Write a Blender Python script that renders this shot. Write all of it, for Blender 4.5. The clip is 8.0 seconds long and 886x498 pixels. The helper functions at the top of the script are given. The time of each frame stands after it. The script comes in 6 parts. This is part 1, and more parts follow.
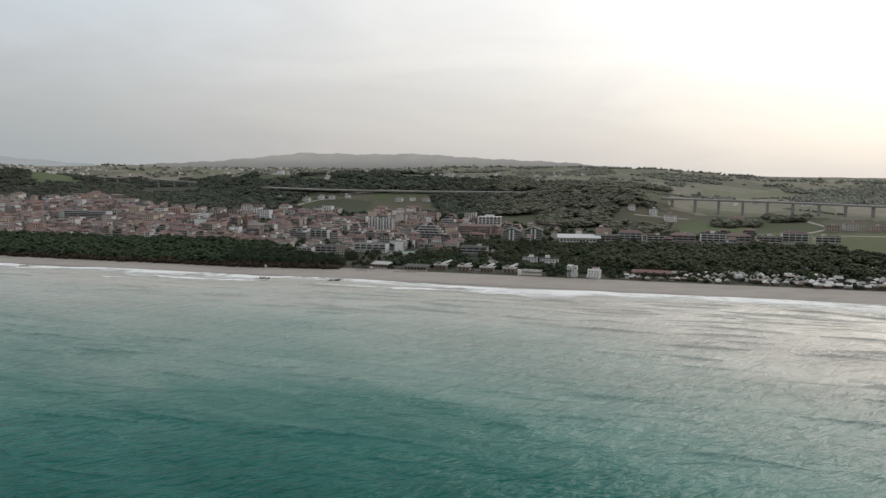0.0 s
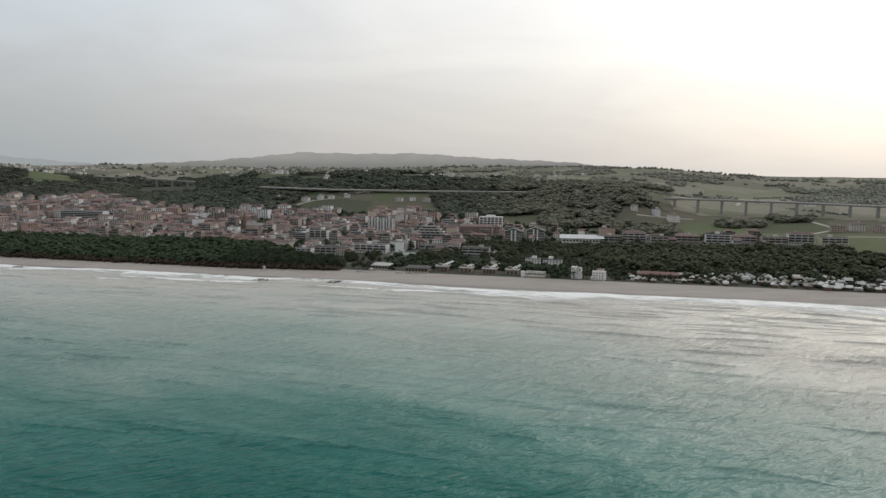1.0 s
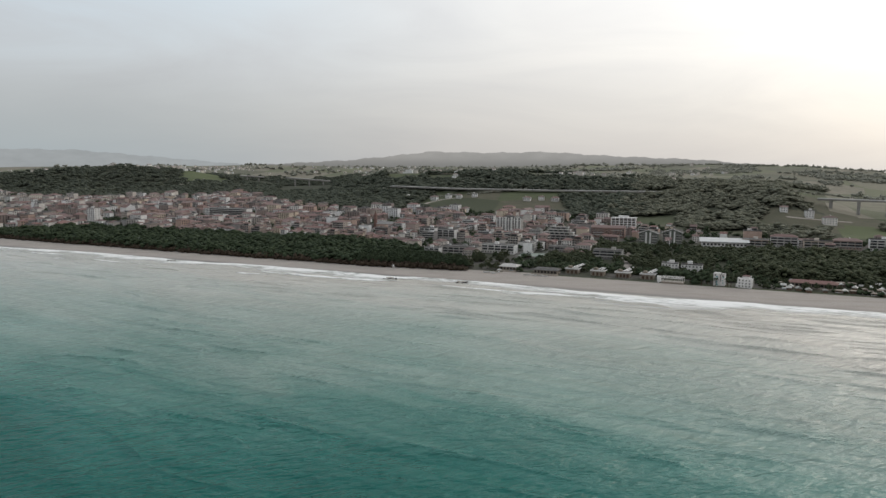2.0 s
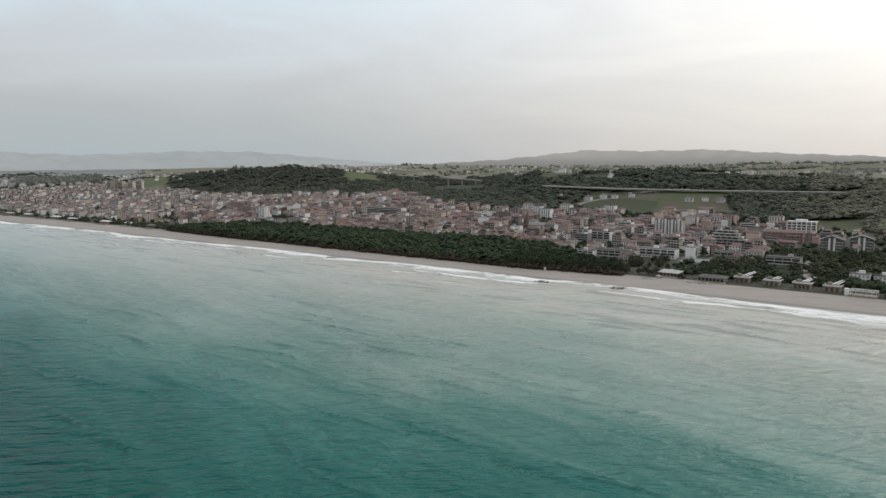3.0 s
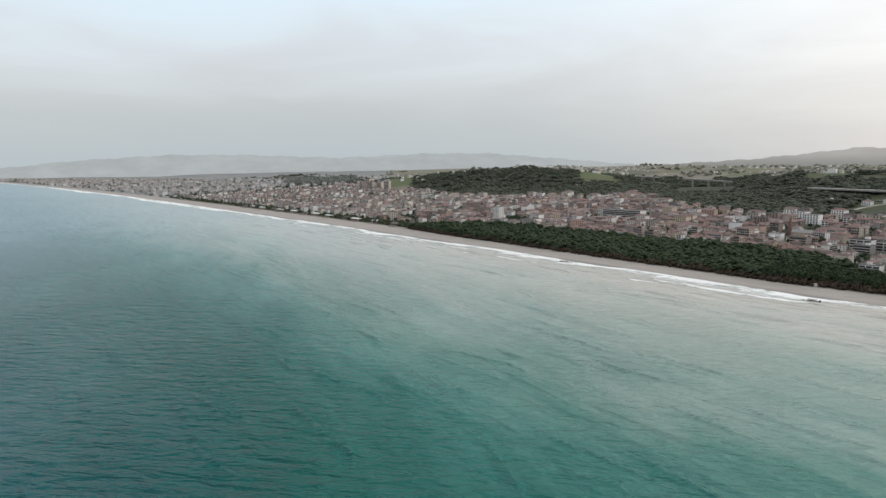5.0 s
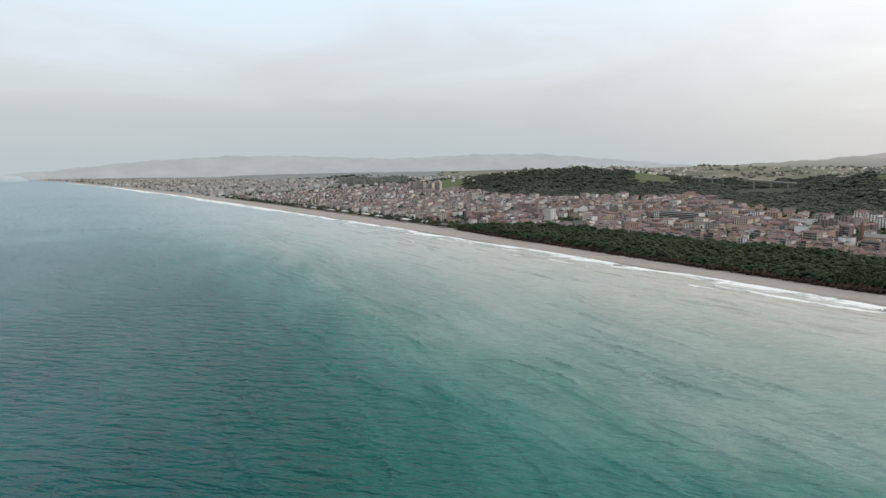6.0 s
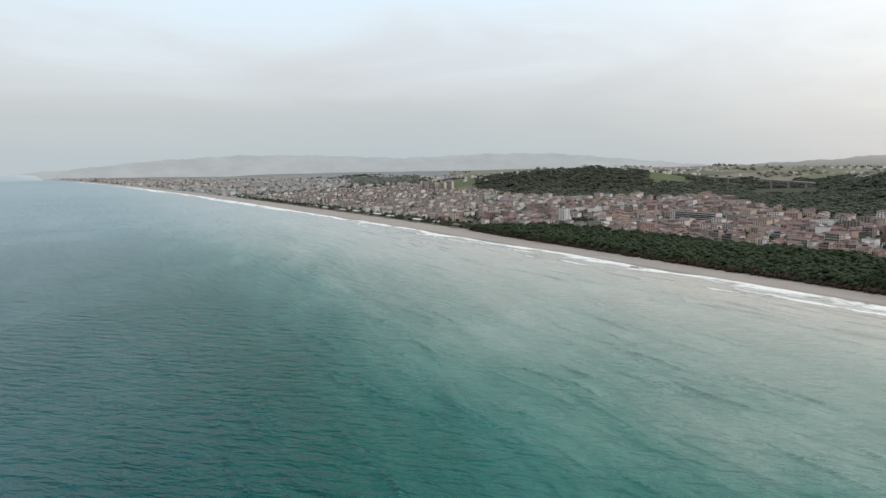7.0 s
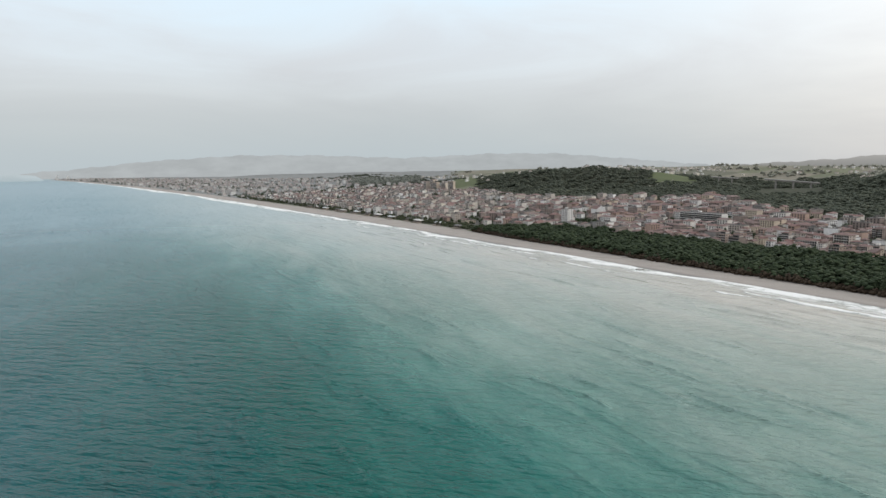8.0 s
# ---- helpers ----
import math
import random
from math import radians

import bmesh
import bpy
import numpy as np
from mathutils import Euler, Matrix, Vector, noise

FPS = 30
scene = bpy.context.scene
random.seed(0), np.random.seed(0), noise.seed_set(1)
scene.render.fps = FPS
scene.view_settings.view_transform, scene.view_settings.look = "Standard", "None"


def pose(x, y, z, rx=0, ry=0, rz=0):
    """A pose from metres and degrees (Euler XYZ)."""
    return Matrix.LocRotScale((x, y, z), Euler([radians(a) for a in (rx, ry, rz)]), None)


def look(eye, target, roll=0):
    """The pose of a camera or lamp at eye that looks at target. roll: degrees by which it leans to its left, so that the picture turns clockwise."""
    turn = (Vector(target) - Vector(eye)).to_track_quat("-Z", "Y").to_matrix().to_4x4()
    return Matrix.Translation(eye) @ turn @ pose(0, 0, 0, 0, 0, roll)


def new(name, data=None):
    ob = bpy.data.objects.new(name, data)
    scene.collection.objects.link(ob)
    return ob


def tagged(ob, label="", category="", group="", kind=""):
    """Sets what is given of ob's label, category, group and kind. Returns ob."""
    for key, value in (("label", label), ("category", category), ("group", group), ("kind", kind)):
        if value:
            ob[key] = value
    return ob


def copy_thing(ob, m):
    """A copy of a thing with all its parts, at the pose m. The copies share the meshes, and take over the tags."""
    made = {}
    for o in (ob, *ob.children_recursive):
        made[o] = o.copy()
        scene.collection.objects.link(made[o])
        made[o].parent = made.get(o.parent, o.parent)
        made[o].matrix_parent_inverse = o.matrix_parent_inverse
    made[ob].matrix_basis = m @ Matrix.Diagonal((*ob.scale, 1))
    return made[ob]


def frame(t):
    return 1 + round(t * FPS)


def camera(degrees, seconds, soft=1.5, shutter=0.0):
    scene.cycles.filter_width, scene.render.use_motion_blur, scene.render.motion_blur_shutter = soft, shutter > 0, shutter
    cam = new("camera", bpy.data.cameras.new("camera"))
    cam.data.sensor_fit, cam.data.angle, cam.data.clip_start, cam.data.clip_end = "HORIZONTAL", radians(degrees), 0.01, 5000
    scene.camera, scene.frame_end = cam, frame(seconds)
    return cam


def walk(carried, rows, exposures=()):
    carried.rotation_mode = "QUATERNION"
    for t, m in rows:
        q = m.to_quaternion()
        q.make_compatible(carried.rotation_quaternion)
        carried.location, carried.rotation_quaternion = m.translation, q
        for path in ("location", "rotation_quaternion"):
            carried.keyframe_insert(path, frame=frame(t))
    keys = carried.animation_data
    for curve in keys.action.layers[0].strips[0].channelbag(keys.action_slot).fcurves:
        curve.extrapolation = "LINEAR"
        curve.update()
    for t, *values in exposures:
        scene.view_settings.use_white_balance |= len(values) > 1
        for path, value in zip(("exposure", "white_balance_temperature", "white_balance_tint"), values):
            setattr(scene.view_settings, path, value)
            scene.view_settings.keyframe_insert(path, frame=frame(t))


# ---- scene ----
# t, x, y, z, yaw, pitch, roll of a drone about 100 m over the sea
cam = camera(65.3, 8.0, soft=1.45)
ROWS = [
    (0.0, 0.0, 0.0, 100.00, -0.00, -6.49, -0.37),
    (0.5, -1.3, 6.1, 99.98, -0.06, -6.50, -0.34),
    (1.0, -2.7, 12.1, 100.09, -0.09, -6.53, -0.40),
    (1.5, -4.3, 17.9, 100.30, 4.03, -6.59, -0.33),
    (3.0, -10.9, 36.9, 101.31, 22.81, -6.75, 0.07),
    (3.5, -14.2, 43.1, 101.25, 28.59, -6.73, 0.14),
    (4.0, -18.3, 49.2, 101.11, 34.27, -6.71, 0.16),
    (4.5, -23.1, 55.4, 100.93, 39.15, -6.67, 0.22),
    (5.0, -28.3, 61.4, 100.60, 41.96, -6.62, 0.29),
    (6.5, -42.0, 79.2, 99.83, 47.14, -6.54, 0.25),
    (7.0, -47.7, 84.2, 99.96, 47.22, -6.56, 0.26),
    (7.5, -53.5, 89.1, 100.18, 47.27, -6.57, 0.27),
    (8.0, -59.3, 94.0, 100.46, 47.32, -6.57, 0.28),
]
walk(cam, [(t, pose(x, y, z, 90 + pitch, roll, yaw)) for t, x, y, z, yaw, pitch, roll in ROWS],
     [(0.0, 0.03), (1.5, 0.06), (3.0, 0.23), (4.0, 0.36), (5.0, 0.43), (6.5, 0.47), (8.0, 0.47)])

# ---- world, sun, exposure ----
SUN_AZ, SUN_EL = 38.0, 22.0      # degrees to the right of +y, and up; the sun stands behind thin cloud
sun_dir = Vector((math.sin(radians(SUN_AZ)) * math.cos(radians(SUN_EL)),
                  math.cos(radians(SUN_AZ)) * math.cos(radians(SUN_EL)), math.sin(radians(SUN_EL))))

scene.view_settings.exposure = 0.0


class Nodes:
    """A short hand for building node trees."""

    def __init__(self, tree):
        self.tree = tree
        tree.nodes.clear()

    def add(self, kind, **settings):
        node = self.tree.nodes.new(kind)
        for key, value in settings.items():
            if key == "op":
                node.operation = value
            elif key == "blend":
                node.blend_type = value
                node.data_type = "RGBA"
            elif key == "sky":
                node.sky_type = value
            elif key == "feature":
                node.feature = value
            elif key == "bands":
                node.wave_type, node.bands_direction = "BANDS", value
            elif key == "dims":
                node.noise_dimensions = value
        return node

    def put(self, socket, value):
        if isinstance(value, bpy.types.NodeSocket):
            self.tree.links.new(value, socket)
        else:
            socket.default_value = value

    def math(self, op, a, b=0.0, c=0.0, clamp=False):
        n = self.add("ShaderNodeMath", op=op)
        n.use_clamp = clamp
        for s, v in zip(n.inputs, (a, b, c)):
            self.put(s, v)
        return n.outputs[0]

    def vec(self, op, a, b=(0, 0, 0)):
        n = self.add("ShaderNodeVectorMath", op=op)
        self.put(n.inputs[0], a)
        self.put(n.inputs[1], b)
        return n.outputs["Value"] if op in ("DOT_PRODUCT", "LENGTH") else n.outputs[0]

    def mix(self, fac, a, b, blend="MIX"):
        n = self.add("ShaderNodeMix", blend=blend)
        self.put(n.inputs[0], fac)
        self.put(n.inputs[6], a)
        self.put(n.inputs[7], b)
        return n.outputs[2]

    def noise(self, vector, scale, detail=3.0, rough=0.55, distort=0.0):
        n = self.add("ShaderNodeTexNoise")
        self.put(n.inputs["Vector"], vector)
        self.put(n.inputs["Scale"], scale)
        self.put(n.inputs["Detail"], detail)
        self.put(n.inputs["Roughness"], rough)
        self.put(n.inputs["Distortion"], distort)
        return n.outputs[0]

    def ramp(self, fac, stops):
        n = self.add("ShaderNodeValToRGB")
        els = n.color_ramp.elements
        while len(els) < len(stops):
            els.new(0.5)
        for e, (p, c) in zip(els, stops):
            e.position = p
            e.color = c if len(c) == 4 else (*c, 1)
        self.put(n.inputs[0], fac)
        return n.outputs[0]

    def remap(self, v, a, b, c=0.0, d=1.0, smooth=False):
        n = self.add("ShaderNodeMapRange")
        n.clamp = True
        if smooth:
            n.interpolation_type = "SMOOTHSTEP"
        for s, x in zip(n.inputs, (v, a, b, c, d)):
            self.put(s, x)
        return n.outputs[0]


def rgb(r, g, b):
    return (r, g, b, 1.0)


world = bpy.data.worlds.new("sky")
scene.world = world
world.use_nodes = True
w = Nodes(world.node_tree)
way = w.add("ShaderNodeTexCoord").outputs["Generated"]
sky = w.add("ShaderNodeTexSky", sky="NISHITA")
sky.sun_disc = False
sky.sun_elevation, sky.sun_rotation = radians(SUN_EL), radians(SUN_AZ)
sky.air_density, sky.dust_density = 1.0, 3.0
split = w.add("ShaderNodeSeparateXYZ")
w.put(split.inputs[0], way)
up = split.outputs[2]
# cloud deck: grey at the horizon, lighter above; a broad bright veil round the sun
deck = w.ramp(w.math("ADD", w.math("MULTIPLY", up, 1.0), 0.05, clamp=True),
              [(0.0, (0.46, 0.45, 0.445)), (0.05, (0.455, 0.445, 0.44)), (0.14, (0.50, 0.495, 0.49)), (0.30, (0.65, 0.66, 0.67)), (1.0, (0.58, 0.60, 0.63))])
toward = w.math("MAXIMUM", w.vec("DOT_PRODUCT", way, tuple(sun_dir)), 0.0)
glow_wide = w.math("MULTIPLY", w.math("POWER", toward, 2.5), 0.50)
glow_near = w.math("MULTIPLY", w.math("POWER", toward, 22.0), 0.55)
glow = w.math("MULTIPLY", w.math("ADD", glow_wide, glow_near), w.remap(up, -0.02, 0.20, 0.62, 1.0, smooth=True))
# long thin cloud streaks
flat = w.vec("MULTIPLY", way, (1.2, 1.2, 6.0))
streaks = w.noise(flat, 1.9, 6.0, 0.58, 0.7)
lit = w.mix(1.0, deck, w.mix(glow, rgb(0, 0, 0), rgb(1.0, 0.95, 0.86)), "ADD")
lit = w.mix(w.remap(streaks, 0.35, 0.7), w.mix(1.0, lit, rgb(0.925, 0.93, 0.945), "MULTIPLY"), w.mix(1.0, lit, rgb(1.06, 1.055, 1.045), "MULTIPLY"))
# thinner cloud, with blue behind it, away from the sun and high up
side = w.vec("DOT_PRODUCT", way, (-0.93, 0.36, 0.0))
thin = w.math("MULTIPLY", w.math("MULTIPLY", w.remap(side, 0.35, 0.98, smooth=True), w.remap(up, 0.03, 0.26, smooth=True)), w.remap(streaks, 0.3, 0.62, 0.35, 1.0))
lit = w.mix(w.math("MULTIPLY", thin, 0.7), lit, rgb(0.54, 0.70, 0.82))
low_haze = w.math("MULTIPLY", w.remap(side, 0.45, 0.95, smooth=True), w.remap(up, 0.0, 0.16, 1.0, 0.0, smooth=True))
lit = w.mix(w.math("MULTIPLY", low_haze, 0.88), lit, rgb(0.372, 0.43, 0.458))
bg_deck = w.add("ShaderNodeBackground")
w.put(bg_deck.inputs[0], lit)
w.put(bg_deck.inputs[1], 1.0)
bg_sky = w.add("ShaderNodeBackground")
w.put(bg_sky.inputs[0], sky.outputs[0])
w.put(bg_sky.inputs[1], 0.10)
both = w.add("ShaderNodeMixShader")
w.put(both.inputs[0], 0.93)
w.put(both.inputs[1], bg_sky.outputs[0])
w.put(both.inputs[2], bg_deck.outputs[0])
w.put(w.add("ShaderNodeOutputWorld").inputs[0], both.outputs[0])

sun = new("sun", bpy.data.lights.new("sun", "SUN"))
sun.data.energy, sun.data.angle, sun.data.color = 0.5, radians(36), (1.0, 0.93, 0.82)
sun.matrix_world = look(sun_dir * 1000, (0, 0, 0))


# ---- materials ----
def material(name):
    m = bpy.data.materials.new(name)
    m.use_nodes = True
    n = Nodes(m.node_tree)
    bsdf = n.add("ShaderNodeBsdfPrincipled")
    n.put(n.add("ShaderNodeOutputMaterial").inputs[0], bsdf.outputs[0])
    return m, n, bsdf


def bump(n, bsdf, height, strength, distance):
    b = n.add("ShaderNodeBump")
    n.put(b.inputs["Strength"], strength)
    n.put(b.inputs["Distance"], distance)
    n.put(b.inputs["Height"], height)
    n.put(bsdf.inputs["Normal"], b.outputs[0])


def place(n):
    return n.add("ShaderNodeNewGeometry").outputs["Position"]


def plaster(name, colours, rough=0.85, by_island=False):
    """Weathered wall paint; each building takes one of the colours by chance."""
    m, n, bsdf = material(name)
    if by_island:
        chance = n.add("ShaderNodeNewGeometry").outputs["Random Per Island"]
    else:
        chance = n.add("ShaderNodeObjectInfo").outputs["Random"]
    k = len(colours)
    col = n.ramp(chance, [(i / k, c) for i, c in enumerate(colours)])
    col.node.color_ramp.interpolation = "CONSTANT"
    p = place(n)
    stain = n.noise(p, 0.25, 4.0, 0.6)
    streak = n.noise(n.vec("MULTIPLY", p, (1.6, 1.6, 0.25)), 0.9, 3.0, 0.6)
    tone = n.math("MULTIPLY", n.remap(stain, 0.3, 0.7, 0.82, 1.06), n.remap(streak, 0.35, 0.7, 1.03, 0.86))
    tint = n.add("ShaderNodeCombineColor")
    for s in tint.inputs[:3]:
        n.put(s, tone)
    n.put(bsdf.inputs["Base Color"], n.mix(1.0, col, tint.outputs[0], "MULTIPLY"))
    bsdf.inputs["Roughness"].default_value = rough
    bump(n, bsdf, n.noise(p, 6.0, 3.0), 0.2, 0.02)
    return m


def plain(name, a, b, scale, rough, metal=0.0, relief=0.0, detail=4.0, chance=0.0):
    """Two tones of one colour, mottled at two scales, each object a little lighter or darker."""
    m, n, bsdf = material(name)
    p = place(n)
    big = n.noise(p, scale, detail, 0.6)
    fine = n.noise(p, scale * 9, 3.0, 0.6)
    f = n.math("ADD", n.math("MULTIPLY", big, 0.65), n.math("MULTIPLY", fine, 0.35))
    if chance:
        rnd = n.add("ShaderNodeObjectInfo").outputs["Random"]
        f = n.math("ADD", f, n.math("MULTIPLY", n.math("SUBTRACT", rnd, 0.5), chance))
    n.put(bsdf.inputs["Base Color"], n.ramp(f, [(0.3, a), (0.72, b)]))
    bsdf.inputs["Roughness"].default_value = rough
    bsdf.inputs["Metallic"].default_value = metal
    if rough >= 0.9:
        bsdf.inputs["Specular IOR Level"].default_value = 0.12
    if relief:
        bump(n, bsdf, fine, 0.5, relief)
    return m


def tiles(name, colours, by_island=False):
    """Clay roof tiles: courses of barrel tiles, mottled and mossy."""
    m, n, bsdf = material(name)
    chance = n.add("ShaderNodeNewGeometry").outputs["Random Per Island"] if by_island else n.add("ShaderNodeObjectInfo").outputs["Random"]
    p = place(n)
    col = n.ramp(chance, [(i / max(1, len(colours) - 1), c) for i, c in enumerate(colours)])
    mott = n.noise(p, 0.8, 5.0, 0.7)
    moss = n.noise(p, 0.12, 3.0)
    col = n.mix(n.remap(mott, 0.35, 0.7, 0.0, 0.45), col, rgb(0.21, 0.155, 0.135))
    col = n.mix(n.remap(moss, 0.5, 0.75, 0.0, 0.4), col, rgb(0.12, 0.10, 0.08))
    n.put(bsdf.inputs["Base Color"], col)
    bsdf.inputs["Roughness"].default_value = 0.9
    wave = n.add("ShaderNodeTexWave", bands="DIAGONAL")
    n.put(wave.inputs["Vector"], p)
    n.put(wave.inputs["Scale"], 2.0)
    bump(n, bsdf, wave.outputs[0], 0.5, 0.05)
    return m


def foliage(name, stops, rough=0.75):
    m, n, bsdf = material(name)
    geo = n.add("ShaderNodeNewGeometry")
    rnd = geo.outputs["Random Per Island"]
    each = n.add("ShaderNodeObjectInfo").outputs["Random"]
    p = geo.outputs["Position"]
    leaf = n.noise(p, 1.3, 4.0, 0.7)
    patch = n.noise(p, 0.02, 3.0, 0.6)
    f = n.math("ADD", n.math("MULTIPLY", rnd, 0.34), n.math("MULTIPLY", leaf, 0.40))
    f = n.math("ADD", f, n.math("MULTIPLY", patch, 0.30))
    f = n.math("ADD", f, n.math("MULTIPLY", each, 0.14))
    n.put(bsdf.inputs["Base Color"], n.ramp(f, stops))
    bsdf.inputs["Roughness"].default_value = rough
    bsdf.inputs["Specular IOR Level"].default_value = 0.06
    bump(n, bsdf, leaf, 0.6, 0.3)
    return m


def fields_material(name, plots, scrub, tufts):
    """Farmland: a patchwork of meadow, crop and ploughed plots, with scrub."""
    m, n, bsdf = material(name)
    p = place(n)
    cells = n.add("ShaderNodeTexVoronoi")
    n.put(cells.inputs["Vector"], n.vec("MULTIPLY", p, (1.0, 0.55, 0.0)))
    n.put(cells.inputs["Scale"], 0.0075)
    pick = n.add("ShaderNodeSeparateColor")
    n.put(pick.inputs[0], cells.outputs["Color"])
    plot = n.ramp(pick.outputs[0], [(k / len(plots), c) for k, c in enumerate(plots)])
    plot.node.color_ramp.interpolation = "CONSTANT"
    grass = n.noise(p, 0.05, 5.0, 0.65)
    fine = n.noise(p, 0.7, 4.0, 0.7)
    col = n.mix(n.remap(grass, 0.40, 0.7, 0.0, 0.55), plot, rgb(*scrub))
    col = n.mix(n.remap(fine, 0.4, 0.7, 0.0, 0.5), col, rgb(*tufts))
    n.put(bsdf.inputs["Base Color"], col)
    bsdf.inputs["Roughness"].default_value = 0.95
    bsdf.inputs["Specular IOR Level"].default_value = 0.1
    bump(n, bsdf, fine, 0.6, 0.4)
    return m


def sand_material():
    """Shingle and sand, darker and smoother where the swash wets it."""
    m, n, bsdf = material("beach_sand")
    p = place(n)
    split = n.add("ShaderNodeSeparateXYZ")
    n.put(split.inputs[0], p)
    grain = n.noise(p, 1.2, 5.0, 0.7)
    drift = n.noise(n.vec("MULTIPLY", p, (0.25, 1.0, 1.0)), 0.09, 4.0, 0.6)
    col = n.mix(n.remap(grain, 0.3, 0.7), rgb(0.300, 0.268, 0.242), rgb(0.415, 0.376, 0.342))
    col = n.mix(n.remap(drift, 0.45, 0.7, 0.0, 0.55), col, rgb(0.235, 0.213, 0.19))
    wet = n.remap(n.math("ADD", split.outputs[2], n.math("MULTIPLY", drift, 0.5)), 0.45, 1.0, 1.0, 0.0)
    col = n.mix(wet, col, rgb(0.160, 0.147, 0.136))
    n.put(bsdf.inputs["Base Color"], col)
    n.put(bsdf.inputs["Roughness"], n.math("SUBTRACT", 0.95, n.math("MULTIPLY", wet, 0.45)))
    bump(n, bsdf, grain, 0.5, 0.15)
    return m


def sea_material():
    """Green sea over sand: milky with stirred-up silt towards the beach, drifting in long plumes, with swell and wind ripples."""
    m, n, bsdf = material("sea_water")
    p = place(n)
    split = n.add("ShaderNodeSeparateXYZ")
    n.put(split.inputs[0], p)
    x, y = split.outputs[0], split.outputs[1]
    far = n.vec("LENGTH", p)

    def turned(degrees, along, across):
        """The place, turned and stretched so that a noise runs in lines; degrees: the lines' angle from +x."""
        q = n.add("ShaderNodeMapping")
        q.inputs["Rotation"].default_value = (0, 0, radians(-degrees))
        n.put(q.inputs["Vector"], p)
        return n.vec("MULTIPLY", q.outputs[0], (along, across, 1.0))

    # metres from the beach
    off = n.math("SUBTRACT", n.math("SUBTRACT", 602.0, n.math("MULTIPLY", x, 0.235)), y)
    clouded = n.noise(turned(-24, 0.30, 1.0), 0.0085, 4.0, 0.55, 0.8)
    wisps = n.noise(turned(-30, 0.16, 1.0), 0.034, 4.0, 0.6, 0.9)
    drift = n.math("ADD", n.math("MULTIPLY", n.math("SUBTRACT", clouded, 0.5), 190.0), n.math("MULTIPLY", n.math("SUBTRACT", wisps, 0.5), 115.0))
    # westwards haze is put into the colour: the water pales to a bluer grey
    weight = n.remap(x, -1700.0, -180.0, 1.0, 0.0, smooth=True)
    # eastwards paler: more stirred-up sand, with sun glint put into the colour
    sand_and_glint = n.remap(x, 0.0, 290.0, 0.0, 195.0, smooth=True)
    silt = n.remap(n.math("SUBTRACT", n.math("ADD", off, drift), sand_and_glint), 38.0, 558.0)
    col = n.ramp(silt, [(0.0, (0.54, 0.52, 0.47)), (0.14, (0.46, 0.478, 0.435)), (0.3, (0.345, 0.42, 0.38)), (0.47, (0.215, 0.335, 0.298)), (0.56, (0.100, 0.246, 0.214)), (0.66, (0.026, 0.156, 0.134)), (0.76, (0.004, 0.104, 0.088)), (0.88, (0.002, 0.088, 0.083)), (1.0, (0.002, 0.082, 0.089))])
    hazed_water = n.mix(n.remap(silt, 0.2, 0.75), rgb(0.33, 0.405, 0.41), rgb(0.190, 0.305, 0.355))
    col = n.mix(n.math("MULTIPLY", weight, 0.92), col, hazed_water)
    # a second step of painted haze, further west
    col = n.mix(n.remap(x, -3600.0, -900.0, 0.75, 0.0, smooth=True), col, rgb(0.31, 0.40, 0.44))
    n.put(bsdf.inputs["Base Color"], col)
    n.put(bsdf.inputs["Roughness"], n.remap(far, 250.0, 2600.0, 0.13, 0.42))
    bsdf.inputs["Specular IOR Level"].default_value = 0.23
    bsdf.inputs["IOR"].default_value = 1.33
    # swell crests along the shore, strongest over the shallows; wind waves aslant to it, with calmer and rougher lanes
    roll = n.noise(turned(-14, 0.22, 1.0), 0.034, 2.0, 0.5, 0.6)
    crest = n.math("SUBTRACT", 1.0, n.math("ABSOLUTE", n.math("SUBTRACT", n.math("MULTIPLY", roll, 5.0), 2.5)), clamp=True)
    crest = n.math("POWER", crest, 1.3)
    group = n.noise(turned(-14, 0.5, 1.0), 0.012, 2.0, 0.5)
    surge = n.math("MULTIPLY", n.remap(off, 60.0, 460.0, 1.0, 0.75), n.remap(group, 0.38, 0.62, 0.3, 1.0))
    heave = n.noise(turned(-10, 0.25, 1.0), 0.055, 3.0, 0.5, 0.4)
    chop = n.noise(turned(30, 0.34, 1.0), 0.16, 3.0, 0.55, 0.3)
    ridge = n.math("SUBTRACT", 1.0, n.math("ABSOLUTE", n.math("SUBTRACT", n.math("MULTIPLY", n.noise(turned(38, 0.36, 1.0), 0.105, 2.0, 0.5, 0.4), 4.0), 2.0)), clamp=True)
    ripple_ = n.noise(turned(22, 0.45, 1.0), 0.55, 3.0, 0.6)
    gust = n.remap(n.noise(turned(-28, 0.35, 1.0), 0.011, 3.0, 0.55), 0.35, 0.65, 0.5, 1.25)
    sheltered = n.remap(off, 40.0, 330.0, 0.45, 1.2, smooth=True)
    fine = n.math("MULTIPLY", n.math("MULTIPLY", gust, sheltered), n.math("ADD", n.math("ADD", n.math("MULTIPLY", chop, 2.2), n.math("MULTIPLY", ridge, 0.55)), n.math("MULTIPLY", ripple_, 0.75)))
    h = n.math("ADD", n.math("MULTIPLY", n.math("MULTIPLY", crest, surge), 1.15), n.math("ADD", n.math("MULTIPLY", heave, n.remap(off, 80.0, 330.0, 1.1, 2.2)), fine))
    bump(n, bsdf, h, n.remap(far, 800.0, 3200.0, 1.0, 0.45), 2.2)
    return m


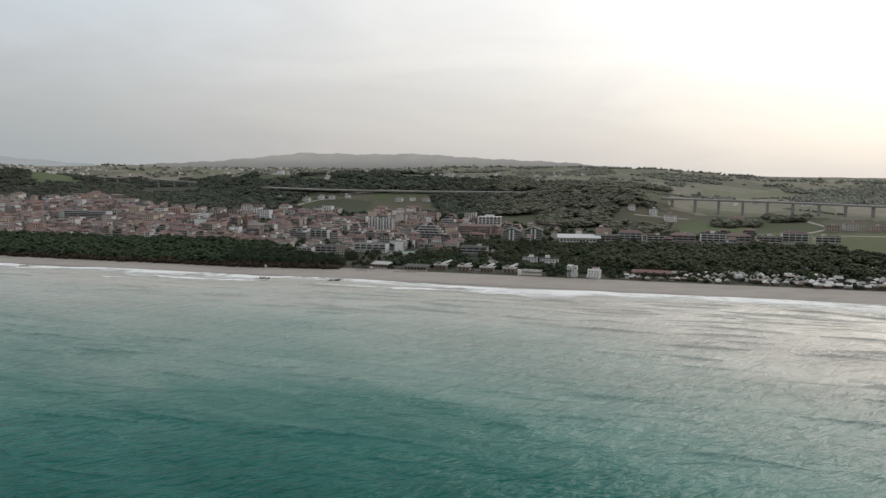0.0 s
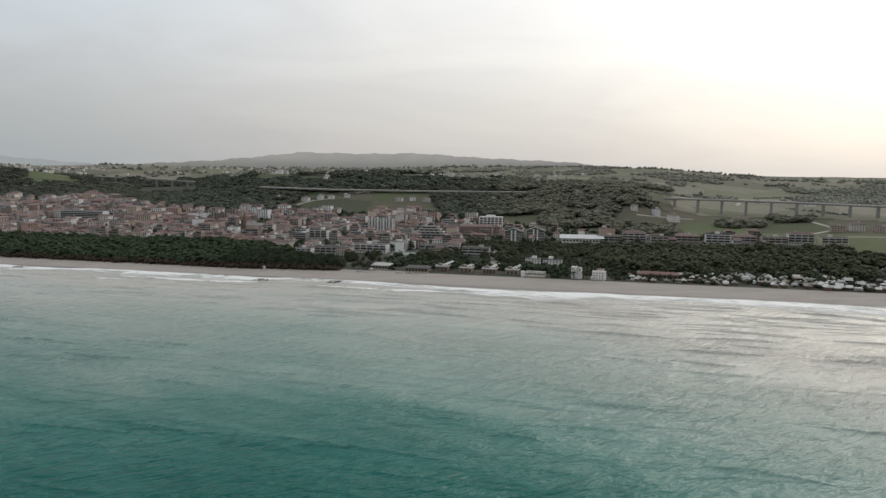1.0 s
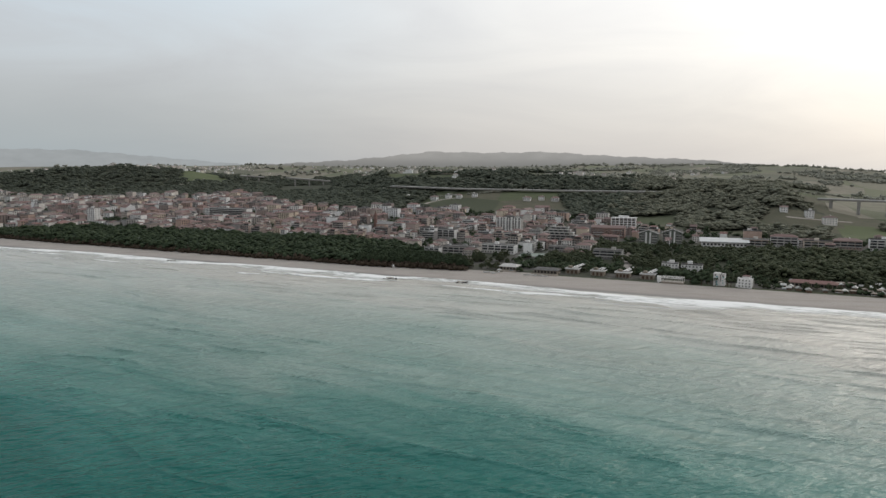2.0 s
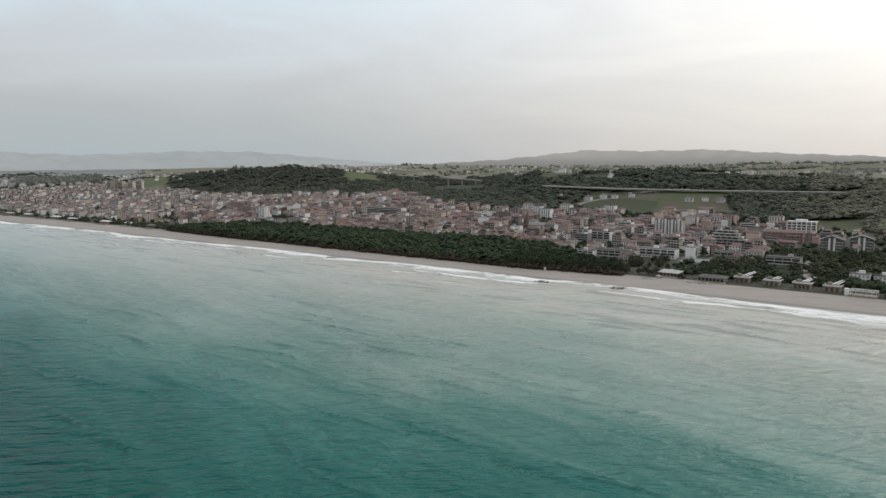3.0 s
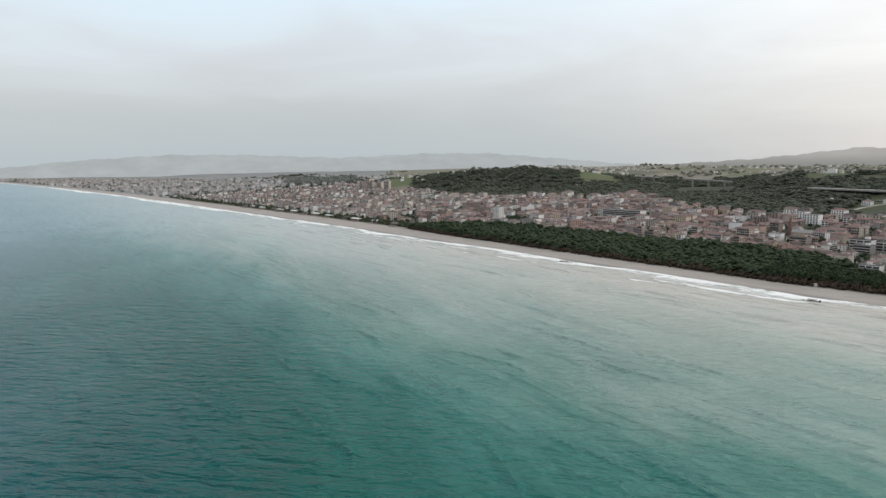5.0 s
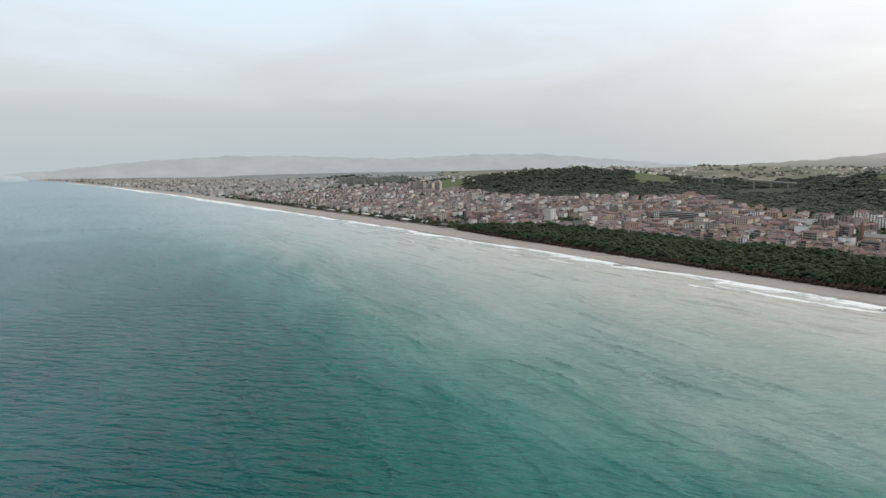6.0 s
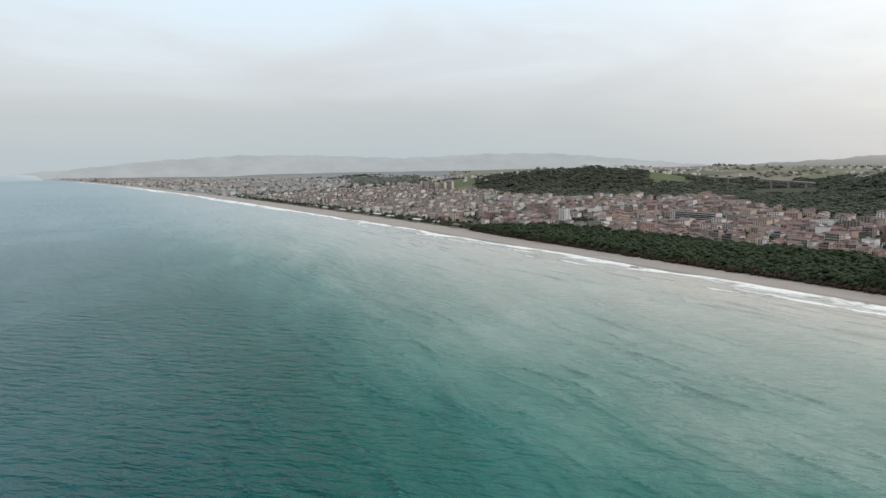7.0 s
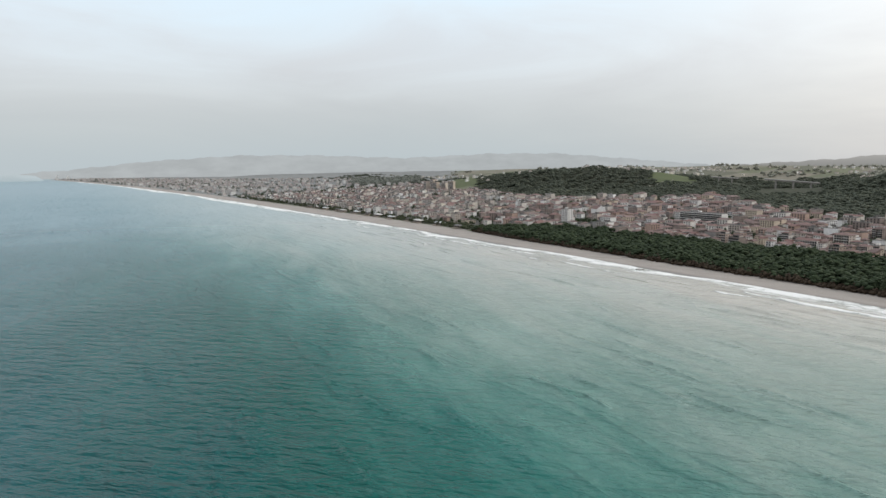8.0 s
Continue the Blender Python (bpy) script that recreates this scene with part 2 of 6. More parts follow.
def foam_material():
    """Broken foam: white where the bubbles lie thick, clear water showing between."""
    m, n, bsdf = material("sea_foam")
    p = place(n)
    turned = n.add("ShaderNodeMapping")
    turned.inputs["Rotation"].default_value = (0, 0, radians(14))
    n.put(turned.inputs["Vector"], p)
    q = turned.outputs[0]
    f = n.noise(n.vec("MULTIPLY", q, (0.3, 1.0, 1.0)), 0.28, 5.0, 0.68, 0.6)
    big = n.noise(n.vec("MULTIPLY", q, (0.4, 1.0, 1.0)), 0.05, 3.0, 0.5)
    cover = n.remap(n.math("ADD", f, n.math("MULTIPLY", n.math("SUBTRACT", big, 0.5), 0.9)), 0.24, 0.55)
    n.put(bsdf.inputs["Base Color"], n.mix(cover, rgb(0.62, 0.66, 0.63), rgb(0.90, 0.91, 0.90)))
    bsdf.inputs["Roughness"].default_value = 0.7
    high = n.add("ShaderNodeSeparateXYZ")
    n.put(high.inputs[0], p)
    n.put(bsdf.inputs["Alpha"], n.math("MULTIPLY", n.math("ADD", cover, n.math("MULTIPLY", n.remap(high.outputs[2], 0.25, 0.5), 0.4), clamp=True), n.remap(high.outputs[2], 0.05, 0.40, 0.0, 0.95, smooth=True)))
    bump(n, bsdf, f, 0.6, 0.3)
    return m


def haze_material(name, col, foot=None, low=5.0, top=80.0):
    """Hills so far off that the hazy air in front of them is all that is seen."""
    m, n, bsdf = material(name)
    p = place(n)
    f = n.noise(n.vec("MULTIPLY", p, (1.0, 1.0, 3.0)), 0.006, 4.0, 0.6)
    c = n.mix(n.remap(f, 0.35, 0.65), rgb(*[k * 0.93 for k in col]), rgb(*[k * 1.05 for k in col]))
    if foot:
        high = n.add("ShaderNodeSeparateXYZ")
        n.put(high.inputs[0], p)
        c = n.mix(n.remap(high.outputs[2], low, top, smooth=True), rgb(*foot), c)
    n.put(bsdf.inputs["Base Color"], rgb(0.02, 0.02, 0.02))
    # the haze is put in as glow: the surface emits its colour
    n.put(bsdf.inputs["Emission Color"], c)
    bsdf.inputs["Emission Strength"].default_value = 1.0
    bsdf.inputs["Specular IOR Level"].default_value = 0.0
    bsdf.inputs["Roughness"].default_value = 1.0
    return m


def town_ground():
    """Asphalt, paving and garden ground between the houses."""
    m, n, bsdf = material("town_ground")
    p = place(n)
    a, b, c = n.noise(p, 0.03, 4.0, 0.6), n.noise(p, 0.25, 4.0, 0.65), n.noise(p, 1.5, 3.0)
    col = n.mix(n.remap(b, 0.35, 0.65), rgb(0.060, 0.058, 0.055), rgb(0.15, 0.14, 0.128))
    col = n.mix(n.remap(a, 0.44, 0.60, 0.0, 0.85), col, rgb(0.045, 0.055, 0.030))
    col = n.mix(n.remap(c, 0.5, 0.75, 0.0, 0.4), col, rgb(0.10, 0.095, 0.08))
    n.put(bsdf.inputs["Base Color"], col)
    bsdf.inputs["Roughness"].default_value = 0.92
    bsdf.inputs["Specular IOR Level"].default_value = 0.15
    bump(n, bsdf, c, 0.5, 0.05)
    return m


WALLS = [(0.70, 0.67, 0.63), (0.38, 0.32, 0.29), (0.800, 0.800, 0.788), (0.45, 0.33, 0.275), (0.62, 0.53, 0.43), (0.31, 0.295, 0.285), (0.80, 0.77, 0.735), (0.28, 0.23, 0.21), (0.800, 0.800, 0.800), (0.52, 0.46, 0.415)]
M_WALL = plaster("painted_plaster", WALLS)
M_WHITE = plaster("white_plaster", [(0.78, 0.77, 0.755), (0.70, 0.69, 0.68), (0.80, 0.795, 0.78)])
M_PINKWALL = plaster("pinkish_plaster", [(0.50, 0.40, 0.35), (0.58, 0.52, 0.46), (0.40, 0.30, 0.26), (0.62, 0.58, 0.54), (0.45, 0.36, 0.30)])
M_BEIGE = plaster("beige_plaster", [(0.56, 0.48, 0.40), (0.62, 0.56, 0.49), (0.50, 0.44, 0.38)])
M_GREYWALL = plaster("grey_plaster", [(0.36, 0.35, 0.33), (0.44, 0.42, 0.39), (0.31, 0.31, 0.30)])
M_GREENWALL = plain("green_grey_render", (0.10, 0.115, 0.095), (0.17, 0.185, 0.155), 0.3, 0.85)
M_TAN = plain("tan_boards", (0.20, 0.17, 0.135), (0.33, 0.285, 0.23), 0.5, 0.85, chance=0.3)
M_COURT = plain("sports_court", (0.22, 0.26, 0.235), (0.31, 0.345, 0.31), 0.06, 0.9)
M_FARWALL = plaster("town_plaster", WALLS, by_island=True)
# lighter walls for houses further off, partly in place of haze
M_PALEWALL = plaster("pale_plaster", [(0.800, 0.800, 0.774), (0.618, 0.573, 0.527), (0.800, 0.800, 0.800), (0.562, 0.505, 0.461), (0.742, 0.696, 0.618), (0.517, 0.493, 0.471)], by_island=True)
# far walls and tiles: greyed and paled, the haze painted into their colours
M_HAZEWALL = plaster("haze_paled_plaster", [(0.56, 0.55, 0.54), (0.42, 0.40, 0.39), (0.64, 0.64, 0.64), (0.46, 0.42, 0.41), (0.52, 0.505, 0.49), (0.39, 0.385, 0.38)], by_island=True)
M_HAZETILE = tiles("haze_paled_tiles", [(0.33, 0.25, 0.235), (0.40, 0.33, 0.315), (0.31, 0.265, 0.255)], by_island=True)
M_BRICK = plaster("red_brick", [(0.24, 0.135, 0.108), (0.20, 0.118, 0.098), (0.27, 0.158, 0.128)])
M_TILE = tiles("clay_tiles", [(0.200, 0.104, 0.094), (0.220, 0.132, 0.122), (0.124, 0.086, 0.082), (0.250, 0.180, 0.170), (0.188, 0.110, 0.102)])
M_FARTILE = tiles("town_clay_tiles", [(0.218, 0.118, 0.107), (0.242, 0.152, 0.142), (0.153, 0.107, 0.103), (0.276, 0.204, 0.193), (0.210, 0.128, 0.118)], by_island=True)
M_FLAT = plain("roof_screed", (0.10, 0.097, 0.094), (0.27, 0.263, 0.255), 0.3, 0.9, chance=0.5)
M_GLASS = plain("window_glass", (0.018, 0.02, 0.023), (0.05, 0.052, 0.055), 0.2, 0.35)
M_GLASS.node_tree.nodes["Principled BSDF"].inputs["Specular IOR Level"].default_value = 0.12
M_FRAME = plain("window_frame", (0.50, 0.49, 0.47), (0.66, 0.65, 0.62), 0.8, 0.6)
M_SLAB = plain("balcony_concrete", (0.30, 0.29, 0.28), (0.58, 0.57, 0.55), 0.4, 0.8, chance=0.4)
M_DARKWOOD = plain("stained_timber", (0.07, 0.045, 0.03), (0.14, 0.09, 0.06), 0.6, 0.8, chance=0.3)
M_TIMBER = plain("grey_timber", (0.22, 0.19, 0.155), (0.36, 0.31, 0.26), 0.6, 0.85, chance=0.3)
M_SHEET = plain("white_sheet_roof", (0.480, 0.496, 0.496), (0.608, 0.624, 0.624), 0.15, 0.45, chance=0.2)
M_CANVAS = plain("canvas", (0.30, 0.295, 0.28), (0.66, 0.65, 0.62), 0.5, 0.85, chance=0.9)
M_TEAL = plain("teal_paint", (0.05, 0.24, 0.25), (0.09, 0.36, 0.36), 0.4, 0.7)
M_CONCRETE = plain("viaduct_concrete", (0.216, 0.209, 0.198), (0.331, 0.320, 0.302), 0.12, 0.9, relief=0.05)
M_ASPHALT = plain("asphalt", (0.045, 0.045, 0.046), (0.085, 0.083, 0.08), 0.15, 0.9, relief=0.02)
M_PAVING = town_ground()
# ground lightened in colour where haze lies over the far town
M_HAZEGROUND = plain("haze_paled_ground", (0.20, 0.208, 0.205), (0.28, 0.284, 0.278), 0.01, 0.95, relief=0.05)
M_UNDER = plain("woodland_floor", (0.050, 0.055, 0.040), (0.075, 0.080, 0.056), 0.03, 0.95, relief=0.1)
M_ROCK = plain("dark_rock", (0.05, 0.047, 0.043), (0.13, 0.12, 0.11), 0.5, 0.85, relief=0.1)
M_TRUNK = plain("pine_bark", (0.06, 0.042, 0.03), (0.13, 0.09, 0.065), 1.0, 0.9, relief=0.05)
M_PINE = foliage("pine_needles", [(0.25, (0.028, 0.040, 0.025)), (0.6, (0.043, 0.060, 0.034)), (0.95, (0.068, 0.088, 0.048))])
M_WOOD = foliage("woodland_leaves", [(0.25, (0.042, 0.052, 0.032)), (0.55, (0.060, 0.071, 0.042)), (0.8, (0.078, 0.085, 0.050)), (0.97, (0.105, 0.104, 0.062))])
# leaf colour greyed and lightened to paint in haze along the far coast
M_HAZETREE = foliage("haze_greyed_leaves", [(0.25, (0.12, 0.132, 0.118)), (0.6, (0.17, 0.182, 0.16)), (0.95, (0.23, 0.24, 0.20))])
# paler than M_HILLWOOD: distance haze is put into the leaf colour
M_HAZEWOOD = foliage("haze_paled_leaves", [(0.25, (0.188, 0.194, 0.163)), (0.6, (0.250, 0.254, 0.213)), (0.95, (0.312, 0.306, 0.250))])
M_HILLWOOD = foliage("hillside_leaves", [(0.25, (0.066, 0.079, 0.066)), (0.55, (0.082, 0.094, 0.073)), (0.8, (0.098, 0.108, 0.080)), (0.97, (0.120, 0.124, 0.086))])
# hillside leaves lightened: haze and glare towards the sun, put into the colour
M_GLAREWOOD = foliage("glare_paled_leaves", [(0.25, (0.125, 0.132, 0.105)), (0.55, (0.148, 0.152, 0.116)), (0.8, (0.166, 0.168, 0.123)), (0.97, (0.190, 0.186, 0.134))])
M_SHRUB = foliage("tamarisk_shrub", [(0.25, (0.034, 0.026, 0.020)), (0.6, (0.056, 0.042, 0.031)), (0.95, (0.076, 0.060, 0.042))])
M_FIELD = fields_material("meadow", [(0.081, 0.090, 0.056), (0.100, 0.102, 0.068), (0.066, 0.076, 0.049), (0.095, 0.112, 0.061), (0.120, 0.112, 0.083), (0.073, 0.090, 0.049)], (0.061, 0.071, 0.046), (0.085, 0.088, 0.059))
M_CROP = fields_material("spring_crop", [(0.112, 0.134, 0.068), (0.124, 0.142, 0.078), (0.100, 0.122, 0.062)], (0.088, 0.104, 0.058), (0.118, 0.130, 0.076))
# field colours lightened to stand for haze and sun glare on far slopes
M_HAZEFIELD = fields_material("haze_paled_farmland", [(0.185, 0.176, 0.137), (0.230, 0.218, 0.171), (0.148, 0.151, 0.118), (0.179, 0.190, 0.126), (0.252, 0.230, 0.190), (0.146, 0.160, 0.106)], (0.129, 0.137, 0.098), (0.171, 0.165, 0.123))
M_SAND, M_SEA, M_FOAM = sand_material(), sea_material(), foam_material()
M_CAR = [plain("car_paint_" + nm, a, tuple(min(1, 1.15 * k) for k in a), 0.5, 0.3) for nm, a in
         (("white", (0.65, 0.65, 0.65)), ("grey", (0.18, 0.19, 0.2)), ("dark", (0.03, 0.03, 0.035)), ("red", (0.30, 0.03, 0.03)))]
M_TYRE = plain("tyre_rubber", (0.02, 0.02, 0.02), (0.04, 0.04, 0.04), 1.0, 0.9)


# ---- the lie of the land ----
def shore(x):
    """The waterline's y at x."""
    x = np.asarray(x, float)
    return 602 - 0.255 * x - 7.5e-6 * x * x


def inland(x, y):
    """Metres from the waterline, inland."""
    return (np.asarray(y, float) - shore(x)) * 0.968


def on_coast(x, s):
    """The plan point s metres inland of the waterline at x."""
    x = np.asarray(x, float)
    slope = -0.255 - 1.5e-5 * x
    k = 1 / np.sqrt(1 + slope ** 2)
    return x - slope * k * s, shore(x) + k * s


def beach_width(x):
    return np.interp(x, [-900, -700, -450, -200, -60, 60, 400], [66, 52, 44, 40, 58, 56, 54])


AZ = [-85, -75, -65, -55, -46, -40, -35, -30, -26, -24, -20, -15, -5, 5, 15, 20, 25, 33, 60]
# end of the coastal plain, near hills, far hills: distance and height in each of these directions
R1 = [9800, 9600, 6500, 3900, 2450, 1800, 1740, 1740, 1780, 1480, 1340, 1250, 1210, 1090, 960, 970, 990, 1000, 1000]
Z1 = [10, 10, 22, 50, 34, 30, 30, 30, 34, 27, 25, 23, 24, 18, 14, 16, 18, 21, 24]
R2 = [11000, 11000, 9000, 5600, 2900, 2650, 2600, 2550, 2450, 2350, 2100, 1950, 1850, 1850, 1340, 1500, 1600, 1600, 1600]
Z2 = [10, 10, 24, 66, 58, 86, 101, 84, 52, 44, 46, 84, 92, 76, 66, 40, 36, 34, 36]
R3 = [12000, 12000, 11000, 8000, 5300, 4900, 4600, 4550, 4500, 4500, 4500, 4500, 4600, 4000, 3200, 2900, 2750, 2550, 2600]
Z3 = [10, 10, 24, 72, 90, 100, 108, 110, 112, 112, 110, 104, 106, 120, 114, 98, 76, 67, 66]
RIM = np.arange(-84.0, 61.0, 1.0)


def rim_distance():
    """How far off the waterline lies in each direction."""
    xs = np.concatenate([np.linspace(-14000, -1500, 400), np.linspace(-1490, 1200, 600)])
    az = np.degrees(np.arctan2(xs, shore(xs)))
    return np.interp(RIM, az, np.hypot(xs, shore(xs)))


RS = rim_distance()


def ripple(x, y, size, seed):
    """Smooth uneven ground, from -1 to 1."""
    a = np.sin(x / size * 1.7 + seed) * np.cos(y / size * 1.3 - seed * 2)
    b = np.sin((x + 0.6 * y) / size * 3.1 + seed * 3) * np.cos((y - 0.4 * x) / size * 2.7 + seed)
    c = np.sin((0.8 * x - y) / size * 6.3 - seed) * np.cos((x + y) / size * 5.2 + seed * 5)
    return a * 0.55 + b * 0.3 + c * 0.15


def step(t):
    t = np.clip(t, 0, 1)
    return t * t * (3 - 2 * t)


def land(x, y):
    """Height of the ground."""
    x, y = np.asarray(x, float), np.asarray(y, float)
    r, az = np.hypot(x, y), np.degrees(np.arctan2(x, y))
    s = inland(x, y)
    rs = np.interp(az, RIM, RS) + 50
    r1, z1, r2, z2, r3, z3 = (np.interp(az, AZ, v) for v in (R1, Z1, R2, Z2, R3, Z3))
    r1 = np.maximum(r1, rs + 120)
    r2 = np.maximum(r2, r1 + 100)
    r3 = np.maximum(r3, r2 + 100)
    weight = np.clip((r - rs) / (r1 - rs), 0, 1)
    z = 2.4 + (z1 - 2.4) * weight ** 1.25
    z = z + (z2 - z1) * step((r - r1) / (r2 - r1))
    t3 = np.clip((r - r2) / (r3 - r2), 0, 1)
    z = z + (z3 - z2) * step(t3) - 14 * np.sin(np.pi * t3) * np.clip((r3 - r2) / 900, 0, 1)
    z = z - 40 * step((r - r3) / 1500)
    rough = np.clip((r - r1) / 300, 0, 1) * np.where(az > -52, 1, 0.3)
    z = z + rough * (5.5 * ripple(x, y, 260, 1.0) + 2.0 * ripple(x, y, 90, 2.0))
    w = beach_width(x)
    beach = np.where(s < w, 2.4 * np.sign(s) * np.abs(s / w) ** 0.7, z)
    return np.where(s < w, np.minimum(beach, np.maximum(z, 2.4)), z)


def road_line(az):
    """How far off the motorway runs along the hillside, in each direction."""
    return np.interp(az, [-14.6, -9.3, -1.8, 8.2], [1600, 1510, 1480, 1500])


def oval(x, y, cx, cy, a, b):
    return ((x - cx) / a) ** 2 + ((y - cy) / b) ** 2 < 1


def dark_wood(x, y):
    """The nearer woods, whose floor is dark too."""
    r, az = np.hypot(x, y), np.degrees(np.arctan2(x, y))
    return ((r < np.maximum(2000, np.interp(az, AZ, R2) + 90)) | ((az > -29) & (az < -17) & (r < 3350))) & ((az < 18.2) | (r < 1300))


def wooded(x, y, tall=True):
    """Where the hills behind the plain are under trees; tall: leaving gaps before the viaducts to suit the camera's
    view.
    """
    r, az = np.hypot(x, y), np.degrees(np.arctan2(x, y))
    r1, r2, r3 = (np.interp(az, AZ, v) for v in (R1, R2, R3))
    slow = ripple(x, y, 190, 3.3) + 0.5 * ripple(x, y, 75, 5.1)
    near, road = r < r2 + 90, road_line(az)
    need = np.where(near, 0.2, np.interp(az, [-60, -45, -30, -10, 10, 20, 33], [0.75, 0.6, 0.45, 0.25, 0.05, 0.2, 0.3]))
    need = np.where(near & (az > -44) & (az < -28), -1.5, need)                                   # the copse hill
    need = np.where(near & (az > -28) & (az < -14), -0.75, need)                                  # the valley with the viaducts
    need = np.where(~near & (az > -29) & (az < -17) & (r < np.where(az < -23, 3350, 2950)), -0.9, need)
    need = np.where(near & (az > -15) & (az < 4) & (r > road + 12), np.where(r < road + 190, -1.5, 0.25), need)   # above the motorway
    need = np.where(near & (az >= 4) & (az < 8) & (r > road + 12), -0.3, need)
    need = np.where(near & (az > -14) & (az < 8) & (r < road - 8), np.interp(az, [-14, -12, -11, -5, -4, 8], [-0.9, -0.4, 0.36, 0.36, 0.0, -0.15]), need)
    need = np.where((az >= 8) & (az < 18.2) & (r < np.interp(az, [8, 12, 15, 18.2], [1480, 1420, 1330, 1180])), -1.2, need)
    need = np.where((az >= 18.2) & (r < 1750), 0.85, need)
    need = np.where((az > 18.2) & (r >= 1750), 0.30, need)
    need = np.where((az > 26.0) & (r > 1800) & (r < 2350), -0.3, need)
    wood = (r > r1 + 12) & (r < np.minimum(r3, 5200) + 250) & (slow > need)
    wood |= oval(x, y, 437, 1030, 34, 26) | oval(x, y, 530, 1060, 30, 14)                         # copses under the long viaduct
    clear = (az > -30.8) & (az < -27.9) & (r > 2210) & (r < 2600) | oval(x, y, 110, 1130, 60, 30) | oval(x, y, 215, 1010, 46, 20) | oval(x, y, 350, 1108, 48, 34) | oval(x, y, 305, 1070, 46, 62)
    clear |= (az > -14.8) & (az < 8.2) & (np.abs(r - road + 8) < 22)
    scrub = np.zeros(np.shape(x), bool)
    for va, vr, half in ((-21.3, 2170, 2.1), (-25.6, 2700, 1.4)):                                 # no trees here, so that the two viaducts show in the camera's view
        scrub |= (np.abs(az - va) < half) & (r > vr - 330) & (r < vr + 60)
    if tall:
        clear = clear | scrub
    else:
        wood = wood | scrub
    return wood & ~clear


NEAR, SPAN = 1700.0, 3230.0


def drawn_in(v):
    """Beyond 1.7 km the country is drawn in towards the camera's sea, at the same bearing and height above the horizon, so that
    the far coast, nine kilometres off, ends inside the five that can be drawn."""
    v = np.array(v, float).reshape(-1, 3)
    r = np.hypot(v[:, 0], v[:, 1])
    k = np.where(r > NEAR, (NEAR + SPAN * (1 - np.exp(-(np.maximum(r, NEAR) - NEAR) / SPAN))) / np.maximum(r, 1), 1.0)
    return np.stack([v[:, 0] * k, v[:, 1] * k, 100 + (v[:, 2] - 100) * k], 1), k


# ---- mesh helpers ----
def mesh_from(name, verts, faces, mats, index=None, smooth=False):
    """A mesh from an array of points and one of faces with equal numbers of corners."""
    verts, faces = np.asarray(verts, np.float32), np.asarray(faces, np.int32)
    me = bpy.data.meshes.new(name)
    n, k = faces.shape
    me.vertices.add(len(verts))
    me.vertices.foreach_set("co", verts.ravel())
    me.loops.add(n * k)
    me.loops.foreach_set("vertex_index", faces.ravel())
    me.polygons.add(n)
    me.polygons.foreach_set("loop_start", np.arange(0, n * k, k, dtype=np.int32))
    me.polygons.foreach_set("loop_total", np.full(n, k, np.int32))
    for m in mats:
        me.materials.append(m)
    if index is not None:
        me.polygons.foreach_set("material_index", np.asarray(index, np.int32))
    if smooth:
        me.polygons.foreach_set("use_smooth", np.ones(n, bool))
    me.update(calc_edges=True)
    me.validate()
    return me


class Geo:
    """Collects simple solids into one mesh."""

    def __init__(self):
        self.v, self.f, self.i = [], [], []

    def solid(self, verts, faces, mat=0):
        o = len(self.v)
        self.v += [tuple(p) for p in verts]
        self.f += [[o + a for a in f] for f in faces]
        self.i += [mat] * len(faces)
        return self

    def box(self, x0, x1, y0, y1, z0, z1, mat=0, taper=0.0):
        t = taper
        v = [(x0, y0, z0), (x1, y0, z0), (x1, y1, z0), (x0, y1, z0), (x0 + t, y0 + t, z1), (x1 - t, y0 + t, z1), (x1 - t, y1 - t, z1), (x0 + t, y1 - t, z1)]
        return self.solid(v, [(3, 2, 1, 0), (4, 5, 6, 7), (0, 1, 5, 4), (1, 2, 6, 5), (2, 3, 7, 6), (3, 0, 4, 7)], mat)

    def hip(self, x0, x1, y0, y1, z, rise, ridge, mat=0):
        """A hipped roof; ridge: length of its ridge along x (the full width gives gables)."""
        cx, cy, e = (x0 + x1) / 2, (y0 + y1) / 2, 0.22
        v = [(x0, y0, z), (x1, y0, z), (x1, y1, z), (x0, y1, z), (x0, y0, z + e), (x1, y0, z + e), (x1, y1, z + e), (x0, y1, z + e),
             (cx - ridge / 2, cy, z + e + rise), (cx + ridge / 2, cy, z + e + rise)]
        return self.solid(v, [(3, 2, 1, 0), (0, 1, 5, 4), (1, 2, 6, 5), (2, 3, 7, 6), (3, 0, 4, 7), (4, 5, 9, 8), (5, 6, 9), (6, 7, 8, 9), (7, 4, 8)], mat)

    def tube(self, x, y, z0, z1, r0, r1, sides=8, mat=0):
        ring = [(math.cos(2 * math.pi * k / sides), math.sin(2 * math.pi * k / sides)) for k in range(sides)]
        v = [(x + r0 * c, y + r0 * s, z0) for c, s in ring] + [(x + r1 * c, y + r1 * s, z1) for c, s in ring]
        f = [(k, (k + 1) % sides, sides + (k + 1) % sides, sides + k) for k in range(sides)]
        return self.solid(v, f + [tuple(range(sides - 1, -1, -1)), tuple(range(sides, 2 * sides))], mat)

    def mesh(self, name, *mats):
        me = bpy.data.meshes.new(name)
        me.from_pydata(self.v, [], self.f)
        for m in mats:
            me.materials.append(m)
        me.polygons.foreach_set("material_index", self.i)
        me.update()
        return me


def part(name, me, parent, label="", at=None):
    """One mesh object under a thing or under a part."""
    ob = new(name, me)
    ob.parent = parent
    if at is not None:
        ob.matrix_basis = at
    if label:
        ob["label"] = label
    return ob


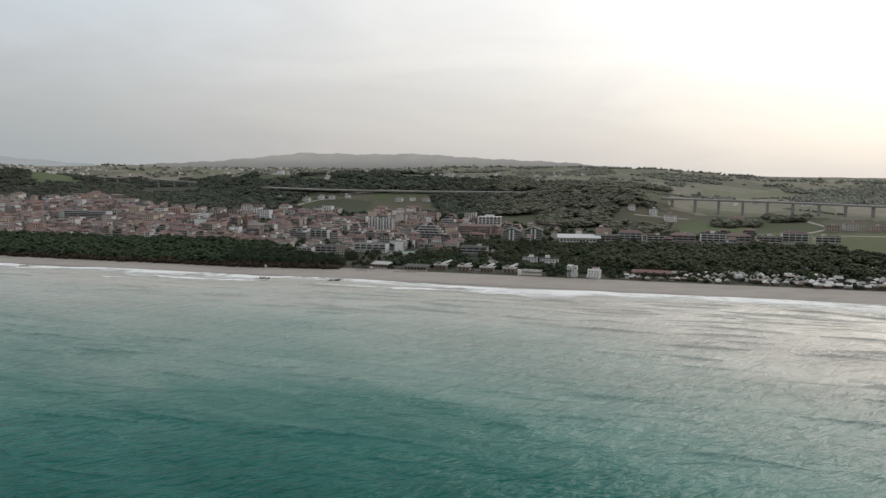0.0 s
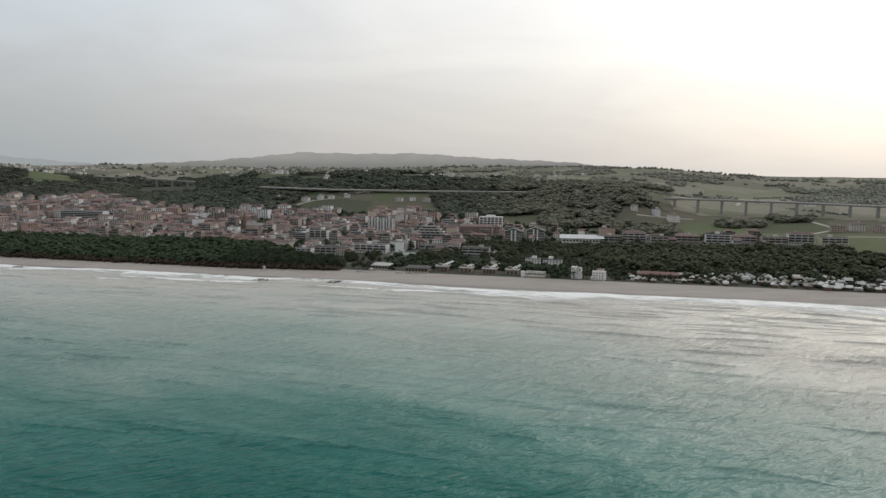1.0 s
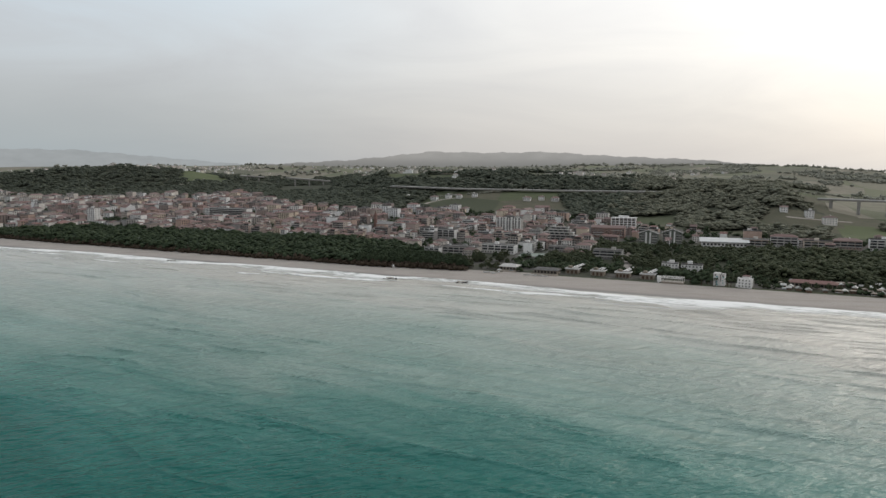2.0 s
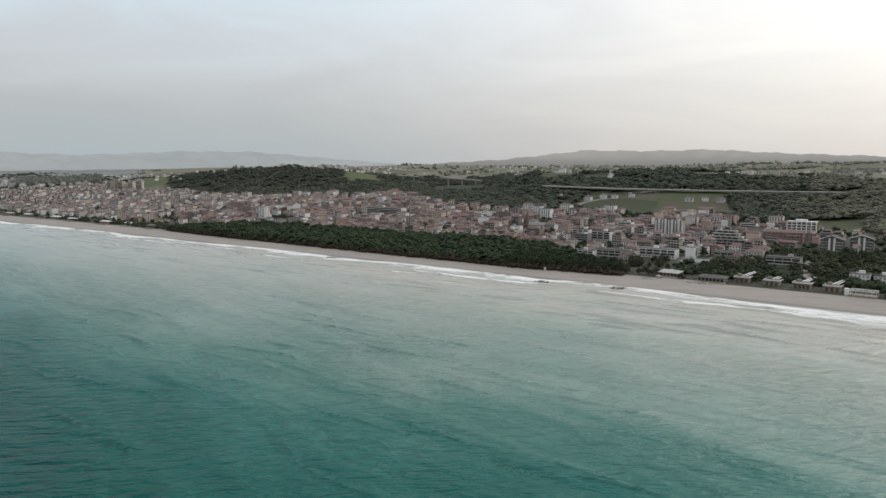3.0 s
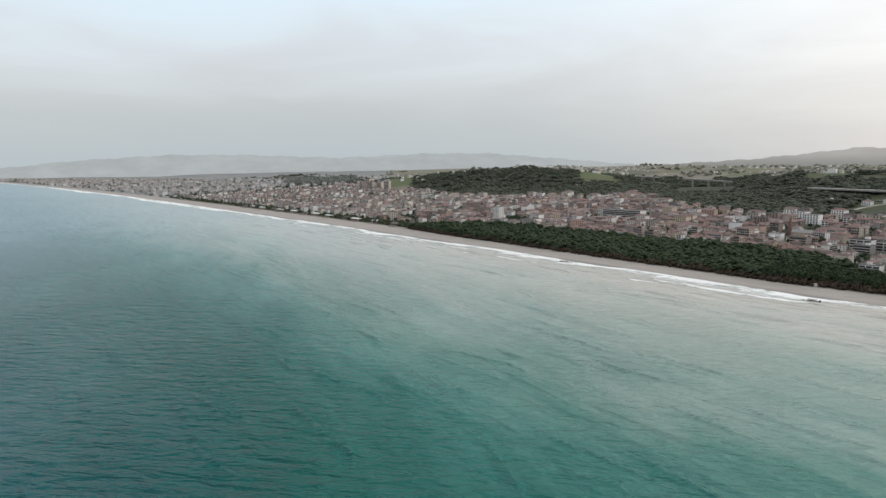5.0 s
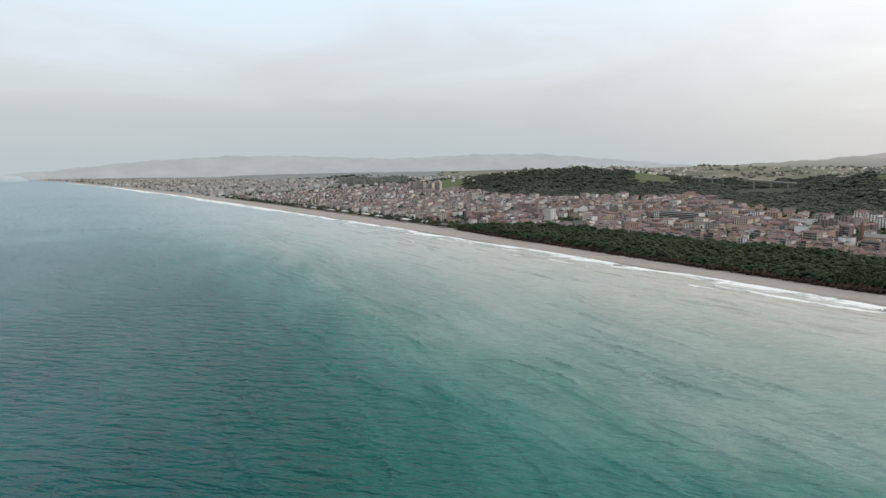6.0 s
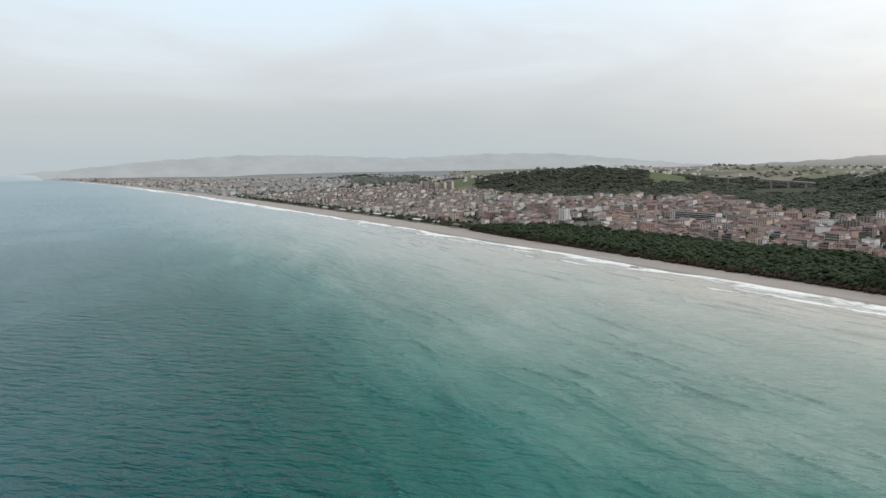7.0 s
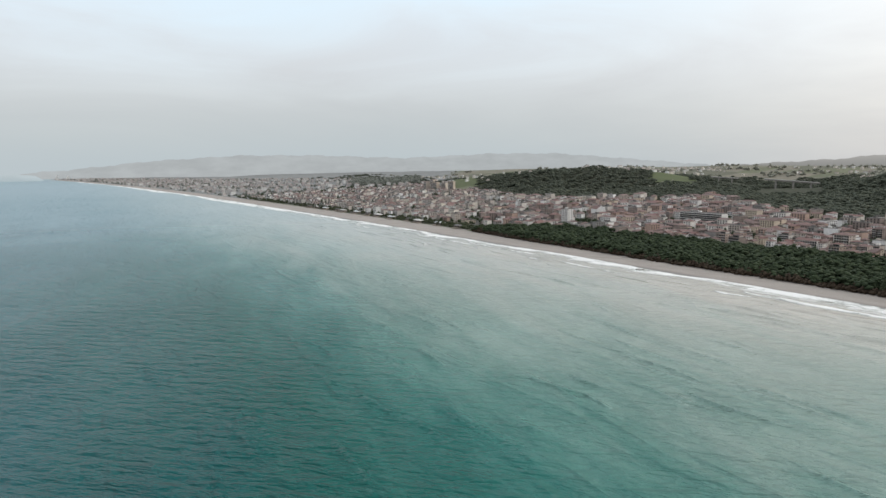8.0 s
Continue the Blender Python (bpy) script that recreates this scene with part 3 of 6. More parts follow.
def thing(name, label, category, group="", at=None):
    ob = new(name)
    ob.empty_display_size = 0.5
    if at is not None:
        ob.matrix_basis = at
    return tagged(ob, label, category, group)


def setting(name, me, label, category):
    return tagged(new(name, me), label, category, "", "structure")


def stand(x, y, turn=0.0, sink=0.0, size=1.0):
    """A pose on the ground; turn in degrees."""
    p, k = drawn_in([(x, y, float(land(x, y)) - sink)])
    return Matrix.LocRotScale(p[0], Euler((0, 0, radians(turn))), (k[0] * size,) * 3)


def scatter(template, pts, sizes, turns, tall=None):
    """Copies of a template (points, triangles) joined into one array."""
    tv, tf = template
    n, m = len(pts), len(tv)
    c, s = np.cos(turns)[:, None], np.sin(turns)[:, None]
    tall = sizes if tall is None else tall
    x = (tv[None, :, 0] * c - tv[None, :, 1] * s) * sizes[:, None] + pts[:, 0:1]
    y = (tv[None, :, 0] * s + tv[None, :, 1] * c) * sizes[:, None] + pts[:, 1:2]
    z = tv[None, :, 2] * tall[:, None] + pts[:, 2:3]
    v = np.stack([x, y, z], 2).reshape(-1, 3)
    f = (tf[None] + (np.arange(n) * m)[:, None, None]).reshape(-1, tf.shape[1])
    return v, f


# ---- sea, beach and ground ----
def build_sea():
    rad = np.concatenate([[1.0], np.geomspace(60, 900, 60), np.geomspace(960, 15000, 60)])
    ang = np.radians(np.arange(0, 360, 1.5))
    rr, aa = np.meshgrid(rad, ang, indexing="ij")
    v, _ = drawn_in(np.stack([rr * np.sin(aa), rr * np.cos(aa), np.zeros_like(rr)], 2).reshape(-1, 3))
    n, k = len(rad), len(ang)
    i, j = np.meshgrid(np.arange(n - 1), np.arange(k), indexing="ij")
    f = np.stack([i * k + j, (i + 1) * k + j, (i + 1) * k + (j + 1) % k, i * k + (j + 1) % k], 2).reshape(-1, 4)[:, ::-1]
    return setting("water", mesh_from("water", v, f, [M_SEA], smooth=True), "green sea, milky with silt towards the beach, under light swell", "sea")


def coast_grid(xs, ss):
    xx, s2 = np.meshgrid(xs, ss, indexing="ij")
    x, y = on_coast(xx, s2)
    n, k = len(xs), len(ss)
    i, j = np.meshgrid(np.arange(n - 1), np.arange(k - 1), indexing="ij")
    f = np.stack([i * k + j, (i + 1) * k + j, (i + 1) * k + j + 1, i * k + j + 1], 2).reshape(-1, 4)
    return x.ravel(), y.ravel(), f


COAST_X = np.concatenate([-np.geomspace(9300, 1000, 90), np.arange(-990, 600, 9.0), np.linspace(600, 3600, 70)])


def in_pinewood(x, s):
    back = np.interp(x, [-860, -800, -700, -300, -210, -150, -115, -98], [45, 105, 165, 185, 165, 112, 92, 50])
    return (s > beach_width(x) + 2) & (s < back) & (x > -850) & (x < -98)


def in_meadow(x, s):
    """Open grass beyond the end of the park."""
    return (x > 405) & (s > np.interp(x, [405, 440, 470, 540], [268, 240, 200, 175])) & (s < 425)


def in_park(x, s):
    return (x > 175 + 0 * s) & (s > 112) & (s < 262 + 0.02 * x) & ~in_meadow(x, s)


def plain_end(x, y):
    az = np.degrees(np.arctan2(x, y))
    return np.interp(az, AZ, R1)


def in_town(x, y):
    s, r = inland(x, y), np.hypot(x, y)
    return (s > beach_width(x) + 3) & (r < plain_end(x, y)) & ~in_pinewood(x, s) & ~in_park(x, s) & ~in_meadow(x, s)


def build_ground():
    ss = np.concatenate([np.linspace(-40, 120, 33), np.geomspace(128, 1400, 90), np.geomspace(1450, 11000, 40)])
    x, y, f = coast_grid(COAST_X, ss)
    z = land(x, y)
    s = inland(x, y)
    fx, fy, fs = x[f].mean(1), y[f].mean(1), s[f].mean(1)
    # index 3, far along the coast, is the ground paled for haze
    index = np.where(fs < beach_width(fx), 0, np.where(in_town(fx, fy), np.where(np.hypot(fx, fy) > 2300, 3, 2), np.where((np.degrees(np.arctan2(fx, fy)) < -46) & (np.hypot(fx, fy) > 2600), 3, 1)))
    index = np.where((fs > 300) & (index == 1) & wooded(fx, fy, False) & dark_wood(fx, fy), 4, index)
    index = np.where((fx > -10) & (fx < 205) & (fs > 84) & (fs < 258), 4, index)
    fr, fa = np.hypot(fx, fy), np.degrees(np.arctan2(fx, fy))
    # fields beyond these distances get the colours paled for haze
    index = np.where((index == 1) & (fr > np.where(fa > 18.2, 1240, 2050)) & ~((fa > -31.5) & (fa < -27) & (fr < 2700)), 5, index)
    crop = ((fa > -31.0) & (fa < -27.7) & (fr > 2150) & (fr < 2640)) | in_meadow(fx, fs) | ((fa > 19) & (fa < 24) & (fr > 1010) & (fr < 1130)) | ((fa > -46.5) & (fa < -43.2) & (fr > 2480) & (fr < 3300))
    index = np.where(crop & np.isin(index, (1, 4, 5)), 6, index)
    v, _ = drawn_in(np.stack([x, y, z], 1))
    return setting("ground", mesh_from("ground", v, f, [M_SAND, M_FIELD, M_PAVING, M_HAZEGROUND, M_UNDER, M_HAZEFIELD, M_CROP], index, smooth=True),
                   "sand and shingle beach, town ground and rolling farmland behind it", "ground")


def build_far_hills(name, az0, az1, crest, dist, mat, seed, label):
    """A ridge far behind the rest, lost in haze."""
    az = np.arange(az0, az1, 0.25)
    el = np.interp(az, *crest) + 0.035 * np.sin(az * 2.3 + seed) + 0.02 * np.sin(az * 6.1 + seed * 2) + 0.012 * np.sin(az * 15 + seed)
    top = 100 + dist * np.tan(np.radians(el))
    rows = []
    for back, lift in ((0, None), (60, 0.55), (150, 1.0), (260, 0.6)):
        d = dist + back - 260
        z = np.full_like(az, 2.0) if lift is None else 2 + (top - 2) * lift * (1 if lift < 1 else 1)
        rows.append(np.stack([d * np.sin(np.radians(az)), d * np.cos(np.radians(az)), z], 1))
    v = np.concatenate(rows)
    k = len(az)
    i, j = np.meshgrid(np.arange(3), np.arange(k - 1), indexing="ij")
    f = np.stack([i * k + j, i * k + j + 1, (i + 1) * k + j + 1, (i + 1) * k + j], 2).reshape(-1, 4)
    return setting(name, mesh_from(name, v, f, [mat], smooth=True), label, "hills")


def smooth_noise(rng, n, span):
    """Random values along a line, smoothed over a span, about -1 to 1."""
    k = np.hanning(span + 2)
    v = np.convolve(rng.standard_normal(n + span * 2), k / math.sqrt((k * k).sum()), "same")
    return 0.5 * v[span:span + n]


def build_surf():
    """The broad uneven band of broken foam along the beach, and a few spent lines off it."""
    rng = np.random.default_rng(5)
    xs = np.concatenate([-np.geomspace(7000, 1300, 260), np.arange(-1295, 620, 2.5)])
    n = len(xs)
    for gap, mean, vary, floor in ((5.0, 24.0, 17.0, 9.0), (-24.0, 1.0, 12.0, 0.0), (-44.0, -4.0, 11.0, 0.0)):
        front = gap + 6.5 * smooth_noise(rng, n, 70) + 3.0 * smooth_noise(rng, n, 18) + 0.8 * smooth_noise(rng, n, 5)
        width = np.maximum(mean + np.interp(xs, [-260, -60, 120], [0.0, 12.0, 19.0]) * (floor > 0) + vary * smooth_noise(rng, n, 60) + 0.5 * vary * smooth_noise(rng, n, 17), floor)
        lanes, rows = 9, []
        for k in range(lanes):
            lane = k / (lanes - 1)
            thick = min(1.0, 5.0 * lane) * (1 - lane) ** 0.75 + 0.08 * smooth_noise(rng, n, 9) * math.sin(math.pi * lane)
            x, y = on_coast(xs, front - width * lane + 1.2 * smooth_noise(rng, n, 6) * math.sin(math.pi * lane))
            rows.append(np.stack([x, y, 0.03 + 0.55 * np.clip(thick, 0, 1) * np.minimum(1, width / 4)], 1))
        v, _ = drawn_in(np.concatenate(rows))
        i, j = np.meshgrid(np.arange(lanes - 1), np.arange(n - 1), indexing="ij")
        f = np.stack([i * n + j, (i + 1) * n + j, (i + 1) * n + j + 1, i * n + j + 1], 2).reshape(-1, 4)
        shown = width[f % n].mean(1) > 0.7
        tagged(new("surf", mesh_from("surf", v, f[shown], [M_FOAM], smooth=True)), "broad uneven band of white foam along the beach" if floor else "thin spent line of foam off the beach", "surf", "surf lines", "stuff")


def build_swell():
    """Low swells running in to the beach, steeper behind, each dying away at its ends."""
    rng = np.random.default_rng(15)
    vs, fs, o = [], [], 0
    across = np.linspace(0, 1, 8)
    shape = np.where(across < 0.36, np.sin(across / 0.36 * math.pi / 2) ** 2, np.cos((across - 0.36) / 0.64 * math.pi / 2) ** 2)
    for k in range(430):
        near = rng.random() < 0.38
        off = rng.uniform(24, 130) if near else rng.uniform(60, 560)
        x0 = rng.uniform(-1100 if near else -330, 560)
        length, wide = rng.uniform(28, 90), rng.uniform(4.2, 7.5)
        if off > 200:
            length *= 0.75
        high = rng.uniform(0.5, 1.3) * (1.3 if off < 220 else 1.15 if off < 360 else 0.75)
        n = max(8, int(length / 6))
        t = np.linspace(-1, 1, n)
        bend, lean = rng.uniform(-5, 5), rng.uniform(-0.14, 0.08)
        fade = (1 - t ** 2) * (0.8 + 0.3 * smooth_noise(rng, n, 5))
        line = -off + bend * t ** 2 + lean * t * length / 2 + 1.2 * smooth_noise(rng, n, 7)
        rows = []
        for a, h in zip(across, shape):
            x, y = on_coast(x0 + t * length / 2, line + (a - 0.38) * wide * (0.5 + 0.5 * fade))
            rows.append(np.stack([x, y, 0.012 + high * h * np.maximum(fade, 0)], 1))
        v = np.concatenate(rows)
        i, j = np.meshgrid(np.arange(len(across) - 1), np.arange(n - 1), indexing="ij")
        fs.append(np.stack([i * n + j, i * n + j + 1, (i + 1) * n + j + 1, (i + 1) * n + j], 2).reshape(-1, 4) + o)
        vs.append(v)
        o += len(v)
    tagged(new("swell", mesh_from("swell", np.concatenate(vs), np.concatenate(fs), [M_SEA], smooth=True)), "low dark-backed swells running in over the shallows", "waves", "", "stuff")


build_sea()
build_ground()
build_surf()
build_swell()
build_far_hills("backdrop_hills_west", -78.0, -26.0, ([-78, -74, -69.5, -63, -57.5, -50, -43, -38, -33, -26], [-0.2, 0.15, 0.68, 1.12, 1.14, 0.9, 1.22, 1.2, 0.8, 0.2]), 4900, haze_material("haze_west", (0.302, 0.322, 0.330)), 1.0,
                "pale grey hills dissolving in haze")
# glowing strip added for haze, which also hides the sea's far edge
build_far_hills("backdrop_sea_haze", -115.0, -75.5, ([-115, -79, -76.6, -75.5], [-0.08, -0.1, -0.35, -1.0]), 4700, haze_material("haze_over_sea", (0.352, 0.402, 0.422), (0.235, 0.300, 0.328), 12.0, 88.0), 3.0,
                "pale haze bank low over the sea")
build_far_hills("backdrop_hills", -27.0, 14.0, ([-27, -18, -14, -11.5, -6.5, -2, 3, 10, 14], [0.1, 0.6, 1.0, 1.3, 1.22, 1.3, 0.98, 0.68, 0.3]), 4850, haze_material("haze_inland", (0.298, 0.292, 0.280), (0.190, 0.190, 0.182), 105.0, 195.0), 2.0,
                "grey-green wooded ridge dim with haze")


# ---- trees ----
ICO_V = []
for a, b in ((1, 1.618), (1, -1.618), (-1, 1.618), (-1, -1.618)):
    ICO_V += [(0, a, b), (a, b, 0), (b, 0, a)]
ICO_V = np.array(ICO_V) / 1.902


def hull_faces(v):
    """Triangles of a small convex solid round the origin, wound outwards."""
    out, n = [], len(v)
    for i in range(n):
        for j in range(i + 1, n):
            for k in range(j + 1, n):
                m = np.cross(v[j] - v[i], v[k] - v[i])
                if np.linalg.norm(m) < 1e-6:
                    continue
                if m @ v[i] < 0:
                    m, tri = -m, (i, k, j)
                else:
                    tri = (i, j, k)
                if ((v - v[i]) @ m < 1e-6).all():
                    out.append(tri)
    return np.array(out)


ICO_F = hull_faces(ICO_V)
OCTA_V = np.array([(1, 0, 0), (-1, 0, 0), (0, 1, 0), (0, -1, 0), (0, 0, 1), (0, 0, -1)], float) * 1.15
OCTA_F = hull_faces(OCTA_V)


def clumps(seed, count, wide, low, high, size, dome=0.6):
    """A crown: many ragged leaf clumps round a flattened dome, with gaps between them."""
    rng = np.random.default_rng(seed)
    vs, fs = [], []
    for k in range(count):
        a, d = rng.uniform(0, 2 * np.pi), wide * math.sqrt(rng.uniform(0, 1))
        rim = math.sqrt(max(0.05, 1 - (d / wide) ** 2))
        z = low + (high - low) * (rng.uniform(1 - dome, 1.0) * rim)
        r = size * rng.uniform(0.65, 1.25)
        v = OCTA_V * rng.uniform(0.65, 1.35, (6, 1)) * np.array([r, r, r * 0.75])
        spin, tip = rng.uniform(0, 6.28), rng.uniform(-0.5, 0.5)
        v = v @ np.array([[math.cos(spin), -math.sin(spin), tip], [math.sin(spin), math.cos(spin), -tip], [-tip, tip, 1.0]])
        vs.append(v + np.array([d * math.cos(a), d * math.sin(a), z]))
        fs.append(OCTA_F + 6 * k)
    return np.concatenate(vs), np.concatenate(fs)


def trunk_mesh(name, height, r, limbs, seed):
    rng = random.Random(seed)
    g = Geo()
    g.tube(0, 0, -0.5, height * 0.5, r, r * 0.8, 7)
    g.tube(0.05, 0.03, height * 0.5, height, r * 0.8, r * 0.4, 7)
    for k in range(limbs):
        a = k * 6.283 / limbs + rng.uniform(-0.4, 0.4)
        ln, z = height * rng.uniform(0.22, 0.36), height * rng.uniform(0.55, 0.8)
        dx, dy, dz, q = math.cos(a) * ln, math.sin(a) * ln, ln * 0.7, r * 0.35
        base = [(q * math.cos(t), q * math.sin(t), z) for t in (0, 2.09, 4.19)]
        tip = [(dx + 0.3 * x, dy + 0.3 * y, z + dz) for x, y, _ in base]
        g.solid(base + tip, [(0, 1, 4, 3), (1, 2, 5, 4), (2, 0, 3, 5), (3, 4, 5)])
    return g.mesh(name, M_TRUNK)


def tree_kind(name, label, seed, height, wide, low, count, size, mat, r=0.22, dome=0.6):
    root = thing(name, label, "tree", "trees of the beach woods")
    part("trunk", trunk_mesh("trunk", height * 0.8, r, 5, seed), root)
    v, f = clumps(seed, count, wide, low, height, size, dome)
    part("crown", mesh_from("crown", v, f, [mat]), root)
    return root


PINES = [tree_kind("umbrella_pine", "dark green umbrella pine in the beach pinewood", 10 + k, 9.5 + 0.7 * k, 3.6 + 0.25 * k, 4.5, 95, 0.8, M_PINE, 0.25) for k in range(4)]
LEAFY = [tree_kind("holm_oak", "dense dark green tree among the beach houses", 30 + k, 8.0 + k, 3.4 + 0.3 * k, 2.0, 105, 0.78, M_WOOD, 0.22, 0.9) for k in range(3)]
for ob in PINES + LEAFY:
    ob.matrix_basis = pose(0, 0, -60)
SPENT = list(PINES + LEAFY)


def take(protos, k, m, label="", group=""):
    """The first use of a prototype places the prototype itself, later ones copy it."""
    ob = protos[k % len(protos)]
    if ob in SPENT:
        SPENT.remove(ob)
        ob.matrix_basis = m
        return tagged(ob, label, "", group)
    size = m.to_scale()
    c = copy_thing(ob, Matrix.LocRotScale(m.translation, m.to_quaternion(), None))
    c.scale = size
    return tagged(c, label, "", group)


TREE_T = [clumps(50 + k, 8, 0.42, 0.2, 0.95, 0.30, 0.85) for k in range(4)]


TREE_MID = [clumps(58 + k, 13, 0.52, 0.30, 0.86, 0.21, 0.42) for k in range(4)]


TREE_FINE = [clumps(54 + k, 19, 0.50, 0.22, 0.95, 0.175, 0.55) for k in range(4)]


def joined_wood(name, xy, sizes, mat, label, seed, sink=0.0, kinds=TREE_T, spread=1.0):
    """A wood far off, or too thick to count: ragged crowns in one mesh."""
    rng = np.random.default_rng(seed)
    if not len(xy):
        return None
    vs, fs, o = [], [], 0
    z = land(xy[:, 0], xy[:, 1]) - sink
    p, k = drawn_in(np.stack([xy[:, 0], xy[:, 1], z], 1))
    kind = rng.integers(0, 4, len(xy))
    for q in range(4):
        sel = kind == q
        if not sel.any():
            continue
        sz = sizes[sel] * k[sel]
        v, f = scatter(kinds[q], p[sel], sz * spread, rng.uniform(0, 6.28, sel.sum()), sz * rng.uniform(0.6, 1.15, sel.sum()))
        vs.append(v)
        fs.append(f + o)
        o += len(v)
    return tagged(new(name, mesh_from(name, np.concatenate(vs), np.concatenate(fs), [mat], smooth=True)), label, "woods", "", "stuff")


def coast_points(x0, x1, s0, s1, gap, seed, jitter=0.45):
    """A shaken grid of plan points along the coast."""
    rng = np.random.default_rng(seed)
    xs, ss = np.meshgrid(np.arange(x0, x1, gap), np.arange(s0, s1, gap))
    xs = xs.ravel() + rng.uniform(-jitter, jitter, xs.size) * gap
    ss = ss.ravel() + rng.uniform(-jitter, jitter, ss.size) * gap
    x, y = on_coast(xs, ss)
    return np.stack([x, y], 1), inland(x, y)


def build_pinewood():
    rng = np.random.default_rng(3)
    xy, s = coast_points(-900, -90, 36, 215, 6.6, 11)
    ok = in_pinewood(xy[:, 0], s)
    xy, s = xy[ok], s[ok]
    front = s - beach_width(xy[:, 0])
    # the trees along the beach and at the near end stand singly, the rest of the wood is one mass
    near = (xy[:, 0] > -560) & (front < np.where(xy[:, 0] > -230, 60, 19))
    picked = np.flatnonzero(near)
    picked = picked[np.argsort(-xy[picked, 0])][:150]
    rest = np.ones(len(xy), bool)
    rest[picked] = False
    for k, i in enumerate(picked):
        m = stand(xy[i, 0], xy[i, 1], rng.uniform(0, 360), 0.1, rng.uniform(0.75, 1.05))
        take(PINES, k, m)
    joined_wood("pinewood", xy[rest], rng.uniform(7.5, 11.5, rest.sum()), M_PINE, "dense dark green pinewood between beach and town", 4, 0.3, TREE_FINE, 1.6)
    # low brown scrub along the wood's seaward edge
    xy, s = coast_points(-880, -100, 30, 70, 3.3, 12)
    f = s - beach_width(xy[:, 0])
    ok = (f > -5) & (f < 11) & in_pinewood(xy[:, 0], s + 12)
    joined_wood("shrub_belt", xy[ok], rng.uniform(4.4, 7.0, ok.sum()), M_SHRUB, "low brown tamarisk scrub along the edge of the pinewood", 5, 0.2)


# ---- houses ----
def window_mesh(wide, tall):
    g = Geo()
    g.box(-wide / 2 - 0.1, wide / 2 + 0.1, -0.06, 0.02, -0.1, tall + 0.1, 1)
    g.box(-wide / 2, wide / 2, -0.09, -0.061, 0, tall, 0)
    g.box(-0.04, 0.04, -0.11, -0.091, 0, tall, 1)
    return g.mesh("window", M_GLASS, M_FRAME)


WIN = window_mesh(1.15, 1.45)
WIN_TALL = window_mesh(1.5, 2.2)


def balcony_mesh(length, deep, solid):
    g = Geo()
    g.box(-length / 2, length / 2, -deep, 0, -0.18, 0, 0)
    if solid:
        g.box(-length / 2, length / 2, -deep, -deep + 0.12, 0.0, 0.78, 0)
        g.box(-length / 2, -length / 2 + 0.12, -deep + 0.12, 0, 0, 0.78, 0)
        g.box(length / 2 - 0.12, length / 2, -deep + 0.12, 0, 0, 0.78, 0)
    else:
        k = max(2, int(length / 0.9))
        g.box(-length / 2, length / 2, -deep, -deep + 0.06, 0.9, 0.97, 0)
        for i in range(k + 1):
            x = -length / 2 + 0.03 + (length - 0.06) * i / k
            g.box(x - 0.03, x + 0.03, -deep, -deep + 0.05, 0, 0.9, 0)
    return g.mesh("balcony", M_SLAB)


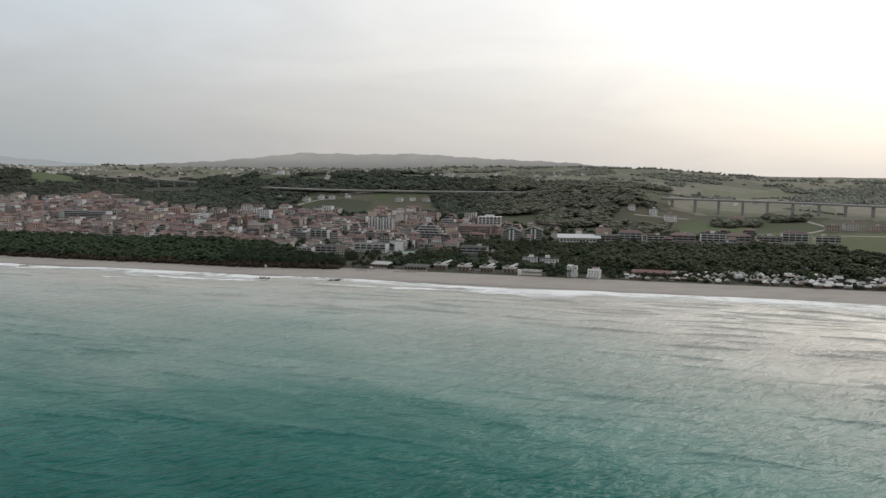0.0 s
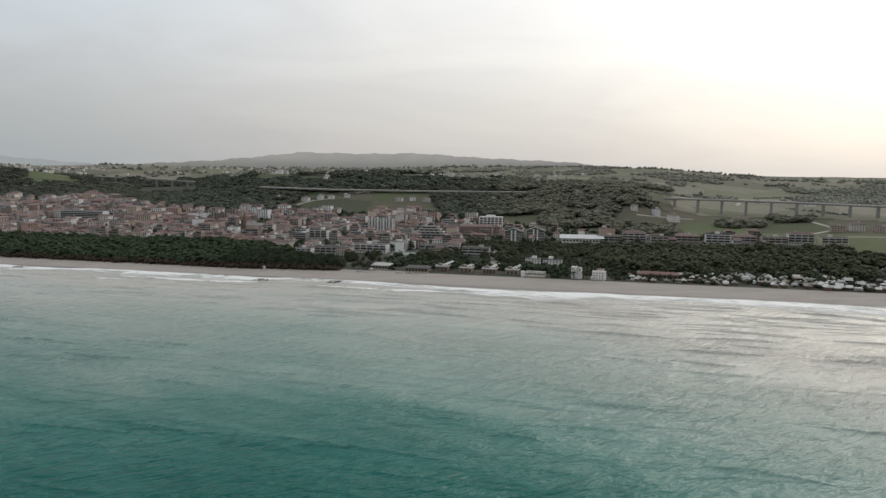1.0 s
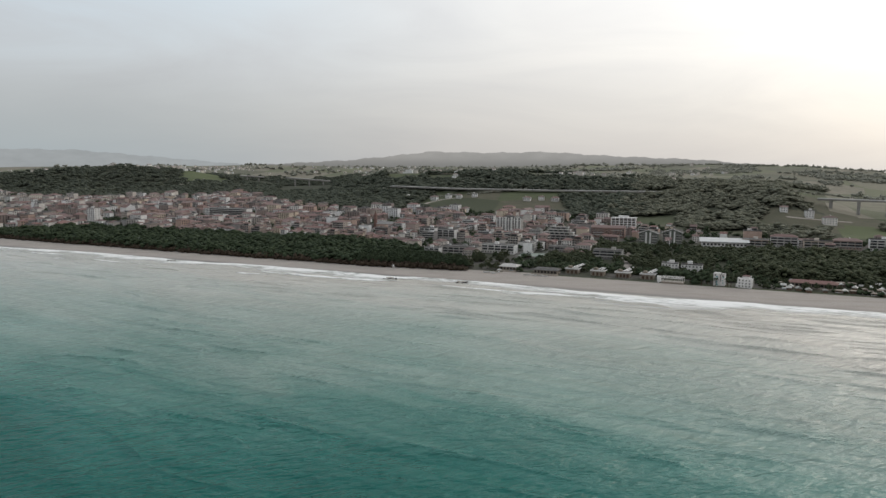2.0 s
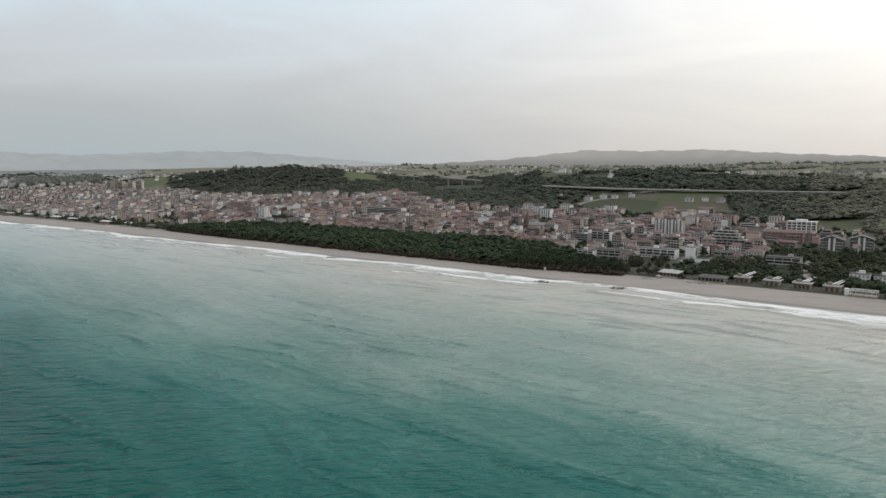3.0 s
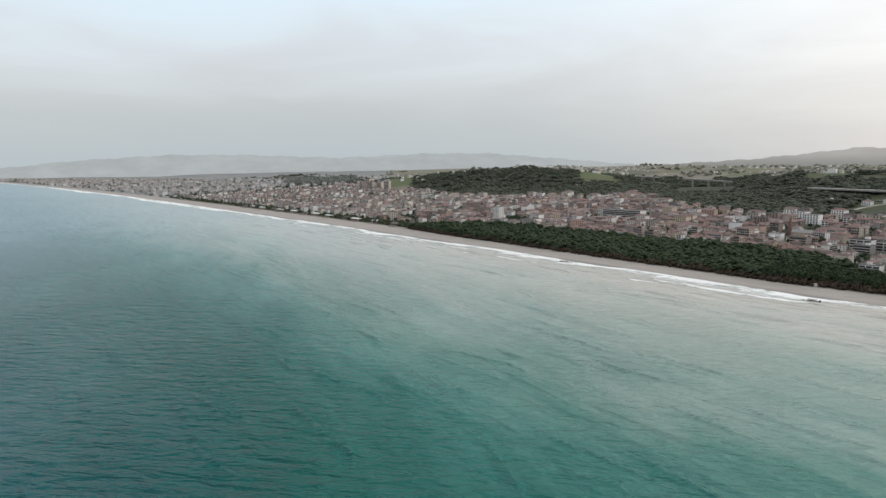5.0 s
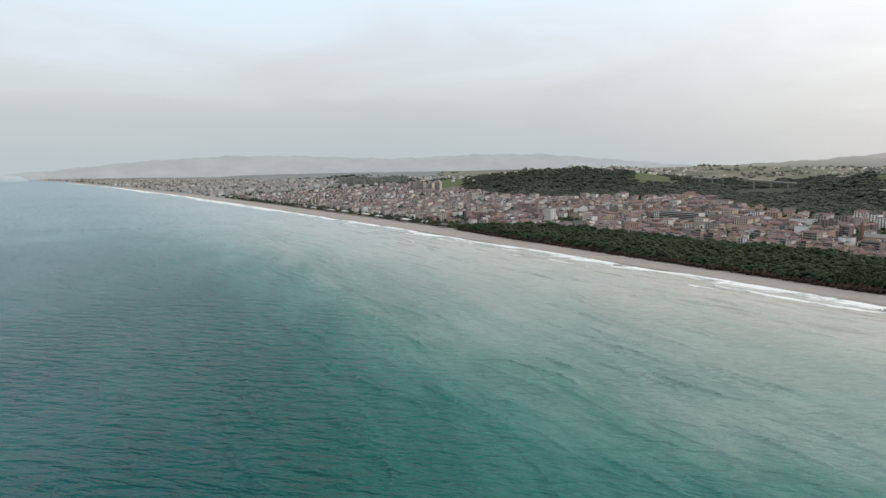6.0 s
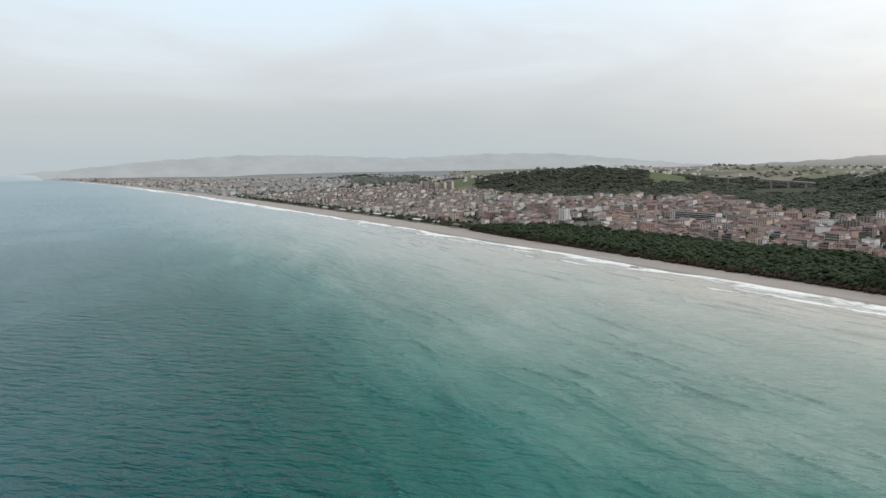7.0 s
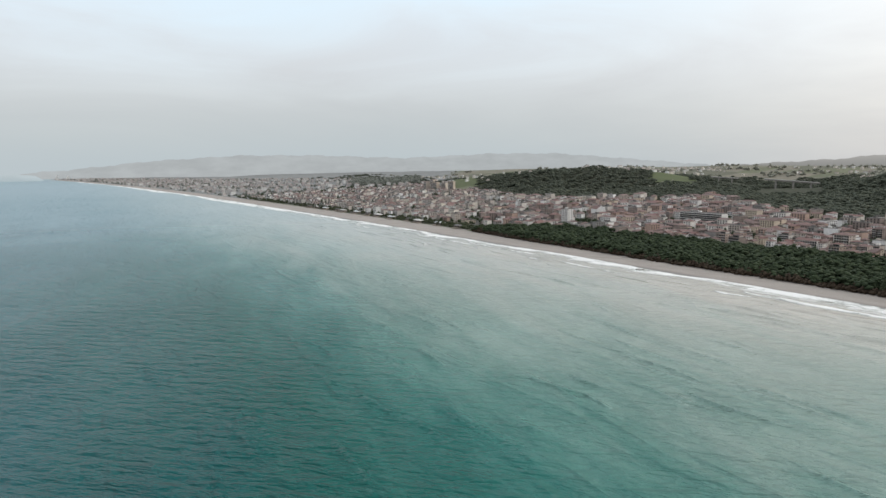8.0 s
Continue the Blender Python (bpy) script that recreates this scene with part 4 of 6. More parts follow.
def house(name, label, wide, deep, floors, roof, wall_mat, seed, windows="each", balconies=True, storey=3.05, group="", wing=0, attic=False):
    """A building whose front faces -y; roof: hip, gable or flat."""
    rng = random.Random(seed)
    root = thing(name, label, "building", group)
    h = floors * storey + 0.3
    g = Geo().box(-wide / 2, wide / 2, -deep / 2, deep / 2, -2.5, h)
    if roof == "gable":
        rise = deep * 0.22
        for sx in (-1, 1):
            x0, x1 = (sx * wide / 2, sx * (wide / 2 - 0.3))
            g.solid([(x0, -deep / 2, h), (x0, deep / 2, h), (x0, 0, h + rise), (x1, -deep / 2, h), (x1, deep / 2, h), (x1, 0, h + rise)], [(0, 1, 2), (3, 5, 4), (0, 2, 5, 3), (1, 4, 5, 2)])
    part("wall", g.mesh("wall", wall_mat), root)
    if roof == "flat":
        g = Geo().box(-wide / 2 - 0.15, wide / 2 + 0.15, -deep / 2 - 0.15, deep / 2 + 0.15, h, h + 0.25)
        for x0, x1, y0, y1 in ((-1, 1, -1, -0.97), (-1, 1, 0.97, 1), (-1, -0.975, -0.97, 0.97), (0.975, 1, -0.97, 0.97)):
            g.box(x0 * wide / 2, x1 * wide / 2, y0 * deep / 2, y1 * deep / 2, h + 0.25, h + 0.95)
        top = part("roof", g.mesh("roof", M_FLAT), root)
        bw = min(4.5, wide * 0.3)
        bx = rng.uniform(-0.2, 0.2) * wide
        for q in range(rng.choice((1, 2, 3))):
            ux, uy = rng.uniform(-0.42, 0.42) * wide, rng.choice((-0.3, -0.2, 0.36)) * deep
            part("roof_unit", Geo().box(ux - 0.9, ux + 0.9, uy - 0.6, uy + 0.6, h + 0.25, h + rng.uniform(0.9, 1.9)).mesh("roof_unit", rng.choice((M_SHEET, M_FLAT, M_TIMBER))), top)
        part("stair_head", Geo().box(bx - bw / 2, bx + bw / 2, -0.5, 3.2, h + 0.25, h + 2.9).mesh("stair_head", wall_mat), top)
    else:
        rise = deep * 0.22
        o = 0.55
        ridge = wide + 2 * o if roof == "gable" else max(0.6, wide - deep * 0.9)
        top = part("roof", Geo().hip(-wide / 2 - o, wide / 2 + o, -deep / 2 - o, deep / 2 + o, h, rise, ridge).mesh("roof", M_TILE), root)
        for k in range(rng.choice((1, 2)) if windows == "each" else rng.choice((0, 1))):
            cx, cy = rng.uniform(-0.3, 0.3) * wide, rng.uniform(0.05, 0.25) * deep
            part("chimney", Geo().box(cx - 0.4, cx + 0.4, cy - 0.35, cy + 0.35, h + 0.3, h + rise + 0.9).box(cx - 0.5, cx + 0.5, cy - 0.45, cy + 0.45, h + rise + 0.9, h + rise + 1.05).mesh("chimney", M_WALL), top)
    if wing:
        # a lower wing beside it, with its own lean roof and windows
        side, wh, ww = (-1 if seed % 2 else 1), (floors - wing) * storey, wide * 0.55
        x0, x1 = sorted((side * (wide / 2 + 0.02), side * (wide / 2 + ww)))
        low = part("wing", Geo().box(x0, x1, -deep / 2 + 1.2, deep / 2 - 0.6, -2.5, wh).mesh("wing", wall_mat), root, "lower side wing")
        part("wing_roof", Geo().hip(x0 - 0.4, x1 + 0.4, -deep / 2 + 0.7, deep / 2 - 0.1, wh + 0.01, deep * 0.16, ww * 0.4).mesh("wing_roof", M_TILE), low)
        for fl in range(floors - wing):
            x = (x0 + x1) / 2
            part("window", Geo().box(x - 0.9, x + 0.9, -deep / 2 + 1.12, -deep / 2 + 1.3, fl * storey + 0.9, fl * storey + 2.4).mesh("window", M_GLASS), low)
    if attic:
        # a set-back top storey behind a terrace
        part("attic", Geo().box(-wide * 0.32, wide * 0.36, -deep * 0.2, deep * 0.44, h + 0.26, h + 3.0).mesh("attic", wall_mat), top)
        part("attic_window", Geo().box(-wide * 0.27, wide * 0.30, -deep * 0.2 - 0.06, -deep * 0.2 + 0.1, h + 0.7, h + 2.5).mesh("attic_window", M_GLASS), top)
        part("attic_roof", Geo().hip(-wide * 0.36, wide * 0.40, -deep * 0.27, deep * 0.48, h + 3.01, deep * 0.12, wide * 0.3).mesh("attic_roof", M_TILE), top)
    n = max(2, int(wide / 3.0))
    rows = Geo()
    for fl in range(floors):
        z = fl * storey + 1.0
        if balconies == "long" and fl > 0:
            # one dark strip a storey, painted in for the shade of the loggia
            part("glazing", Geo().box(-wide / 2 + 0.5, wide / 2 - 0.5, -deep / 2 - 0.05, -deep / 2 + 0.1, fl * storey + 0.15, fl * storey + 2.55).mesh("glazing", M_GLASS), root)
            for q in range(1, max(2, int(wide / 6.5)) if windows == "each" else 1):
                x = -wide / 2 + wide * q / max(2, int(wide / 6.5))
                part("party_wall", Geo().box(x - 0.25, x + 0.25, -deep / 2 - 1.35, -deep / 2 - 0.06, fl * storey + 0.11, fl * storey + 2.85).mesh("party_wall", wall_mat), root)
        elif windows == "each":
            for k in range(n):
                x = -wide / 2 + wide * (k + 0.5) / n
                tall = balconies and fl > 0 and k % 3 != 2
                part("window", WIN_TALL if tall else WIN, root, at=pose(x, -deep / 2 - 0.02, z - (0.8 if tall else 0)))
            for side in (-1, 1):
                for y in (0.0,):
                    part("window", WIN, root, at=pose(side * (wide / 2 + 0.02), y, z, 0, 0, 90 * side))
        elif windows == "band":
            g = rows
            for k in range(n):
                x = -wide / 2 + wide * (k + 0.5) / n
                half = 1.25 if balconies and fl > 0 else 0.75
                g.box(x - half, x + half, -deep / 2 - 0.05, -deep / 2 + 0.1, z - (0.7 if half > 1 else 0.1), z + 1.6)
            for sx in (-1, 1):
                for y in (-deep / 4, deep / 4):
                    g.box(sx * wide / 2 - 0.06, sx * wide / 2 + 0.06, y - 0.7, y + 0.7, z - 0.1, z + 1.5)
        if balconies and fl > 0:
            if balconies == "long":
                part("balcony", balcony_mesh(wide - 0.6, 1.8, True), root, at=pose(0, -deep / 2 - 0.03, fl * storey + 0.1))
            else:
                bl = wide * 0.32
                for x in (-wide * 0.27, wide * 0.27):
                    part("balcony", balcony_mesh(bl, 1.3, rng.random() < 0.6), root, at=pose(x, -deep / 2 - 0.03, fl * storey + 0.1))
    if rows.v:
        tagged(part("window", rows.mesh("window", M_GLASS), root), kind="stuff")
    return root


NEAR_HOUSES = [
    house("house", "cream plastered house with a clay tile hip roof", 11, 10, 2, "hip", M_WALL, 1, group="town houses"),
    house("house", "plastered three-storey house with a clay tile roof", 12, 11, 3, "hip", M_WALL, 2, group="town houses"),
    house("apartment_block", "four-storey plastered flats with balconies and tile roof", 18, 12, 4, "hip", M_PINKWALL, 3, group="town houses"),
    house("apartment_block", "white flat-roofed apartment block with long balconies", 20, 12, 4, "flat", M_WHITE, 4, balconies="long", group="town houses"),
    house("apartment_block", "brick apartment block with a gabled tile roof", 17, 12, 3, "gable", M_BRICK, 5, group="town houses"),
]
MID_HOUSES = [
    house("house", "plastered two-storey house with a red tile roof", 11, 10, 2, "hip", M_WALL, 11, "band", False, group="town houses"),
    house("house", "plastered three-storey house with a red tile roof", 13, 11, 3, "hip", M_WALL, 12, "band", False, group="town houses"),
    house("house", "tall plastered house with a gabled red tile roof", 10, 12, 3, "gable", M_WALL, 13, "band", False, group="town houses"),
    house("apartment_block", "four-storey flats with balconies and a red tile roof", 19, 12, 4, "hip", M_WALL, 14, "band", True, group="town houses"),
    house("apartment_block", "pale flat-roofed block of flats with long balconies", 21, 12, 4, "flat", M_WALL, 15, "band", "long", group="town houses"),
    house("terrace", "terrace of plastered houses under one long tile roof", 28, 11, 3, "gable", M_WALL, 16, "band", True, group="town houses"),
    house("apartment_block", "five-storey plastered block with a tile roof", 16, 13, 5, "hip", M_WALL, 17, "band", True, group="town houses"),
    house("house", "narrow plastered town house with a tile roof", 7.5, 10, 3, "gable", M_WALL, 18, "band", False, group="town houses"),
    house("house", "narrow tall town house with a red tile roof", 8, 11, 4, "hip", M_WALL, 19, "band", True, group="town houses"),
    house("house", "plastered house with a lower tile-roofed side wing", 10, 10, 3, "hip", M_WALL, 20, "band", False, group="town houses", wing=1),
    house("house", "plastered gabled house with a low side wing", 9, 11, 3, "gable", M_WALL, 21, "band", True, group="town houses", wing=2),
    house("apartment_block", "flats with a set-back tile-roofed top storey", 16, 12, 3, "flat", M_WALL, 22, "band", "long", group="town houses", attic=True),
    house("apartment_block", "pale flats with balconies and a set-back attic", 13, 11, 4, "flat", M_PINKWALL, 23, "band", True, group="town houses", attic=True),
]
for ob in NEAR_HOUSES + MID_HOUSES:
    ob.matrix_basis = pose(0, 0, -80)
SPENT += NEAR_HOUSES + MID_HOUSES

COAST_TURN = -14.3          # the streets run along the shore and straight inland


def on_road(x, y, wide=9.0):
    """The gaps that the streets leave between the blocks."""
    u = x * 0.969 - y * 0.247
    return (np.mod(u, 92.0) < wide) | (np.mod(inland(x, y), 64.0) < wide * 0.7)


LANDMARKS = []      # plan circles kept free: x, y, radius


def in_garden(x, y):
    """Small parks and yards that break up the town."""
    return ripple(x, y, 62, 9.0) < -0.36


def free(x, y):
    for a, b, r in LANDMARKS:
        if (x - a) ** 2 + (y - b) ** 2 < r * r:
            return False
    return True


def build_town():
    rng = np.random.default_rng(21)
    pick = random.Random(21)
    xy, s = coast_points(-1050, 760, 118, 1000, 14.5, 22, 0.18)
    ok = in_town(xy[:, 0], xy[:, 1]) & ~on_road(xy[:, 0], xy[:, 1]) & (rng.random(len(xy)) < 0.80)
    ok &= ~((xy[:, 0] > 20) & (s < 262)) & ~((xy[:, 0] > -105) & (s < 170)) & ~((xy[:, 0] > 20) & (xy[:, 0] < 190) & (rng.random(len(xy)) < 0.45))
    ok &= ~((xy[:, 0] > 95) & (rng.random(len(xy)) < 0.75))
    ok &= ~in_garden(xy[:, 0], xy[:, 1])
    xy, s = xy[ok], s[ok]
    r = np.hypot(xy[:, 0], xy[:, 1])
    order = np.argsort(r)
    count, rest = 0, []
    for i in order:
        x, y = xy[i]
        if not free(x, y):
            continue
        if count >= 300:
            rest.append(i)
            continue
        turn = COAST_TURN + pick.choice((0, 0, 0, 90, 180)) + pick.uniform(-5, 5)
        m = stand(x, y, turn, 0.1, pick.uniform(0.68, 0.98))
        near = count < 14
        protos = NEAR_HOUSES if near else MID_HOUSES
        weights = (1, 2, 3, 6, 0.4) if near else (3, 4, 3, 2, 2, 1.5, 1.5, 3, 3, 3, 3, 2.5, 2.5)
        take(protos, pick.choices(range(len(protos)), weights)[0], m)
        count += 1
    return xy[rest]


def far_houses(xy, name, label, seed, big=0.25, tile=0.75, wall_mat=M_FARWALL, roof_mat=M_FARTILE, size=1.0, glazed=True):
    """Hundreds of buildings further off: walls, roofs and rows of windows, each joined."""
    rng = np.random.default_rng(seed)
    walls, roofs, flats, panes = Geo(), Geo(), Geo(), Geo()
    p, ks = drawn_in(np.stack([xy[:, 0], xy[:, 1], land(xy[:, 0], xy[:, 1])], 1))

    def put(g, local, faces, c, s, o, k):
        g.solid([(o[0] + k * (a * c - b * s), o[1] + k * (a * s + b * c), o[2] + k * z) for a, b, z in local], faces)

    for o, k in zip(p, ks * size):
        tall = rng.random() < big
        w_, d_ = (rng.uniform(13, 24), rng.uniform(10, 12)) if tall else (rng.uniform(8.5, 17), rng.uniform(8, 10.5))
        fl = int(rng.integers(4, 6)) if tall else int(rng.integers(2, 4))
        h = fl * 3.0 + 0.4
        a = radians(COAST_TURN + rng.choice([0, 0, 90]) + rng.uniform(-8, 8))
        c, s = math.cos(a), math.sin(a)
        g = Geo().box(-w_ / 2, w_ / 2, -d_ / 2, d_ / 2, -3, h)
        put(walls, g.v, g.f, c, s, o, k)
        if rng.random() < (tile * 0.6 if tall else tile):
            g = Geo().hip(-w_ / 2 - 0.5, w_ / 2 + 0.5, -d_ / 2 - 0.5, d_ / 2 + 0.5, h, d_ * 0.21, max(0.6, w_ - d_ * rng.choice([0.0, 0.9])))
            put(roofs, g.v, g.f, c, s, o, k)
        else:
            g = Geo().box(-w_ / 2, w_ / 2, -d_ / 2, d_ / 2, h, h + 0.7, taper=0.1).box(-2, 2, -2, 2, h + 0.7, h + 3)
            put(flats, g.v, g.f, c, s, o, k)
        for q in range(fl if glazed else 0):
            z = q * 3.0 + 1.0
            n = max(2, int(w_ / 3.6)) if size * k > 0.995 else 2
            g = Geo()
            for j in range(n):
                x = -w_ / 2 + w_ * (j + 0.5) / n
                hw = 0.85 if n > 2 else w_ * 0.17
                g.box(x - hw, x + hw, -d_ / 2 - 0.12, -d_ / 2 + 0.12, z - 0.4, z + 1.6)
            put(panes, g.v, g.f, c, s, o, k)
    root = tagged(thing(name, label, "buildings"), kind="stuff")
    # unglazed far houses get pale flat roofs and no windows, to suggest haze
    for nm, g, m in (("wall", walls, wall_mat), ("roof", roofs, roof_mat), ("flat_roof", flats, M_FLAT if glazed else M_SLAB), ("window", panes, M_GLASS)):
        if g.v:
            tagged(part(nm, g.mesh(nm, m), root), kind="stuff")
    return root


# ---- single buildings that stand out ----
def keep(x, y, r):
    LANDMARKS.append((x, y, r))


def put_house(x, y, turn, *args, **kw):
    ob = house(*args, **kw)
    ob.matrix_basis = stand(x, y, COAST_TURN + turn, 0.1)
    keep(x, y, max(args[2], args[3]) * 0.62 + 4)
    return ob


def build_white_block(x, y):
    """Five storeys behind a white grid of deep balconies."""
    ob = thing("apartment_block", "white five-storey apartment block behind a grid of balconies", "building", at=stand(x, y, COAST_TURN))
    keep(x, y, 28)
    h = 17.5
    part("wall", Geo().box(-16, 16, -5, 7, -2, h).mesh("wall", M_DARKWOOD), ob)
    for k in range(6):
        part("balcony", Geo().box(-17, 17, -7.5, -5.02, k * 3.3 - 0.1, k * 3.3 + (0.9 if k < 5 else 0.35)).mesh("balcony", M_WHITE), ob)
    for k in range(7):
        xx = -16.6 + 33.2 * k / 6
        part("pillar", Geo().box(xx - 0.45, xx + 0.45, -7.55, -4.9, -1, h + 0.2).mesh("pillar", M_WHITE), ob)
    for k in range(5):
        for q in range(6):
            part("window", WIN_TALL, ob, at=pose(-13.8 + 5.53 * q, -5.0, k * 3.3 + 0.9))
    part("roof", Geo().box(-16.8, 16.8, -6, 7.6, h + 0.25, h + 0.6).box(-8, 5, -1, 5, h + 0.6, h + 3).mesh("roof", M_WHITE), ob)


def build_stepped_block(x, y):
    """A broad white hotel in receding tiers."""
    ob = thing("stepped_hotel", "broad white hotel rising in stepped tiers with long terraces", "building", at=stand(x, y, COAST_TURN + 2))
    keep(x, y, 34)
    for k, (hw, d) in enumerate(((23, 0), (22.5, 0.5), (22, 1.5), (18, 4), (14, 6), (11, 8))):
        z = k * 3.2
        part("storey", Geo().box(-hw, hw, -6 + d, 10, z - (2 if k == 0 else 0), z + 2.15).mesh("storey", M_GREYWALL), ob, "grey recessed storey")
        part("terrace", Geo().box(-hw - 0.8, hw + 0.8, -8 + d, 10.2, z + 2.16, z + 2.5).box(-hw - 0.8, hw + 0.8, -8 + d, -7.8 + d, z + 2.5, z + 3.3).mesh("terrace", M_SLAB), ob)
        for q in range(int(hw * 2 / 6.2)):
            part("window", Geo().box(-hw + 1.4 + 6.2 * q, -hw + 6.2 + 6.2 * q, -6.08 + d, -5.9 + d, z + 0.1, z + 1.95).mesh("window", M_GLASS), ob)


def build_gabled_block(x, y, turn):
    """Dark flats under a low gable that faces the sea, with white stair towers up the front."""
    ob = thing("gabled_block", "dark flats under a broad white-edged gable with white vertical bands", "building", "twin gabled blocks", stand(x, y, COAST_TURN + turn))
    keep(x, y, 20)
    w_, h = 11.0, 13.0
    part("wall", Geo().box(-w_, w_, -6, 8, -2, h).solid([(-w_, -6, h), (w_, -6, h), (0, -6, h + 3.6), (-w_, 8, h), (w_, 8, h), (0, 8, h + 3.6)], [(0, 1, 2), (4, 3, 5)]).mesh("wall", M_GREENWALL), ob)
    e = 1.4
    for sx in (-1, 1):
        v = [(0, -8, h + 4.0), (sx * (w_ + e), -8, h - 0.3), (sx * (w_ + e), 8.5, h - 0.3), (0, 8.5, h + 4.0)]
        part("roof", Geo().solid(v + [(a, b, c + 0.45) for a, b, c in v], [(3, 2, 1, 0), (4, 5, 6, 7), (0, 1, 5, 4), (1, 2, 6, 5), (2, 3, 7, 6), (3, 0, 4, 7)]).mesh("roof", M_ROCK), ob, "dark sloping roof")
        edge = [(0, -8.2, h + 4.05), (sx * (w_ + e), -8.2, h - 0.25), (sx * (w_ + e), -8.01, h - 0.25), (0, -8.01, h + 4.05)]
        part("verge", Geo().solid(edge + [(a, b, c + 0.6) for a, b, c in edge], [(3, 2, 1, 0), (4, 5, 6, 7), (0, 1, 5, 4), (1, 2, 6, 5), (2, 3, 7, 6), (3, 0, 4, 7)]).mesh("verge", M_WHITE), ob, "white roof edge")
        part("stair_tower", Geo().box(sx * 2.4 - 0.9, sx * 2.4 + 0.9, -7.4, -6.01, -1, h + 1.6).mesh("stair_tower", M_WHITE), ob)
        for k in range(4):
            part("balcony", Geo().box(sx * 7.2 - 3.2, sx * 7.2 + 3.2, -7.5, -6.02, k * 3.1 + 0.4, k * 3.1 + 1.35).mesh("balcony", M_GREYWALL), ob)
            part("window", WIN_TALL, ob, at=pose(sx * 6.0, -6.03, k * 3.1 + 1.6))
            part("window", WIN_TALL, ob, at=pose(sx * 9.0, -6.03, k * 3.1 + 1.6))


def build_striped_block(x, y):
    """Six storeys with white vertical fins and blue-grey loggias."""
    ob = thing("striped_block", "tall block with white vertical fins and dark loggias", "building", at=stand(x, y, COAST_TURN))
    keep(x, y, 27)
    h = 19.0
    part("wall", Geo().box(-17, 17, -5, 8, -2, h).mesh("wall", M_GREYWALL), ob, "grey painted wall")
    for k in range(9):
        xx = -17 + 34 * k / 8
        part("fin", Geo().box(xx - (1.1 if k % 2 else 0.5), xx + (1.1 if k % 2 else 0.5), -7, -5.01, -1, h + (1.4 if k % 2 else 0.4)).mesh("fin", M_WHITE), ob)
    for k in range(6):
        part("balcony", Geo().box(-16.5, 16.5, -6.6, -5.02, k * 3.15 + 0.2, k * 3.15 + 1.1).mesh("balcony", M_SLAB), ob)
        for q in range(8):
            part("window", WIN_TALL, ob, at=pose(-14.9 + 4.25 * q, -5.03, k * 3.15 + 0.9))
    part("roof", Geo().box(-17.3, 17.3, -5.4, 8.3, h + 0.02, h + 0.5).box(-6, 6, 0, 5, h + 0.5, h + 3.4).mesh("roof", M_FLAT), ob)


def build_shed(x, y):
    ob = thing("market_hall", "long pale hall with a wide white sheet-metal roof", "hall", at=stand(x, y, COAST_TURN + 6))
    keep(x, y, 36)
    part("wall", Geo().box(-24, 24, -8, 14, -2, 6.5).mesh("wall", M_WHITE), ob)
    for k in range(12):
        part("window", Geo().box(-22.6 + 4 * k, -20.2 + 4 * k, -8.06, -7.9, 2.4, 4.6).mesh("window", M_GLASS), ob)
    v = [(-27, -11, 6.6), (27, -11, 6.6), (27, 4, 10.2), (-27, 4, 10.2), (27, 17, 6.8), (-27, 17, 6.8)]
    part("roof", Geo().solid(v + [(a, b, c + 0.3) for a, b, c in v], [(3, 2, 1, 0), (5, 4, 2, 3), (6, 7, 8, 9), (9, 8, 10, 11), (0, 1, 7, 6), (4, 5, 11, 10), (1, 2, 8, 7), (2, 4, 10, 8), (5, 3, 9, 11), (3, 0, 6, 9)]).mesh("roof", M_SHEET), ob)


def build_seaside_villa(x, y):
    """White three-storey house by the beach, with a low red roof and a turret."""
    ob = thing("seaside_villa", "white three-storey seaside house with a red roof terrace", "house", at=stand(x, y, COAST_TURN - 8, 0.0, 0.80))
    keep(x, y, 12)
    part("wall", Geo().box(-7, 7, -5, 5, -2, 9.0).box(-3, 4, 0, 5, 9.0, 11.2).mesh("wall", M_WHITE), ob)
    part("parapet", Geo().box(-7.1, 7.1, -5.1, -4.8, 9.02, 9.8).box(-7.1, -6.8, -4.8, 5, 9.02, 9.8).box(6.8, 7.1, -4.8, 5, 9.02, 9.8).mesh("parapet", M_WHITE), ob)
    part("roof", Geo().hip(-3.5, 4.5, -0.5, 5.5, 11.2, 1.3, 4).mesh("roof", M_TILE), ob)
    part("chimney", Geo().box(4.6, 5.4, 2, 2.8, 9.01, 12.4).mesh("chimney", M_WHITE), ob)
    for z in (1.0, 4.0, 7.0):
        for xx in (-4.8, -1.6, 1.6, 4.8):
            part("window", WIN, ob, at=pose(xx, -5.02, z))
        part("window", WIN, ob, at=pose(7.02, 0, z, 0, 0, 90))
    part("porch", Geo().box(-8.5, -7.02, -4, 4, -1, 3).mesh("porch", M_WHITE), ob)


